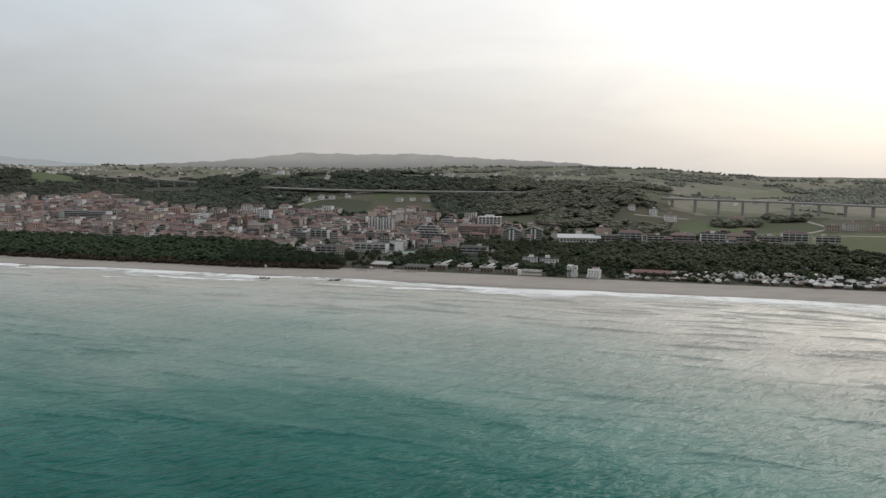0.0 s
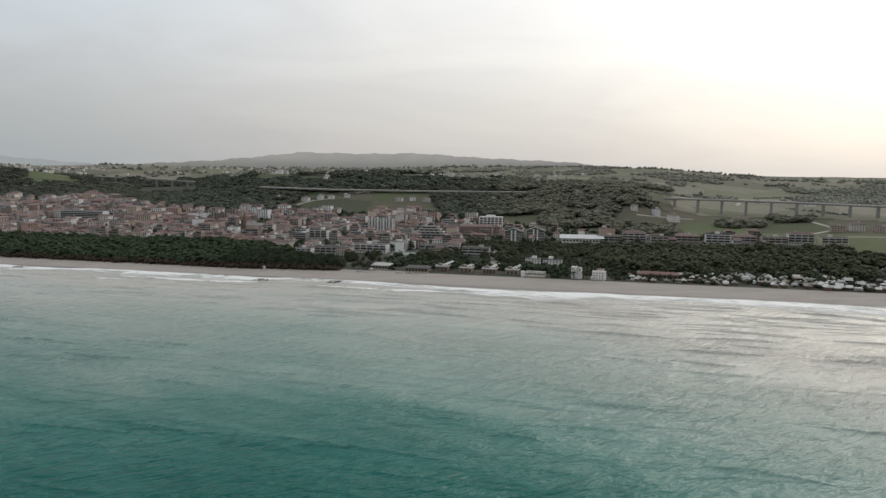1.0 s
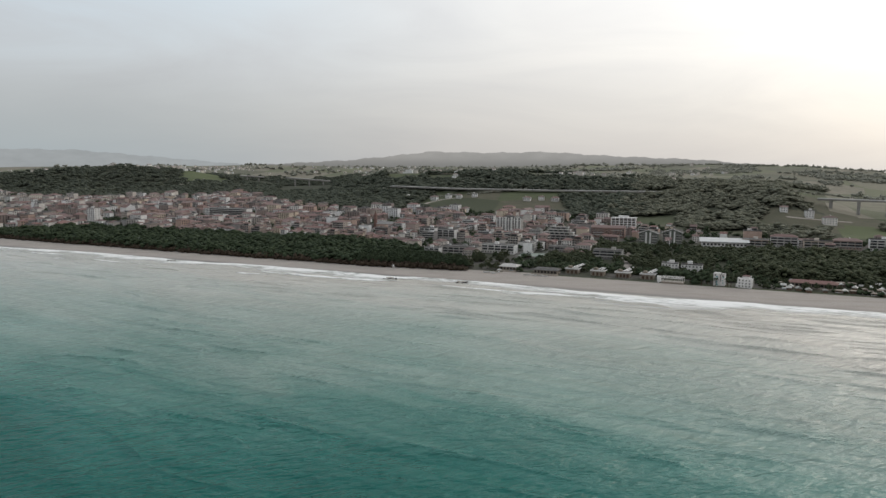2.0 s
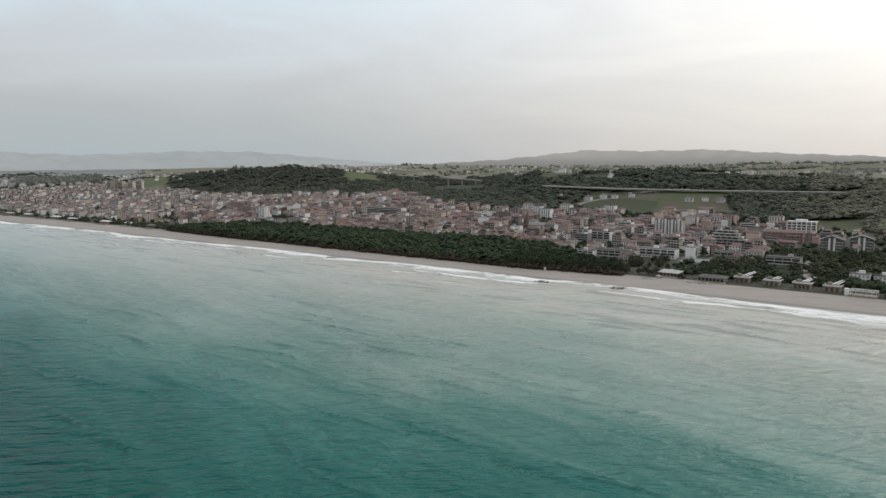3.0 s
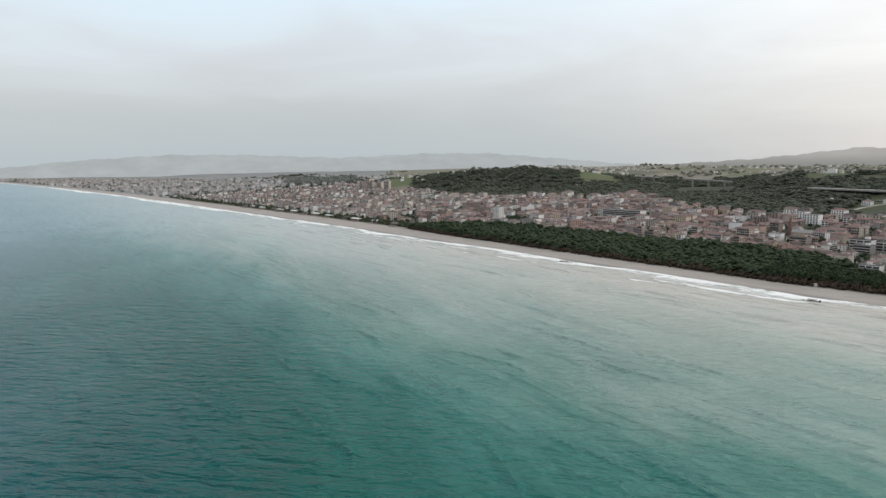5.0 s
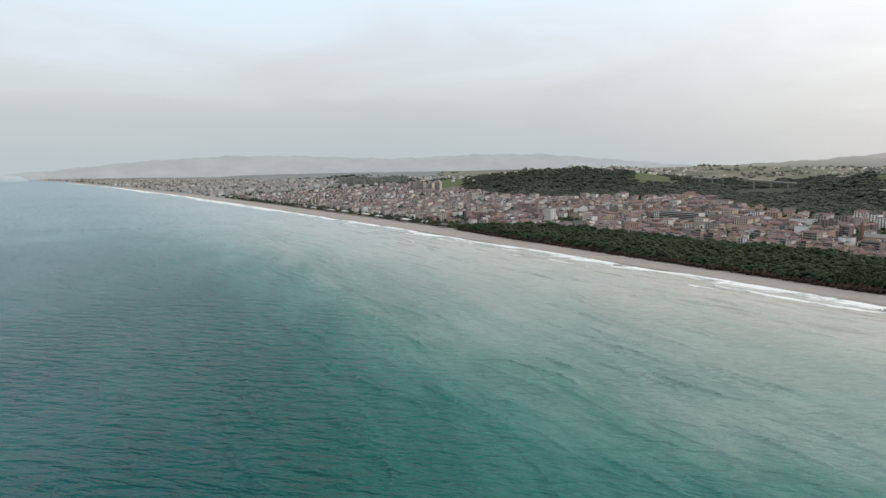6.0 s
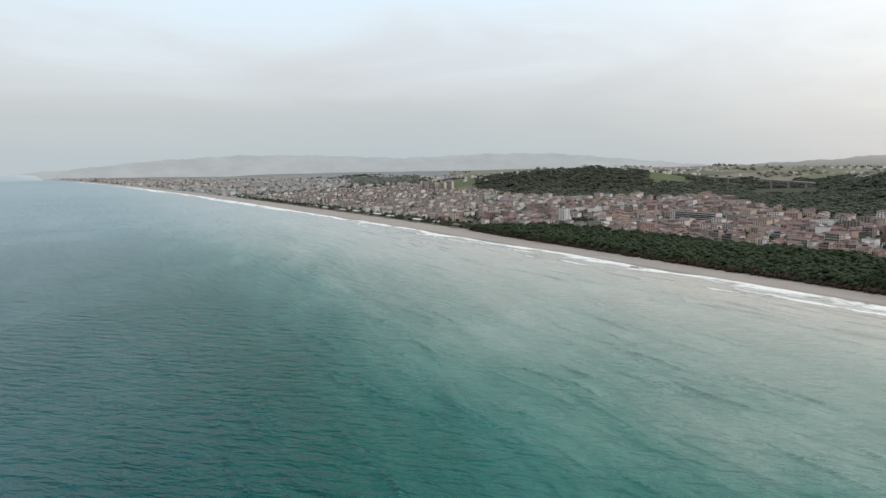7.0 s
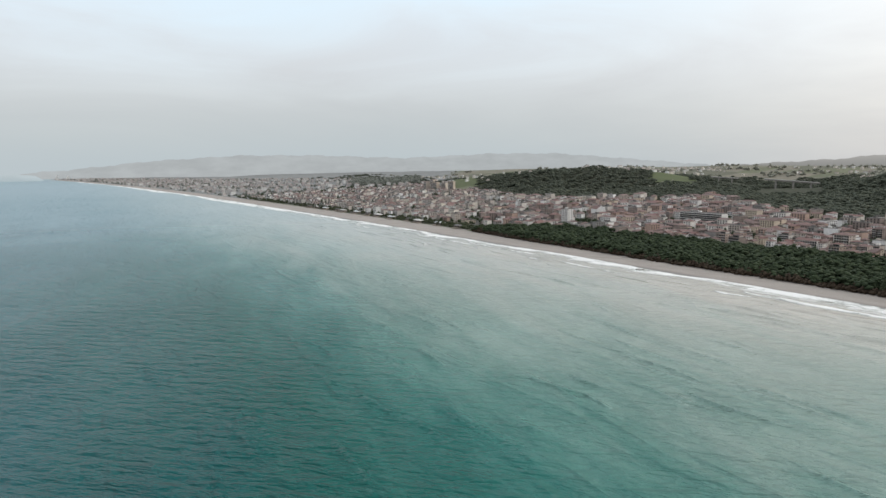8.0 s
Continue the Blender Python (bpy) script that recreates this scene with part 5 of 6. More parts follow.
def build_mural_house(x, y):
    """A white tower house with broad teal shapes painted on its front."""
    ob = thing("mural_house", "white tower house painted with large teal shapes", "house", at=stand(x, y, COAST_TURN - 4, 0.0, 0.88))
    keep(x, y, 11)
    part("wall", Geo().box(-5.0, 0.8, -4.5, 4.5, -2, 11.6).box(2.0, 5.2, -4.5, 4.5, -2, 11.0).box(0.8, 2.0, -4.2, 4.2, -2, 3.2).mesh("wall", M_WHITE), ob)
    rng = random.Random(9)
    for k in range(15):
        z, r = 1.2 + 8.6 * rng.random(), rng.uniform(0.45, 0.95)
        a = rng.uniform(-4.0, -0.2) if k % 3 else rng.uniform(2.9, 4.2)
        r = r if k % 3 else r * 0.7
        n = 9
        pts = [(a + r * rng.uniform(0.7, 1.2) * math.cos(6.283 * q / n), z + r * rng.uniform(0.8, 1.5) * math.sin(6.283 * q / n)) for q in range(n)]
        v = [(p, -4.52, q) for p, q in pts] + [(p, -4.49, q) for p, q in pts]
        part("painted_shape", Geo().solid(v, [tuple(range(n)), *[(q, (q + 1) % n, n + (q + 1) % n, n + q) for q in range(n)]]).mesh("painted_shape", M_TEAL), ob)
    for xx, z in ((-3.4, 9.4), (3.6, 8.9), (-1.2, 6.4)):
        part("window", WIN, ob, at=pose(xx, -4.54, z))
    for xx, w_, z in ((-2.1, 2.9, 11.6), (3.6, 1.6, 11.0)):
        part("roof", Geo().box(xx - w_ - 0.2, xx + w_ + 0.2, -4.7, 4.7, z + 0.01, z + 0.35).mesh("roof", M_SLAB), ob)


def build_church(x, y):
    ob = thing("church", "modern church with a slim brick bell tower and white nave", "church", at=stand(x, y, COAST_TURN))
    keep(x, y, 26)
    part("tower", Geo().box(-2.2, 2.2, -2, 2, -2, 21, taper=0.5).mesh("tower", M_BRICK), ob)
    part("spire", Geo().box(-1.7, 1.7, -1.5, 1.5, 21.01, 26, taper=1.3).mesh("spire", M_BRICK), ob)
    part("nave", Geo().box(5, 29, -6, 10, -2, 8.5).mesh("nave", M_WALL), ob)
    part("roof", Geo().hip(4.4, 29.6, -6.6, 10.6, 8.5, 3.4, 25.2).mesh("roof", M_FLAT), ob)
    part("hall", Geo().solid([(-26, -6, -2), (-3, -6, -2), (-3, 8, -2), (-26, 8, -2), (-26, -6, 3), (-3, -6, 9), (-3, 8, 9), (-26, 8, 3)], [(3, 2, 1, 0), (4, 5, 6, 7), (0, 1, 5, 4), (1, 2, 6, 5), (2, 3, 7, 6), (3, 0, 4, 7)]).mesh("hall", M_FLAT), ob, "low side hall under a slanting grey roof")
    for k in range(5):
        part("window", WIN_TALL, ob, at=pose(7.5 + 4.6 * k, -6.02, 3.0))


def build_gable_church(x, y):
    ob = thing("parish_church", "pale church with a tall gabled front and tile roof", "church", at=stand(x, y, COAST_TURN + 70))
    keep(x, y, 24)
    g = Geo().box(-8, 8, -14, 14, -2, 12)
    g.solid([(-8, -14, 12), (8, -14, 12), (0, -14, 18), (-8, -13.2, 12), (8, -13.2, 12), (0, -13.2, 18)], [(0, 1, 2), (4, 3, 5), (1, 4, 5, 2), (3, 0, 2, 5)])
    part("wall", g.mesh("wall", M_WHITE), ob)
    part("roof", Geo().solid([(-8.5, -13.1, 12), (8.5, -13.1, 12), (0, -13.1, 17.4), (-8.5, 14.5, 12), (8.5, 14.5, 12), (0, 14.5, 17.4)], [(0, 1, 2), (4, 3, 5), (1, 4, 5, 2), (3, 0, 2, 5), (0, 3, 4, 1)]).mesh("roof", M_TILE), ob)
    for k in range(4):
        part("pier", Geo().box(8.01, 9.2, -12 + 7 * k, -10.8 + 7 * k, -2, 10.5).mesh("pier", M_WHITE), ob)
        part("window", WIN_TALL, ob, at=pose(8.02, -8.2 + 6.5 * k, 6, 0, 0, 90))


def build_towers(x, y):
    """A cluster of beige tower blocks on the slope above the town."""
    for k, (dx, dy, h, w_) in enumerate(((-26, 0, 33, 20), (0, 8, 38, 18), (24, -4, 30, 22), (52, 10, 26, 18), (92, 4, 30, 20))):
        p = stand(x + dx, y + dy, COAST_TURN + 8 * k)
        ob = thing("tower_block", "beige tower block of flats rising over the town", "building", "tower blocks", p)
        keep(x + dx, y + dy, 20)
        fl = int(h / 3.1)
        part("wall", Geo().box(-w_ / 2, w_ / 2, -7, 7, -4, h).mesh("wall", M_BEIGE), ob)
        part("roof", Geo().box(-w_ / 2 - 0.3, w_ / 2 + 0.3, -7.3, 7.3, h + 0.01, h + 0.7).box(-3, 3, -2, 3, h + 0.7, h + 3.6).mesh("roof", M_FLAT), ob)
        for q in range(1, fl):
            part("balcony", Geo().box(-w_ / 2 + 1, w_ / 2 - 1, -8.3, -7.02, q * 3.1, q * 3.1 + 1.1).mesh("balcony", M_SLAB), ob)
            part("window_row", Geo().box(-w_ / 2 + 1.4, w_ / 2 - 1.4, -7.06, -6.9, q * 3.1 + 1.2, q * 3.1 + 2.5).mesh("window_row", M_GLASS), ob)


SLAB_FACES = [(3, 2, 1, 0), (4, 5, 6, 7), (0, 1, 5, 4), (1, 2, 6, 5), (2, 3, 7, 6), (3, 0, 4, 7)]


def build_bath_house(x, y, turn, wide, seed):
    """A tan bathing establishment: a box with a white-edged roof deck, and a white ramp falling away behind it."""
    ob = thing("bath_house", "tan boarded bath house with a white-edged flat roof deck", "beach hut", "bath houses", stand(x, y, COAST_TURN + turn))
    keep(x, y, wide * 0.5 + 2)
    rng = random.Random(seed)
    w_ = wide / 2
    part("wall", Geo().box(-w_, w_, -4, 5, -1, 4.4).mesh("wall", M_TAN), ob)
    part("roof", Geo().box(-w_ - 0.9, w_ + 0.9, -5.2, 5.6, 4.41, 4.75).mesh("roof", M_FLAT), ob, "grey roof deck")
    for nm, b in (("front", (-w_ - 1.1, w_ + 1.1, -5.45, -5.21, 4.3, 5.3)), ("side", (-w_ - 1.1, -w_ - 0.91, -5.2, 5.6, 4.4, 5.15)), ("side", (w_ + 0.91, w_ + 1.1, -5.2, 5.6, 4.4, 5.15))):
        part("fascia", Geo().box(*b).mesh("fascia", M_WHITE), ob, "white edge board")
    k = max(3, int(wide / 3))
    for q in range(k):
        xx = -w_ + wide * (q + 0.5) / k
        part("shutter", Geo().box(xx - 0.95, xx + 0.95, -4.09, -3.95, 0.2, 2.7 + 0.5 * rng.random()).mesh("shutter", M_DARKWOOD), ob)
    for q in range(k + 1):
        xx = -w_ - 0.6 + (wide + 1.2) * q / k
        part("post", Geo().box(xx - 0.14, xx + 0.14, -5.1, -4.82, -1, 4.4).mesh("post", M_TIMBER), ob)
    part("roof_store", Geo().box(-w_ + 1, -w_ + 4.2, 0.5, 4, 4.76, 6.6).mesh("roof_store", M_TAN), ob)
    for sx in (-1.5, 1.5):
        v = [(sx - 0.75, 5.7, 4.5), (sx + 0.75, 5.7, 4.5), (sx * 0.8 + 3.4, 34, 4.9), (sx * 0.8 + 2.2, 34, 4.9)]
        part("walkway_roof", Geo().solid(v + [(a, b, c + 0.35) for a, b, c in v], SLAB_FACES).mesh("walkway_roof", M_WHITE), ob, "white covered walkway roof")
        for yy in (12, 22, 32):
            xx = sx + (yy - 5.7) * 0.09
            part("post", Geo().box(xx - 0.12, xx + 0.12, yy - 0.12, yy + 0.12, -1, 4.55).mesh("post", M_TIMBER), ob)


def build_pergola(x, y, turn):
    """An open timber deck under a white frame of posts and beams, with a white stair beside it."""
    ob = thing("beach_pergola", "white open frame pergola over a raised timber beach deck", "pergola", "", stand(x, y, COAST_TURN + turn))
    keep(x, y, 12)
    part("deck", Geo().box(-9, 9, -5, 5, -1, 1.1).mesh("deck", M_TIMBER), ob)
    for q in range(6):
        for yy in (-4.7, 4.5):
            part("post", Geo().box(-8.7 + 3.44 * q, -8.4 + 3.44 * q, yy, yy + 0.3, 1.11, 4.4).mesh("post", M_WHITE), ob)
    for yy in (-4.75, 4.45):
        part("beam", Geo().box(-9, 9, yy, yy + 0.4, 4.41, 5.0).mesh("beam", M_WHITE), ob)
    for q in range(10):
        part("rafter", Geo().box(-8.8 + 1.9 * q, -8.5 + 1.9 * q, -5.2, 5.2, 5.01, 5.25).mesh("rafter", M_WHITE), ob)
    part("railing", Geo().box(-9, 9, -5, -4.85, 1.9, 2.15).box(-9, -8.85, -4.85, 4.4, 1.9, 2.15).mesh("railing", M_WHITE), ob)
    v = [(-13, -4.5, -0.8), (-9.1, -4.5, 1.1), (-9.1, -2.5, 1.1), (-13, -2.5, -0.8)]
    part("stair", Geo().solid(v + [(a, b, c + 0.5) for a, b, c in v], SLAB_FACES).mesh("stair", M_WHITE), ob)
    part("kiosk", Geo().box(-13.5, -10.5, 0, 3, -1, 4.6).box(-13.8, -10.2, -0.3, 3.3, 4.6, 4.9).mesh("kiosk", M_WHITE), ob)


def palm_kind():
    ob = thing("palm", "slim palm tree by the beach houses", "tree", "beach palms", pose(0, 0, -90))
    g = Geo()
    g.tube(0, 0, -0.5, 3.2, 0.28, 0.22, 8).tube(0.05, 0.02, 3.2, 6.6, 0.22, 0.2, 8)
    part("trunk", g.mesh("trunk", M_TRUNK), ob)
    rng = random.Random(77)
    for k in range(15):
        a, up = k * 2.4, rng.uniform(0.1, 1.3)
        ca, sa = math.cos(a), math.sin(a)
        spine = [(0.05, 6.5), (0.9, 6.6 + 0.8 * up), (1.9, 6.5 + 0.8 * up), (2.7, 5.6 + 0.7 * up)]
        v = []
        for (r, z), half in zip(spine, (0.12, 0.42, 0.4, 0.06)):
            v += [(r * ca - half * sa, r * sa + half * ca, z - 0.15), (r * ca, r * sa, z + 0.12), (r * ca + half * sa, r * sa - half * ca, z - 0.15)]
        f = []
        for q in range(3):
            o = 3 * q
            f += [(o, o + 3, o + 4, o + 1), (o + 1, o + 4, o + 5, o + 2), (o, o + 2, o + 5, o + 3)]
        part("frond", Geo().solid(v, f).mesh("frond", M_PINE), ob)
    return ob


PALMS = [palm_kind()]
SPENT += PALMS


def build_court(x, y, turn):
    ob = thing("sports_court", "pale green sports court behind a low wall", "sports court", "", stand(x, y, COAST_TURN + turn))
    keep(x, y, 22)
    part("surface", Geo().box(-13, 13, -22, 22, -1.5, 0.5).mesh("surface", M_COURT), ob)
    for b in ((-13.3, 13.3, -22.3, -22.01), (-13.3, 13.3, 22.01, 22.3)):
        part("wall", Geo().box(*b, -1.5, 1.5).mesh("wall", M_GREYWALL), ob)
    for sx in (-1, 1):
        for k in range(7):
            part("fence_post", Geo().box(sx * 13.2 - 0.1, sx * 13.2 + 0.1, -21 + 7 * k - 0.1, -21 + 7 * k + 0.1, -1, 3.6).mesh("fence_post", M_FRAME), ob)


def build_long_bar(x, y, turn, wide, deep, roof_mat, label):
    ob = thing("beach_restaurant", label, "restaurant", "", stand(x, y, COAST_TURN + turn))
    keep(x, y, wide * 0.55 + 3)
    part("wall", Geo().box(-wide / 2, wide / 2, -deep / 2, deep / 2, -1, 3.6).mesh("wall", M_TIMBER), ob)
    part("roof", Geo().hip(-wide / 2 - 1.4, wide / 2 + 1.4, -deep / 2 - 2.6, deep / 2 + 1, 3.6, 2.0, wide * 0.8).mesh("roof", roof_mat), ob)
    k = int(wide / 3)
    for q in range(k + 1):
        xx = -wide / 2 + wide * q / k
        part("post", Geo().box(xx - 0.13, xx + 0.13, -deep / 2 - 2.3, -deep / 2 - 2.05, -1, 3.6).mesh("post", M_TIMBER), ob)
    for q in range(k):
        xx = -wide / 2 + wide * (q + 0.5) / k
        part("window", Geo().box(xx - 1.1, xx + 1.1, -deep / 2 - 0.06, -deep / 2 + 0.08, 0.8, 2.7).mesh("window", M_GLASS), ob)
    part("terrace", Geo().box(-wide / 2 - 2, wide / 2 + 2, -deep / 2 - 7, -deep / 2 - 0.1, -1, 0.25).mesh("terrace", M_TIMBER), ob)


def cabin_kinds():
    """Caravans, awnings and small bungalows of the camp site."""
    a = thing("bungalow", "small camp bungalow with a pale gabled canvas roof", "cabin", "camp cabins", pose(0, 0, -90))
    part("wall", Geo().box(-2.6, 2.6, -2.2, 2.2, -0.6, 2.4).mesh("wall", M_DARKWOOD), a)
    part("roof", Geo().hip(-3.0, 3.0, -2.8, 2.8, 2.4, 1.8, 6.0).mesh("roof", M_CANVAS), a)
    part("window", Geo().box(-1.9, -0.6, -2.26, -2.15, 0.9, 1.9).mesh("window", M_GLASS), a)
    b = thing("caravan", "white caravan parked with its awning out", "caravan", "camp cabins", pose(0, 0, -90))
    part("body", Geo().box(-2.7, 2.7, -1.1, 1.1, 0.5, 2.7, taper=0.12).mesh("body", M_SHEET), b)
    part("window", Geo().box(-1.8, -0.5, -1.12, -0.9, 1.5, 2.1).mesh("window", M_GLASS), b)
    for x in (-0.7, 0.7):
        part("wheel", Geo().box(x - 0.3, x + 0.3, -1.0, -0.75, -0.1, 0.55, taper=0.05).mesh("wheel", M_TYRE), b)
    part("awning", Geo().solid([(-2.4, -3.8, 2.0), (2.4, -3.8, 2.0), (2.4, -1.12, 2.55), (-2.4, -1.12, 2.55), (-2.4, -3.8, 2.08), (2.4, -3.8, 2.08), (2.4, -1.12, 2.63), (-2.4, -1.12, 2.63)],
                               [(3, 2, 1, 0), (4, 5, 6, 7), (0, 1, 5, 4), (1, 2, 6, 5), (2, 3, 7, 6), (3, 0, 4, 7)]).mesh("awning", M_CANVAS), b)
    for x in (-2.3, 2.3):
        part("pole", Geo().box(x - 0.04, x + 0.04, -3.75, -3.67, -0.1, 2.0).mesh("pole", M_FRAME), b)
    c = thing("cabin", "brown timber beach cabin with a shallow dark roof", "cabin", "camp cabins", pose(0, 0, -90))
    part("wall", Geo().box(-3.2, 3.2, -2.4, 2.4, -0.6, 2.6).mesh("wall", M_DARKWOOD), c)
    part("roof", Geo().hip(-3.7, 3.7, -3.6, 2.9, 2.6, 0.9, 5.0).mesh("roof", M_TIMBER), c)
    part("window", Geo().box(-2.2, -0.8, -2.46, -2.35, 0.9, 2.0).mesh("window", M_GLASS), c)
    part("porch_rail", Geo().box(-3.2, 3.2, -3.4, -3.3, 0.5, 0.95).box(-3.2, -3.1, -3.4, -3.3, -0.5, 2.6).box(3.1, 3.2, -3.4, -3.3, -0.5, 2.6).mesh("porch_rail", M_FRAME), c)
    return [a, b, c]


CABINS = cabin_kinds()
SPENT += CABINS


def build_camp():
    pick = random.Random(31)
    xy, s = coast_points(152, 600, 57, 106, 6.3, 32, 0.3)
    deep, s2 = coast_points(262, 560, 106, 186, 9.0, 33, 0.3)
    deep = deep[s2 < np.interp(deep[:, 0], [262, 320, 385], [112, 150, 186])]
    xy = np.concatenate([xy, deep[::2]])
    for x, y in xy:
        if pick.random() < (0.48 if x > 240 else 0.42) or not free(x, y) or inland(x, y) < beach_width(x) + 3:
            continue
        pale = x > 232
        k = pick.choices((0, 1, 2), (7, 2, 1) if pale else (4, 2, 3))[0]
        take(CABINS, k, stand(x, y, COAST_TURN + pick.choice((90, 90, 90, 0) if k == 0 else (0, 0, 90, 180)) + pick.uniform(-14, 14), 0.0, pick.uniform(0.8, 1.25) if x > 250 else pick.uniform(0.6, 0.95)))


def car_kind(k):
    ob = thing("parked_car", ("white", "grey", "black", "red")[k] + " car parked on the town ground", "car", "parked cars", pose(0, 0, -95))
    part("body", Geo().box(-2.1, 2.1, -0.87, 0.87, 0.3, 0.85, taper=0.05).box(-1.3, 1.5, -0.8, 0.8, 0.851, 1.42, taper=0.28).mesh("body", M_CAR[k]), ob)
    part("windscreen", Geo().box(-1.18, -1.0, -0.62, 0.62, 0.9, 1.36).box(1.2, 1.38, -0.62, 0.62, 0.9, 1.36).mesh("windscreen", M_GLASS), ob)
    for x in (-1.3, 1.3):
        for y in (-0.82, 0.62):
            g = Geo()
            ring = [(math.cos(6.283 * q / 10) * 0.32, math.sin(6.283 * q / 10) * 0.32) for q in range(10)]
            g.solid([(x + a, y, 0.32 + b) for a, b in ring] + [(x + a, y + 0.2, 0.32 + b) for a, b in ring],
                    [tuple(range(10)), tuple(range(19, 9, -1)), *[(q, 10 + q, 10 + (q + 1) % 10, (q + 1) % 10) for q in range(10)]])
            part("wheel", g.mesh("wheel", M_TYRE), ob)
    return ob


CARS = [car_kind(k) for k in range(4)]
SPENT += CARS


def build_cars():
    pick = random.Random(41)
    for k in range(26):
        row = k % 2
        x, y = on_coast(-86 + row * 11 + pick.uniform(-0.5, 0.5), 62 + (k // 2) * 5.2)
        if pick.random() < 0.8:
            take(CARS, pick.choices((0, 1, 2, 3), (6, 3, 2, 1))[0], stand(float(x), float(y), COAST_TURN + (0 if row else 180) + pick.uniform(-4, 4)))
    for k in range(26):
        x, y = on_coast(pick.uniform(-60, 120), pick.choice((122, 128, 192, 198, 256)))
        x, y = float(x), float(y)
        if free(x, y):
            take(CARS, pick.choices((0, 1, 2, 3), (4, 3, 3, 1))[0], stand(x, y, COAST_TURN + pick.choice((0, 180)) + pick.uniform(-3, 3)))


def build_groyne(x, y, seed):
    """A short heap of dark rocks at the water's edge with a plank stage and a leaning pole."""
    rng = np.random.default_rng(seed)
    ob = thing("rock_groyne", "short dark rock groyne with a plank fishing stage", "groyne", "groynes", pose(x, y, 0))
    for k in range(16):
        r = rng.uniform(0.6, 1.2)
        v = ICO_V * rng.uniform(0.75, 1.2, (12, 1)) * np.array([r, r, r * 0.7])
        at = pose(rng.uniform(-6, 6), rng.uniform(-2.2, 2.2), rng.uniform(-0.2, 0.5))
        part("rock", mesh_from("rock", v, ICO_F, [M_ROCK]), ob, at=at)
    part("stage", Geo().box(-3.5, 3.0, -1.4, 1.4, 1.15, 1.4).box(-3, -2.7, -1.2, -0.9, -0.5, 1.15).box(2.4, 2.7, 0.8, 1.1, -0.5, 1.15).mesh("stage", M_TIMBER), ob)
    part("pole", Geo().solid([(2.2, 0, 1.2), (2.4, 0, 1.2), (2.4, 0.2, 1.2), (2.2, 0.2, 1.2), (7.0, 0, 3.4), (7.15, 0, 3.4), (7.15, 0.15, 3.4), (7.0, 0.15, 3.4)],
                             [(3, 2, 1, 0), (4, 5, 6, 7), (0, 1, 5, 4), (1, 2, 6, 5), (2, 3, 7, 6), (3, 0, 4, 7)]).mesh("pole", M_FRAME), ob)


def build_beach_boat(x, y, turn, label, mat):
    """An open wooden boat drawn up on the sand: hull with flared sides, thwarts and a rail."""
    ob = thing("rowing_boat", label, "boat", "beach boats", stand(x, y, turn))
    n = 9
    rows = []
    for q in range(n):
        t = q / (n - 1) * 2 - 1
        half = 1.0 * (1 - abs(t) ** 2.6) + 0.06
        z0 = 0.05 + 0.35 * abs(t) ** 3
        rows.append([(t * 2.9, -half * 0.55, z0), (t * 3.0, -half, z0 + 0.75), (t * 3.0, half, z0 + 0.75), (t * 2.9, half * 0.55, z0)])
    v = [p for r in rows for p in r]
    f = []
    for q in range(n - 1):
        a, b = 4 * q, 4 * q + 4
        f += [(a, b, b + 1, a + 1), (a + 3, a + 2, b + 2, b + 3), (a, a + 3, b + 3, b)]
    f += [(0, 1, 2, 3), (4 * n - 1, 4 * n - 2, 4 * n - 3, 4 * n - 4)]
    part("hull", Geo().solid(v, f).mesh("hull", mat), ob)
    for xx in (-1.2, 0.2, 1.5):
        part("thwart", Geo().box(xx - 0.14, xx + 0.14, -0.72, 0.72, 0.5, 0.56).mesh("thwart", M_TIMBER), ob)
    return ob


def build_lookout(x, y):
    """A white life-guard stand on legs."""
    ob = thing("lifeguard_tower", "small white lifeguard stand on the sand", "tower", at=stand(x, y, COAST_TURN))
    for sx in (-0.8, 0.8):
        for sy in (-0.7, 0.7):
            part("leg", Geo().box(sx - 0.08, sx + 0.08, sy - 0.08, sy + 0.08, -0.4, 2.2).mesh("leg", M_FRAME), ob)
    part("platform", Geo().box(-1.1, 1.1, -1.0, 1.0, 2.2, 2.35).mesh("platform", M_FRAME), ob)
    part("seat", Geo().box(-0.6, 0.6, -0.1, 0.6, 2.35, 2.8).box(-0.6, 0.6, 0.5, 0.6, 2.8, 3.5).mesh("seat", M_WHITE), ob)
    part("roof", Geo().box(-1.2, 1.2, -1.1, 1.1, 4.0, 4.12).box(-1.0, -0.9, -0.9, -0.8, 2.35, 4.0).box(0.9, 1.0, -0.9, -0.8, 2.35, 4.0).box(-1.0, -0.9, 0.8, 0.9, 2.35, 4.0).box(0.9, 1.0, 0.8, 0.9, 2.35, 4.0).mesh("roof", M_WHITE), ob)


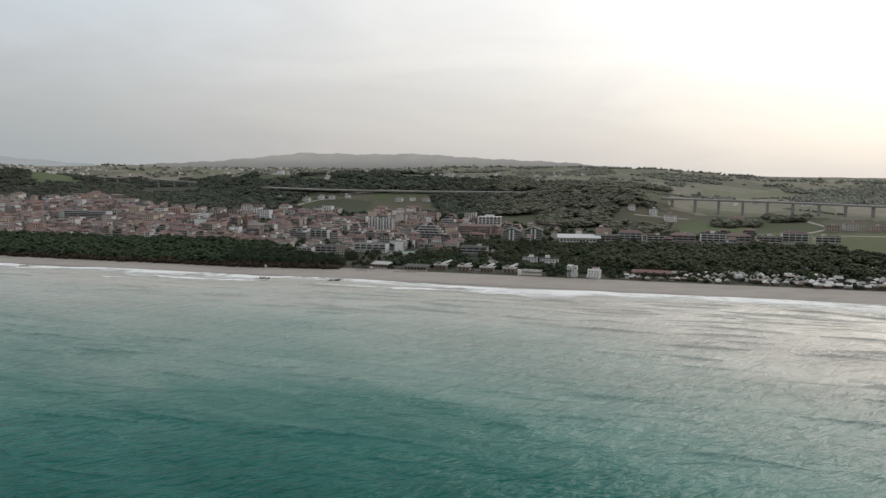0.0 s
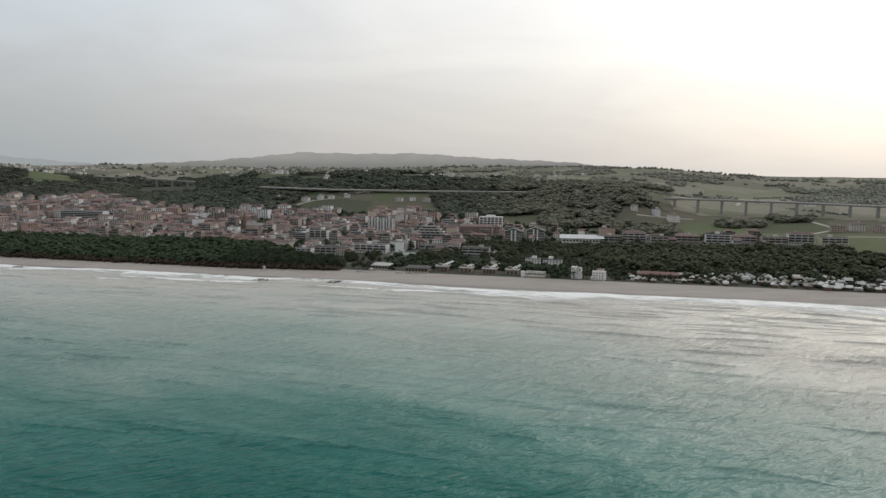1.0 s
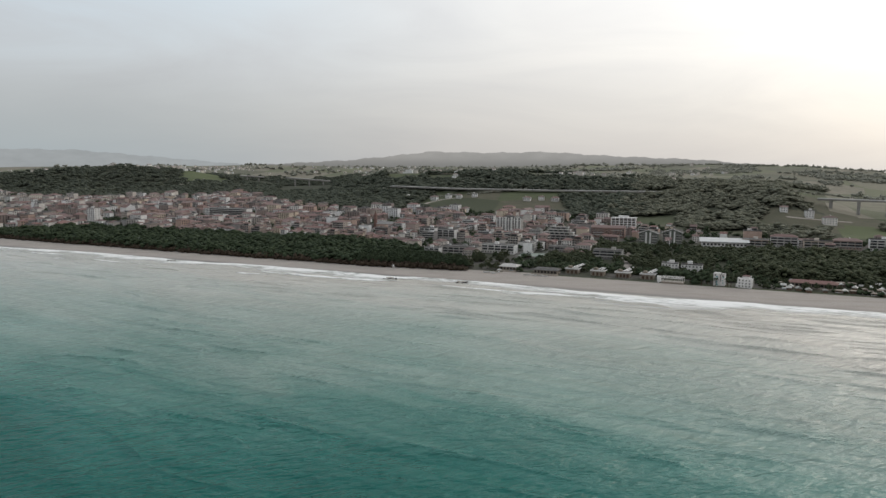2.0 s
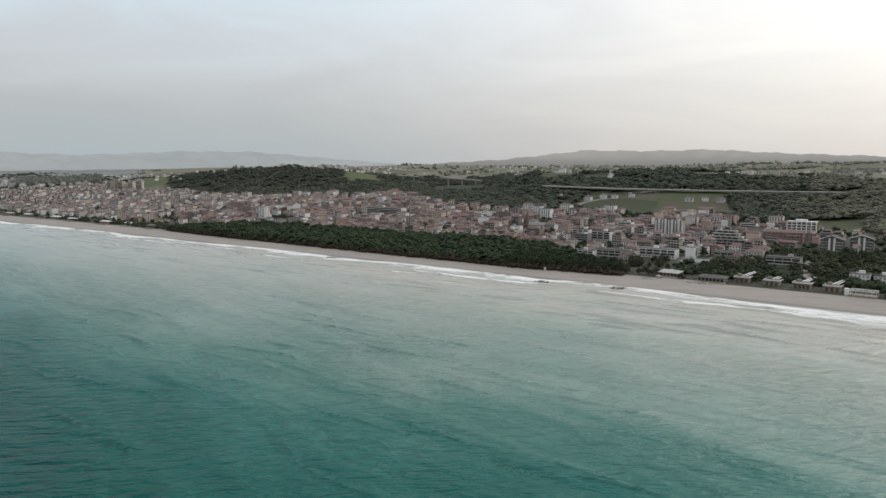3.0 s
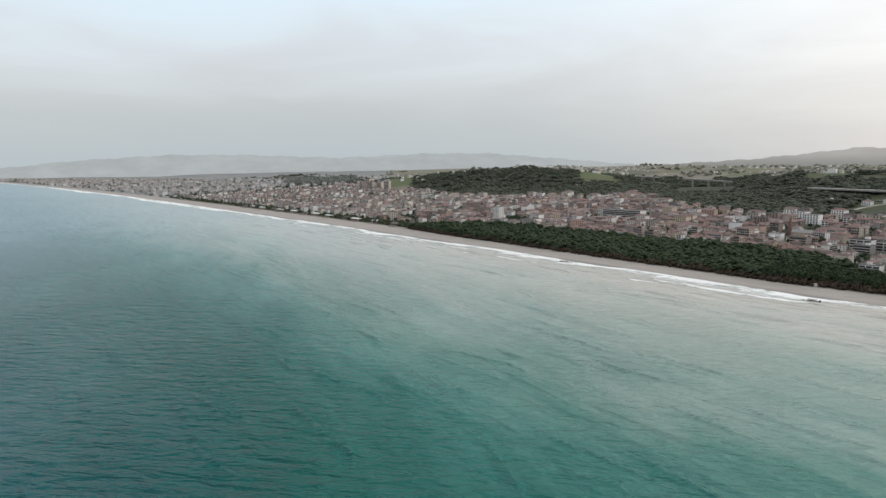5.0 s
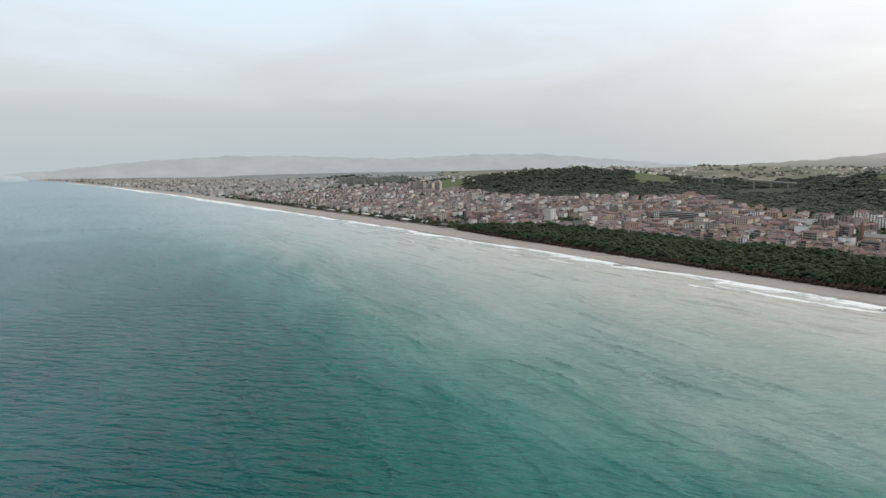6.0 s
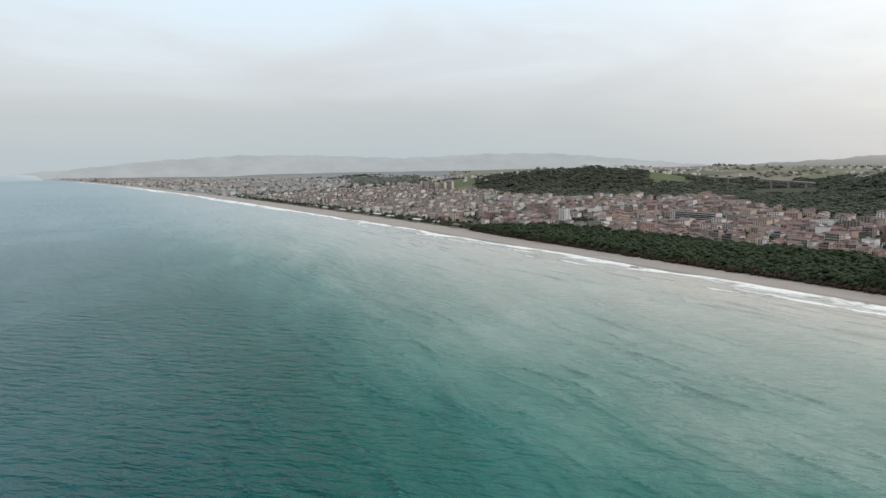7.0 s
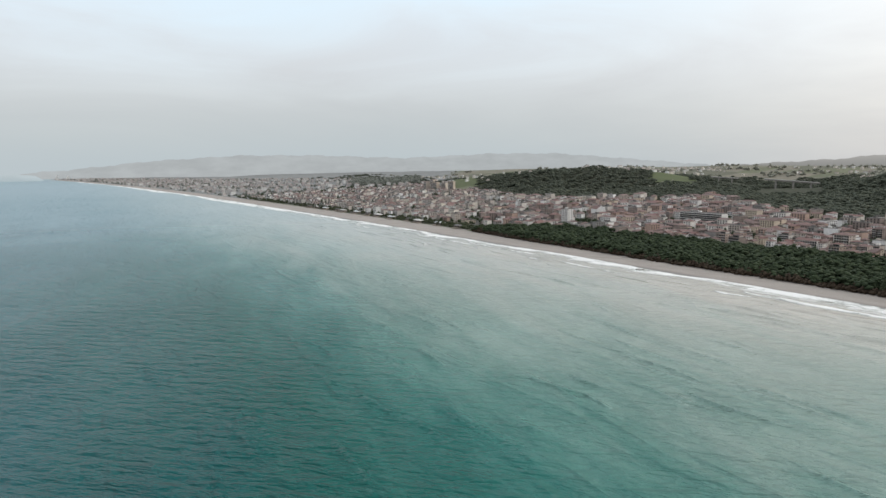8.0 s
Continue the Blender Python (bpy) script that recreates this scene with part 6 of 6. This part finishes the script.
# ---- the motorway on the hillside ----
def build_viaduct(name, pts, depth, span, label, piers=True, wide=11.0):
    """A deck along plan points with heights; piers down to the ground."""
    ob = thing(name, label, "viaduct")
    pts = np.array(pts, float)
    seg = np.concatenate([[0], np.cumsum(np.hypot(*np.diff(pts[:, :2], axis=0).T))])
    n = max(3, int(seg[-1] / 14) + 1)
    t = np.linspace(0, seg[-1], n)
    line = np.stack([np.interp(t, seg, pts[:, k]) for k in range(3)], 1)
    side = np.gradient(line[:, :2], axis=0)
    side = np.stack([-side[:, 1], side[:, 0]], 1) / np.linalg.norm(side, axis=1)[:, None]

    def strip(a, b, lo, hi):
        q = []
        for off, dz in ((a, lo), (b, lo), (b, hi), (a, hi)):
            q.append(np.concatenate([line[:, :2] + side * off, line[:, 2:] + dz], 1))
        v, _ = drawn_in(np.concatenate(q))
        f = []
        for r in range(4):
            i = np.arange(n - 1)
            f.append(np.stack([r * n + i, r * n + i + 1, ((r + 1) % 4) * n + i + 1, ((r + 1) % 4) * n + i], 1))
        f.append(np.array([[0, n, 2 * n, 3 * n], [4 * n - 1, 3 * n - 1, 2 * n - 1, n - 1]]))
        return v, np.concatenate(f)

    part("deck", mesh_from("deck", *strip(-wide / 2, wide / 2, -depth, -0.05), [M_CONCRETE]), ob)
    part("carriageway", mesh_from("carriageway", *strip(-wide / 2 + 0.6, wide / 2 - 0.6, -0.045, 0.05), [M_ASPHALT]), ob)
    for sgn in (-1, 1):
        part("parapet", mesh_from("parapet", *strip(sgn * wide / 2 - 0.25, sgn * wide / 2 + 0.25, -0.04, 1.1), [M_FRAME]), ob)
    if piers:
        for d in np.arange(span * 0.5, seg[-1], span):
            x, y, z = (float(np.interp(d, seg, pts[:, k])) for k in range(3))
            base = float(land(x, y)) - 2
            if z - depth - base < 4:
                continue
            a = math.degrees(math.atan2(pts[-1, 1] - pts[0, 1], pts[-1, 0] - pts[0, 0]))
            p, k = drawn_in([(x, y, base)])
            m = Matrix.LocRotScale(p[0], Euler((0, 0, radians(a))), (k[0],) * 3)
            part("pier", Geo().box(-2.2, 2.2, -4.0, 4.0, 0, z - depth - base - 1.4).box(-2.0, 2.0, -5.2, 5.2, z - depth - base - 1.4, z - depth - base - 0.02).mesh("pier", M_CONCRETE), ob, at=m)
    return ob


# ---- woods and country behind ----
def build_woods():
    rng = np.random.default_rng(61)
    # wooded slopes: shaken points over the hills
    n = 84000
    az = np.radians(rng.uniform(-60, 42, n))
    r = 950 * np.exp(rng.uniform(0, 1.65, n))
    x, y = r * np.sin(az), r * np.cos(az)
    d = np.degrees(az)
    r2, r3 = (np.interp(d, AZ, v) for v in (R2, R3))
    ridge = (d > 3) & (d < 40) & (np.abs(r - r3 + 40) < 55) & (rng.random(n) < 0.45 + 0.5 * ripple(x, y, 120, 8.0))
    near_hill = r < r2 + 90
    keep_ = (wooded(x, y) | ridge) & (rng.random(n) < np.clip((r / 1700.0) ** 2, 0.3, 1.0) * np.where(r > 2000, np.where(near_hill, 0.62, np.where(d > 5, 0.75, 0.34)), 1.0))
    x, y, r, d = x[keep_], y[keep_], r[keep_], d[keep_]
    close = dark_wood(x, y)
    xy = np.stack([x, y], 1)
    sizes = rng.uniform(6.5, 12.0, close.sum()) * (1 + 0.25 * ripple(x[close], y[close], 60, 4.0))
    # trees towards the sun take the glare-lightened leaf colour
    glare_side = d[close] + rng.normal(0, 1.0, close.sum()) > 4.5
    joined_wood("hillside_wood", xy[close][~glare_side], sizes[~glare_side], M_HILLWOOD, "dark green broadleaf wood on the hillsides behind the town", 62, 0.8, TREE_MID, 1.75)
    joined_wood("young_wood", xy[close][glare_side], sizes[glare_side], M_GLAREWOOD, "lighter green wood on the hill beside the viaduct, paled for glare", 73, 0.8, TREE_MID, 1.75)
    joined_wood("distant_wood", xy[~close], rng.uniform(12, 20, (~close).sum()) * np.where(d[~close] > 5, 0.62, 1.0), M_HAZEWOOD, "woods and hedgerows on the far hills, paled for haze", 63, 0.5)
    # the wood on the plain far along the coast
    az, r = np.radians(rng.uniform(-54.0, -48.6, 900)), rng.uniform(3000, 3700, 900)
    joined_wood("plain_wood", np.stack([r * np.sin(az), r * np.cos(az)], 1), rng.uniform(14, 24, 900), M_HAZETREE, "wood on the plain along the far coast, paled for haze", 72, 0.5)
    # hedgerows and lines of trees between the fields
    lines = []
    for k in range(44):
        a = radians(rng.uniform(14, 40) if k < 8 else rng.uniform(-36, 12))
        q = rng.uniform(1150, 2500) if k < 8 else rng.uniform(1400, 3600)
        turn, length = rng.choice([0.2, 1.7]) + rng.normal(0, 0.25), rng.uniform(60, 260)
        t = np.arange(0, length, 5.5)
        hx, hy = q * math.sin(a) + t * math.cos(turn) + rng.normal(0, 1.5, len(t)), q * math.cos(a) + t * math.sin(turn) + 6 * np.sin(t / 37 + k)
        lines.append(np.stack([hx, hy], 1)[rng.random(len(t)) < 0.8])
    lines = np.concatenate(lines)
    hd, hr = np.degrees(np.arctan2(lines[:, 0], lines[:, 1])), np.hypot(lines[:, 0], lines[:, 1])
    lines = lines[(hr > np.interp(hd, AZ, R1) + 15) & np.array([free(a, b) for a, b in lines])]
    joined_wood("hedgerows", lines, rng.uniform(3.5, 7.5, len(lines)), M_HAZEWOOD, "hedgerows and lines of trees between the fields, paled for haze", 70, 0.3)
    # garden trees between the houses
    xy, s = coast_points(-2600, 740, 112, 1500, 13.0, 64, 0.5)
    ok = in_town(xy[:, 0], xy[:, 1]) & (rng.random(len(xy)) < np.where(np.hypot(xy[:, 0], xy[:, 1]) < 1000, 0.42, 0.5) + 0.45 * in_garden(xy[:, 0], xy[:, 1]))
    ok &= np.array([free(a, b) for a, b in xy])
    joined_wood("garden_trees", xy[ok], rng.uniform(4.5, 9, ok.sum()), M_PINE, "dark green garden trees between the houses", 65, 0.2)
    xy, s = coast_points(-8500, -1500, 70, 2600, 46.0, 66, 0.5)
    ok = in_town(xy[:, 0], xy[:, 1]) & (rng.random(len(xy)) < np.where(ripple(xy[:, 0], xy[:, 1], 330, 2.2) > 0.22, 0.75, 0.2))
    joined_wood("far_garden_trees", xy[ok], rng.uniform(8, 16, ok.sum()), M_HAZETREE, "trees in the far part of the town, greyed for haze", 67, 0.2)
    xy, s = coast_points(-70, 640, 62, 128, 5.5, 75, 0.5)
    ok = (rng.random(len(xy)) < np.where(xy[:, 0] > 250, 0.36, np.where(xy[:, 0] > 130, 0.40, 0.60))) & np.array([free(a, b) for a, b in xy]) & ~((xy[:, 0] > -50) & (xy[:, 0] < 100) & (s < 84)) & ~((xy[:, 0] < -72))
    joined_wood("hedges", xy[ok], rng.uniform(3.0, 6.0, ok.sum()) * np.where(xy[ok, 0] < 130, 1.5, 1.0), M_PINE, "dark hedges and bushes between cabins and beach bars", 76, 0.2)
    xy, s = coast_points(-60, 205, 86, 262, 7.0, 93, 0.5)
    ok = (ripple(xy[:, 0], xy[:, 1], 34, 6.0) > -0.15) & (np.abs(s - 125) > 5) & (np.abs(s - 195) > 5) & np.array([free(a, b) for a, b in xy])
    joined_wood("grove", xy[ok], rng.uniform(5.5, 9.5, ok.sum()) * np.where(s[ok] < 125, 0.62, 1.0), M_WOOD, "dark green trees crowding round the houses behind the beach", 94, 0.3, TREE_FINE, 1.5)
    # trees behind the camp site and round the bath houses
    xy, s = coast_points(120, 760, 100, 268, 7.2, 68, 0.45)
    ok = (in_park(xy[:, 0], s) | ((xy[:, 0] > 150) & (s > 104) & (s < 262))) & ~in_meadow(xy[:, 0], s) & ((s > np.where(xy[:, 0] > 400, 185, np.where(xy[:, 0] > 330, 148, 128))) | (rng.random(len(xy)) < np.where(xy[:, 0] > 330, 0.4, 0.55)))
    ok &= np.array([free(a, b) for a, b in xy]) & (rng.random(len(xy)) < 0.93)
    joined_wood("camp_wood", xy[ok], rng.uniform(7.5, 11.5, ok.sum()), M_WOOD, "thick green pines and poplars behind the camp site", 69, 0.3, TREE_FINE, 1.55)


def build_single_trees():
    pick = random.Random(71)
    spots = []
    for k in range(1500):
        x, s = pick.uniform(-140, 205), pick.uniform(64, 290)
        a, b = (float(q) for q in on_coast(x, s))
        busy = not free(a, b) or (-98 < x < -72 and s < 128)
        if busy or any((a - p) ** 2 + (b - q) ** 2 < 17 for p, q in spots):
            continue
        lane = abs(s - 125) < 5 or abs(s - 195) < 5
        if lane or (s < 80 and pick.random() < 0.3) or (-40 < x < 85 and s < 84):
            continue
        spots.append((a, b))
    for k in range(40):
        x, s = (pick.uniform(-130, -88), pick.uniform(62, 118)) if k < 30 else (pick.uniform(98, 150), pick.uniform(60, 72))
        a, b = (float(q) for q in on_coast(x, s))
        if free(a, b):
            take(LEAFY, k, stand(a, b, pick.uniform(0, 360), 0.1, pick.uniform(0.6, 1.15) if k < 30 else pick.uniform(0.3, 0.5)))
    for k, (a, b) in enumerate(spots[:105]):
        take(LEAFY, k, stand(a, b, pick.uniform(0, 360), 0.1, pick.uniform(0.75, 1.25)))
    for k in range(40):
        x, s = pick.uniform(160, 330), pick.uniform(66, 106)
        a, b = (float(q) for q in on_coast(x, s))
        take(LEAFY, k, stand(a, b, pick.uniform(0, 360), 0.1, pick.uniform(0.45, 0.8)), "small dark tree between the camp cabins")


build_white_block(70, 1015)
build_stepped_block(-18, 892)
build_gabled_block(90, 890, 0)
build_gabled_block(119, 900, 3)
build_striped_block(-86, 978)
build_shed(172, 870)
build_seaside_villa(140, 630)
build_mural_house(121, 637)
build_church(-280, 985)
build_gable_church(-790, 1150)
build_towers(-1790, 1640)
put_house(45, 945, 3, "brick_block", "long red brick block with a tiled gable roof", 42, 13, 4, "gable", M_BRICK, 101)
put_house(42, 985, -2, "apartment_block", "white apartment block with roof terrace", 30, 12, 3, "flat", M_WHITE, 102, balconies="long")
put_house(-47, 908, 0, "apartment_block", "pale grey apartment block with balconies", 15, 12, 4, "flat", M_GREYWALL, 103)
put_house(-188, 918, 0, "apartment_block", "white flats with long white balconies", 22, 12, 4, "flat", M_WHITE, 104, balconies="long")
put_house(-160, 903, 0, "apartment_block", "white flats with long white balconies", 24, 12, 4, "flat", M_WHITE, 105, balconies="long")
put_house(-122, 778, 2, "school", "long low grey school with ribbon windows", 40, 16, 3, "flat", M_GREYWALL, 106, balconies="long")
put_house(-82, 798, 0, "hotel", "white hotel with pergola terraces", 38, 14, 3, "flat", M_WHITE, 107, balconies="long")
put_house(-755, 1012, 10, "hotel", "tall narrow white hotel tower", 14, 13, 8, "flat", M_WHITE, 108, windows="band", balconies=False)
put_house(-585, 1140, 0, "long_block", "long white block with ribbon balconies", 82, 14, 5, "flat", M_WHITE, 109, windows="band", balconies="long")
put_house(-690, 1215, 0, "house", "tall white gabled house front above the roofs", 14, 12, 6, "gable", M_WHITE, 110, windows="band")
put_house(335, 1100, 12, "hill_house", "white cube house on the hill", 11, 9, 3, "flat", M_WHITE, 111, balconies=False)
put_house(303, 1109, 10, "hill_house", "small white farmhouse on the hill", 10, 8, 2, "gable", M_WHITE, 112, balconies=False)
put_house(-331, 1423, 0, "villa", "pale villa with a flat roof below the motorway", 24, 10, 2, "flat", M_WHITE, 113, balconies="long")
put_house(-276, 1406, 0, "villa", "cream villa with a tile roof below the motorway", 14, 11, 2, "hip", M_WALL, 114)
put_house(-87, 1382, 0, "villa", "white villa on the meadow slope", 14, 9, 2, "hip", M_WHITE, 115)
put_house(-33, 1385, 0, "villa", "white villa with a tile roof on the slope", 14, 10, 2, "hip", M_WHITE, 116)
for k, (x, y) in enumerate(((-250, 1425), (-227, 1419), (-196, 1428), (-60, 1392))):
    put_house(x, y, 12 * k - 10, "villa", "small white house on the meadow below the motorway", 11, 9, 2, "hip" if k % 2 else "flat", M_WHITE, 160 + k, balconies=False, group="meadow houses")
put_house(110, 706, 0, "guest_house", "low white guest house behind the beach", 19, 9, 2, "flat", M_WHITE, 117, balconies=False)
put_house(91, 712, 0, "guest_house", "low white guest house behind the beach", 15, 9, 2, "flat", M_WHITE, 118, balconies=False)
put_house(36, 772, 0, "apartment_block", "grey flats with roof terraces near the beach", 30, 13, 3, "flat", M_GREYWALL, 119, balconies="long")
put_house(-10, 812, 0, "hotel", "low pale hotel wing with terraces", 34, 12, 2, "flat", M_GREYWALL, 120, balconies="long")
for k, (x, y) in enumerate(((528, 935), (556, 940), (584, 930), (612, 936))):
    put_house(x, y, 4 * k, "house", "pale house beyond the meadow", 17, 11, 2 + k % 2, "hip" if k % 2 else "flat", M_PINKWALL, 150 + k, windows="band", balconies=False)
for k in range(9):
    put_house(206 + 31 * k, 869 - 7.0 * k + 8 * (k % 2), 3 * (k % 3) - 3, "apartment_block", ("flat-roofed " if k % 2 == 0 else "tile-roofed ") + ("pinkish", "pale", "beige")[k % 3] + " flats with balconies behind the park", 28, 12, 3 + (k % 3 == 1), "hip" if k % 2 else "flat", (M_PINKWALL, M_WHITE, M_BEIGE)[k % 3], 130 + k, balconies="long", group="park flats")
build_long_bar(-61, 692, 0, 16, 14, M_SLAB, "pale-roofed beach restaurant with a timber terrace")
build_long_bar(-25, 676, 0, 22, 12, M_FLAT, "grey-roofed beach restaurant with a timber terrace")
build_pergola(84, 642, -3)
build_court(-45, 785, 6)
for k, (x, y) in enumerate(((111, 633), (114, 630), (117, 631), (126, 629), (129, 631), (106, 634), (98, 640), (75, 662))):
    take(PALMS, 0, stand(x, y, 71 * k, 0.0, 0.8 + 0.07 * (k % 4)))
build_long_bar(196, 640, -3, 34, 10, M_TILE, "long low beach bar with a red roof")
build_bath_house(-1, 679, 0, 11, 1)
build_bath_house(22, 671, -2, 11, 2)
build_bath_house(44, 665, -3, 12, 3)
build_bath_house(65, 659, -3, 11, 4)
for x, y in ((-1, 679), (22, 671), (44, 665), (65, 659)):
    for k in range(5):
        keep(x + 2.2 * k + 2.5, y + 8 * k + 8, 2.8)
for k in range(12):
    keep(49 + k, 700 + 10 * k, 6)
for k, (x, y) in enumerate(((-98, 620), (-165, 629), (-425, 698))):
    build_groyne(x, y, k)
for k, (x, s) in enumerate(((-94, 47), (-90, 50), (-86, 46), (-83, 51), (-56, 48), (-52, 50), (-47, 47), (-43, 49), (-38, 47))):
    a, b = (float(q) for q in on_coast(x, s))
    build_beach_boat(a, b, (17 * k) % 60 - 30 + (60 if k % 3 == 0 else 0), ("white rowing boat drawn up on the sand", "grey rowing boat drawn up on the sand", "white rowing boat lying on the sand")[k % 3], (M_SHEET, M_SLAB, M_WHITE)[k % 3])
a, b = (float(q) for q in on_coast(-182, 30))
build_lookout(a, b)
keep(-80, 712, 18)

build_viaduct("motorway_embankment", [(-403, 1548, 60), (-244, 1490, 57.3), (-47, 1479, 55.5), (213, 1485, 54.5)], 2.6, 40, "motorway on a long pale retaining wall across the hillside", False)
build_viaduct("motorway_viaduct", [(-724, 2045, 61), (-786, 2022, 66), (-848, 1997, 71)], 3.6, 42, "concrete motorway viaduct with stout piers over a wooded valley")
build_viaduct("motorway_viaduct", [(-1125, 2455, 66), (-1205, 2416, 71)], 3.6, 42, "concrete motorway viaduct half hidden by trees")
build_viaduct("motorway_viaduct", [(385, 1222, 54), (460, 1190, 53), (560, 1150, 51.5), (660, 1105, 49), (830, 1010, 46)], 2.4, 38, "long concrete motorway viaduct on tall piers over fields")

put_house(352, 1068, 8, "farmhouse", "beige stone farmhouse below the viaduct", 17, 11, 3, "hip", M_WALL, 141, balconies=False)
put_house(455, 1070, 4, "farmhouse", "long low farm building beside a wall", 22, 9, 2, "gable", M_WALL, 142, balconies=False)
put_house(640, 1420, 4, "farmhouse", "pale farmhouse on the hill slope", 15, 10, 2, "hip", M_WHITE, 143, balconies=False)
put_house(700, 1330, 4, "farmhouse", "pale farmhouse among fields", 17, 10, 2, "hip", M_WALL, 144, balconies=False)


def build_track(pts, wide, label):
    """A pale dirt track or lane over the fields, following the ground."""
    pts = np.array(pts, float)
    seg = np.concatenate([[0], np.cumsum(np.hypot(*np.diff(pts, axis=0).T))])
    t = np.arange(0, seg[-1], 6.0)
    c = np.stack([np.interp(t, seg, pts[:, k]) for k in range(2)], 1)
    c[:, 0] += 3 * np.sin(t / 40)
    d = np.gradient(c, axis=0)
    d = np.stack([-d[:, 1], d[:, 0]], 1) / np.linalg.norm(d, axis=1)[:, None]
    rows = []
    for o, lift in ((-0.5, -0.6), (-0.42, 0.35), (0.42, 0.35), (0.5, -0.6)):
        q = c + d * wide * o
        rows.append(np.stack([q[:, 0], q[:, 1], land(q[:, 0], q[:, 1]) + lift], 1))
    v, _ = drawn_in(np.concatenate(rows))
    n = len(t)
    i, j = np.meshgrid(np.arange(3), np.arange(n - 1), indexing="ij")
    f = np.stack([i * n + j, i * n + j + 1, (i + 1) * n + j + 1, (i + 1) * n + j], 2).reshape(-1, 4)[:, ::-1]
    setting("road", mesh_from("road", v, f, [M_SAND], smooth=True), label, "road")


build_track([(560, 1330), (600, 1420), (560, 1560), (610, 1700)], 8, "pale dirt track climbing the hill")
build_track([(470, 905), (540, 960), (560, 1060)], 7, "pale lane between fields")
build_track([(300, 1085), (345, 1092), (395, 1098)], 5, "pale track below the farmhouse")
build_track([(-286, 1350), (-279, 1375), (-263, 1408), (-232, 1422)], 7, "curving pale drive up the meadow")
build_track([(-60, 1640), (-20, 1720), (-70, 1850), (10, 2000)], 10, "pale lane climbing the far slope")
build_track([(48, 695), (53, 760), (58, 822)], 9, "pale lane running inland from the beach")
build_track([(470, 880), (520, 868), (600, 835), (700, 800)], 6, "pale lane across the meadow")

rest = build_town()
far_houses(rest, "old_town", "close-packed plastered houses with red tile roofs", 81, 0.18, 0.8)
xy, s = coast_points(-2300, -1050, 104, 1500, 20.0, 82, 0.3)
ok = in_town(xy[:, 0], xy[:, 1]) & (np.random.default_rng(83).random(len(xy)) < 0.82) & np.array([free(a, b) for a, b in xy]) & ~in_garden(xy[:, 0], xy[:, 1])
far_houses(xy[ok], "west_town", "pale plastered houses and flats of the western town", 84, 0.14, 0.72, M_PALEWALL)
xy, s = coast_points(-8800, -2300, 75, 3200, 44.0, 85, 0.45)
ok = in_town(xy[:, 0], xy[:, 1]) & (np.random.default_rng(86).random(len(xy)) < 0.62)
far_houses(xy[ok], "far_town", "distant buildings along the far coast, paled for haze", 87, 0.12, 0.5, M_HAZEWALL, M_HAZETILE, glazed=False)
for k, (x, s, h) in enumerate(((-9050, 60, 48), (-8900, 150, 34), (-8700, 120, 30))):
    a, b = (float(q) for q in on_coast(x, s))
    ob = thing("cape_tower", "tall tower at the far end of the coast, paled for haze", "tower", "cape towers", stand(a, b, COAST_TURN))
    # white shaft colour stands for the haze over the cape
    part("shaft", Geo().box(-12, 12, -12, 12, -5, h).box(-7, 7, -7, 7, h, h + 8).mesh("shaft", M_SHEET), ob)
    for q in range(int(h / 8)):
        part("window_row", Geo().box(-10, 10, -12.3, -12, 4 + 8 * q, 6 + 8 * q).mesh("window_row", M_GLASS), ob)
rng = np.random.default_rng(88)
hill = []
while len(hill) < 520:
    a, r = rng.choice([rng.uniform(-36, -12), rng.uniform(-50, 12)]), rng.uniform(2500, 4200)
    x, y = r * math.sin(radians(a)), r * math.cos(radians(a))
    if -29 < a < -17 and r < 3400:
        continue
    if ripple(x, y, 420, 7.0) + 0.4 * rng.standard_normal() > (0.35 if a > -12 else 0.1):
        hill.append((x, y))
for k in range(16):
    a, r = radians(-16.4 + rng.uniform(-1.1, 1.1)), rng.uniform(2350, 2600)
    hill.append((r * math.sin(a), r * math.cos(a)))
while len(hill) < 610:
    a = rng.uniform(-14, 8)
    r = rng.uniform(float(road_line(a)) + 130, 2600)
    x, y = r * math.sin(radians(a)), r * math.cos(radians(a))
    if not wooded(np.array([x]), np.array([y]))[0] and ripple(x, y, 150, 9.0) > -0.1:
        hill.append((x, y))
far_houses(np.array(hill), "hill_villages", "scattered pale houses of hill villages", 89, 0.04, 0.5, M_PALEWALL, M_HAZETILE, 0.85, False)
build_camp()
rng = np.random.default_rng(90)
xy, s = coast_points(-2400, -845, 62, 100, 8.0, 91, 0.5)
f = s - beach_width(xy[:, 0])
ok = (f > 2) & (f < 34) & (rng.random(len(xy)) < np.where(xy[:, 0] > -1250, 0.85, 0.5) + 0.3 * np.sin(xy[:, 0] / 90))
joined_wood("promenade_trees", xy[ok], rng.uniform(4, 8.5, ok.sum()), M_WOOD, "tamarisks and palms along the western promenade", 92, 0.2)
for k in range(13):
    a, b = (float(q) for q in on_coast(-905 - 62 * k - 9 * (k % 3), 70 + 4 * (k % 2)))
    if free(a, b):
        build_long_bar(a, b, 2, 15 + 4 * (k % 3), 8, (M_FLAT, M_SHEET, M_CANVAS)[k % 3], "low beach bar with a timber terrace on the western beach")
build_pinewood()
build_single_trees()
build_woods()
build_cars()

# prototypes that found no use
for ob in SPENT:
    for o in (*ob.children_recursive, ob):
        bpy.data.objects.remove(o)
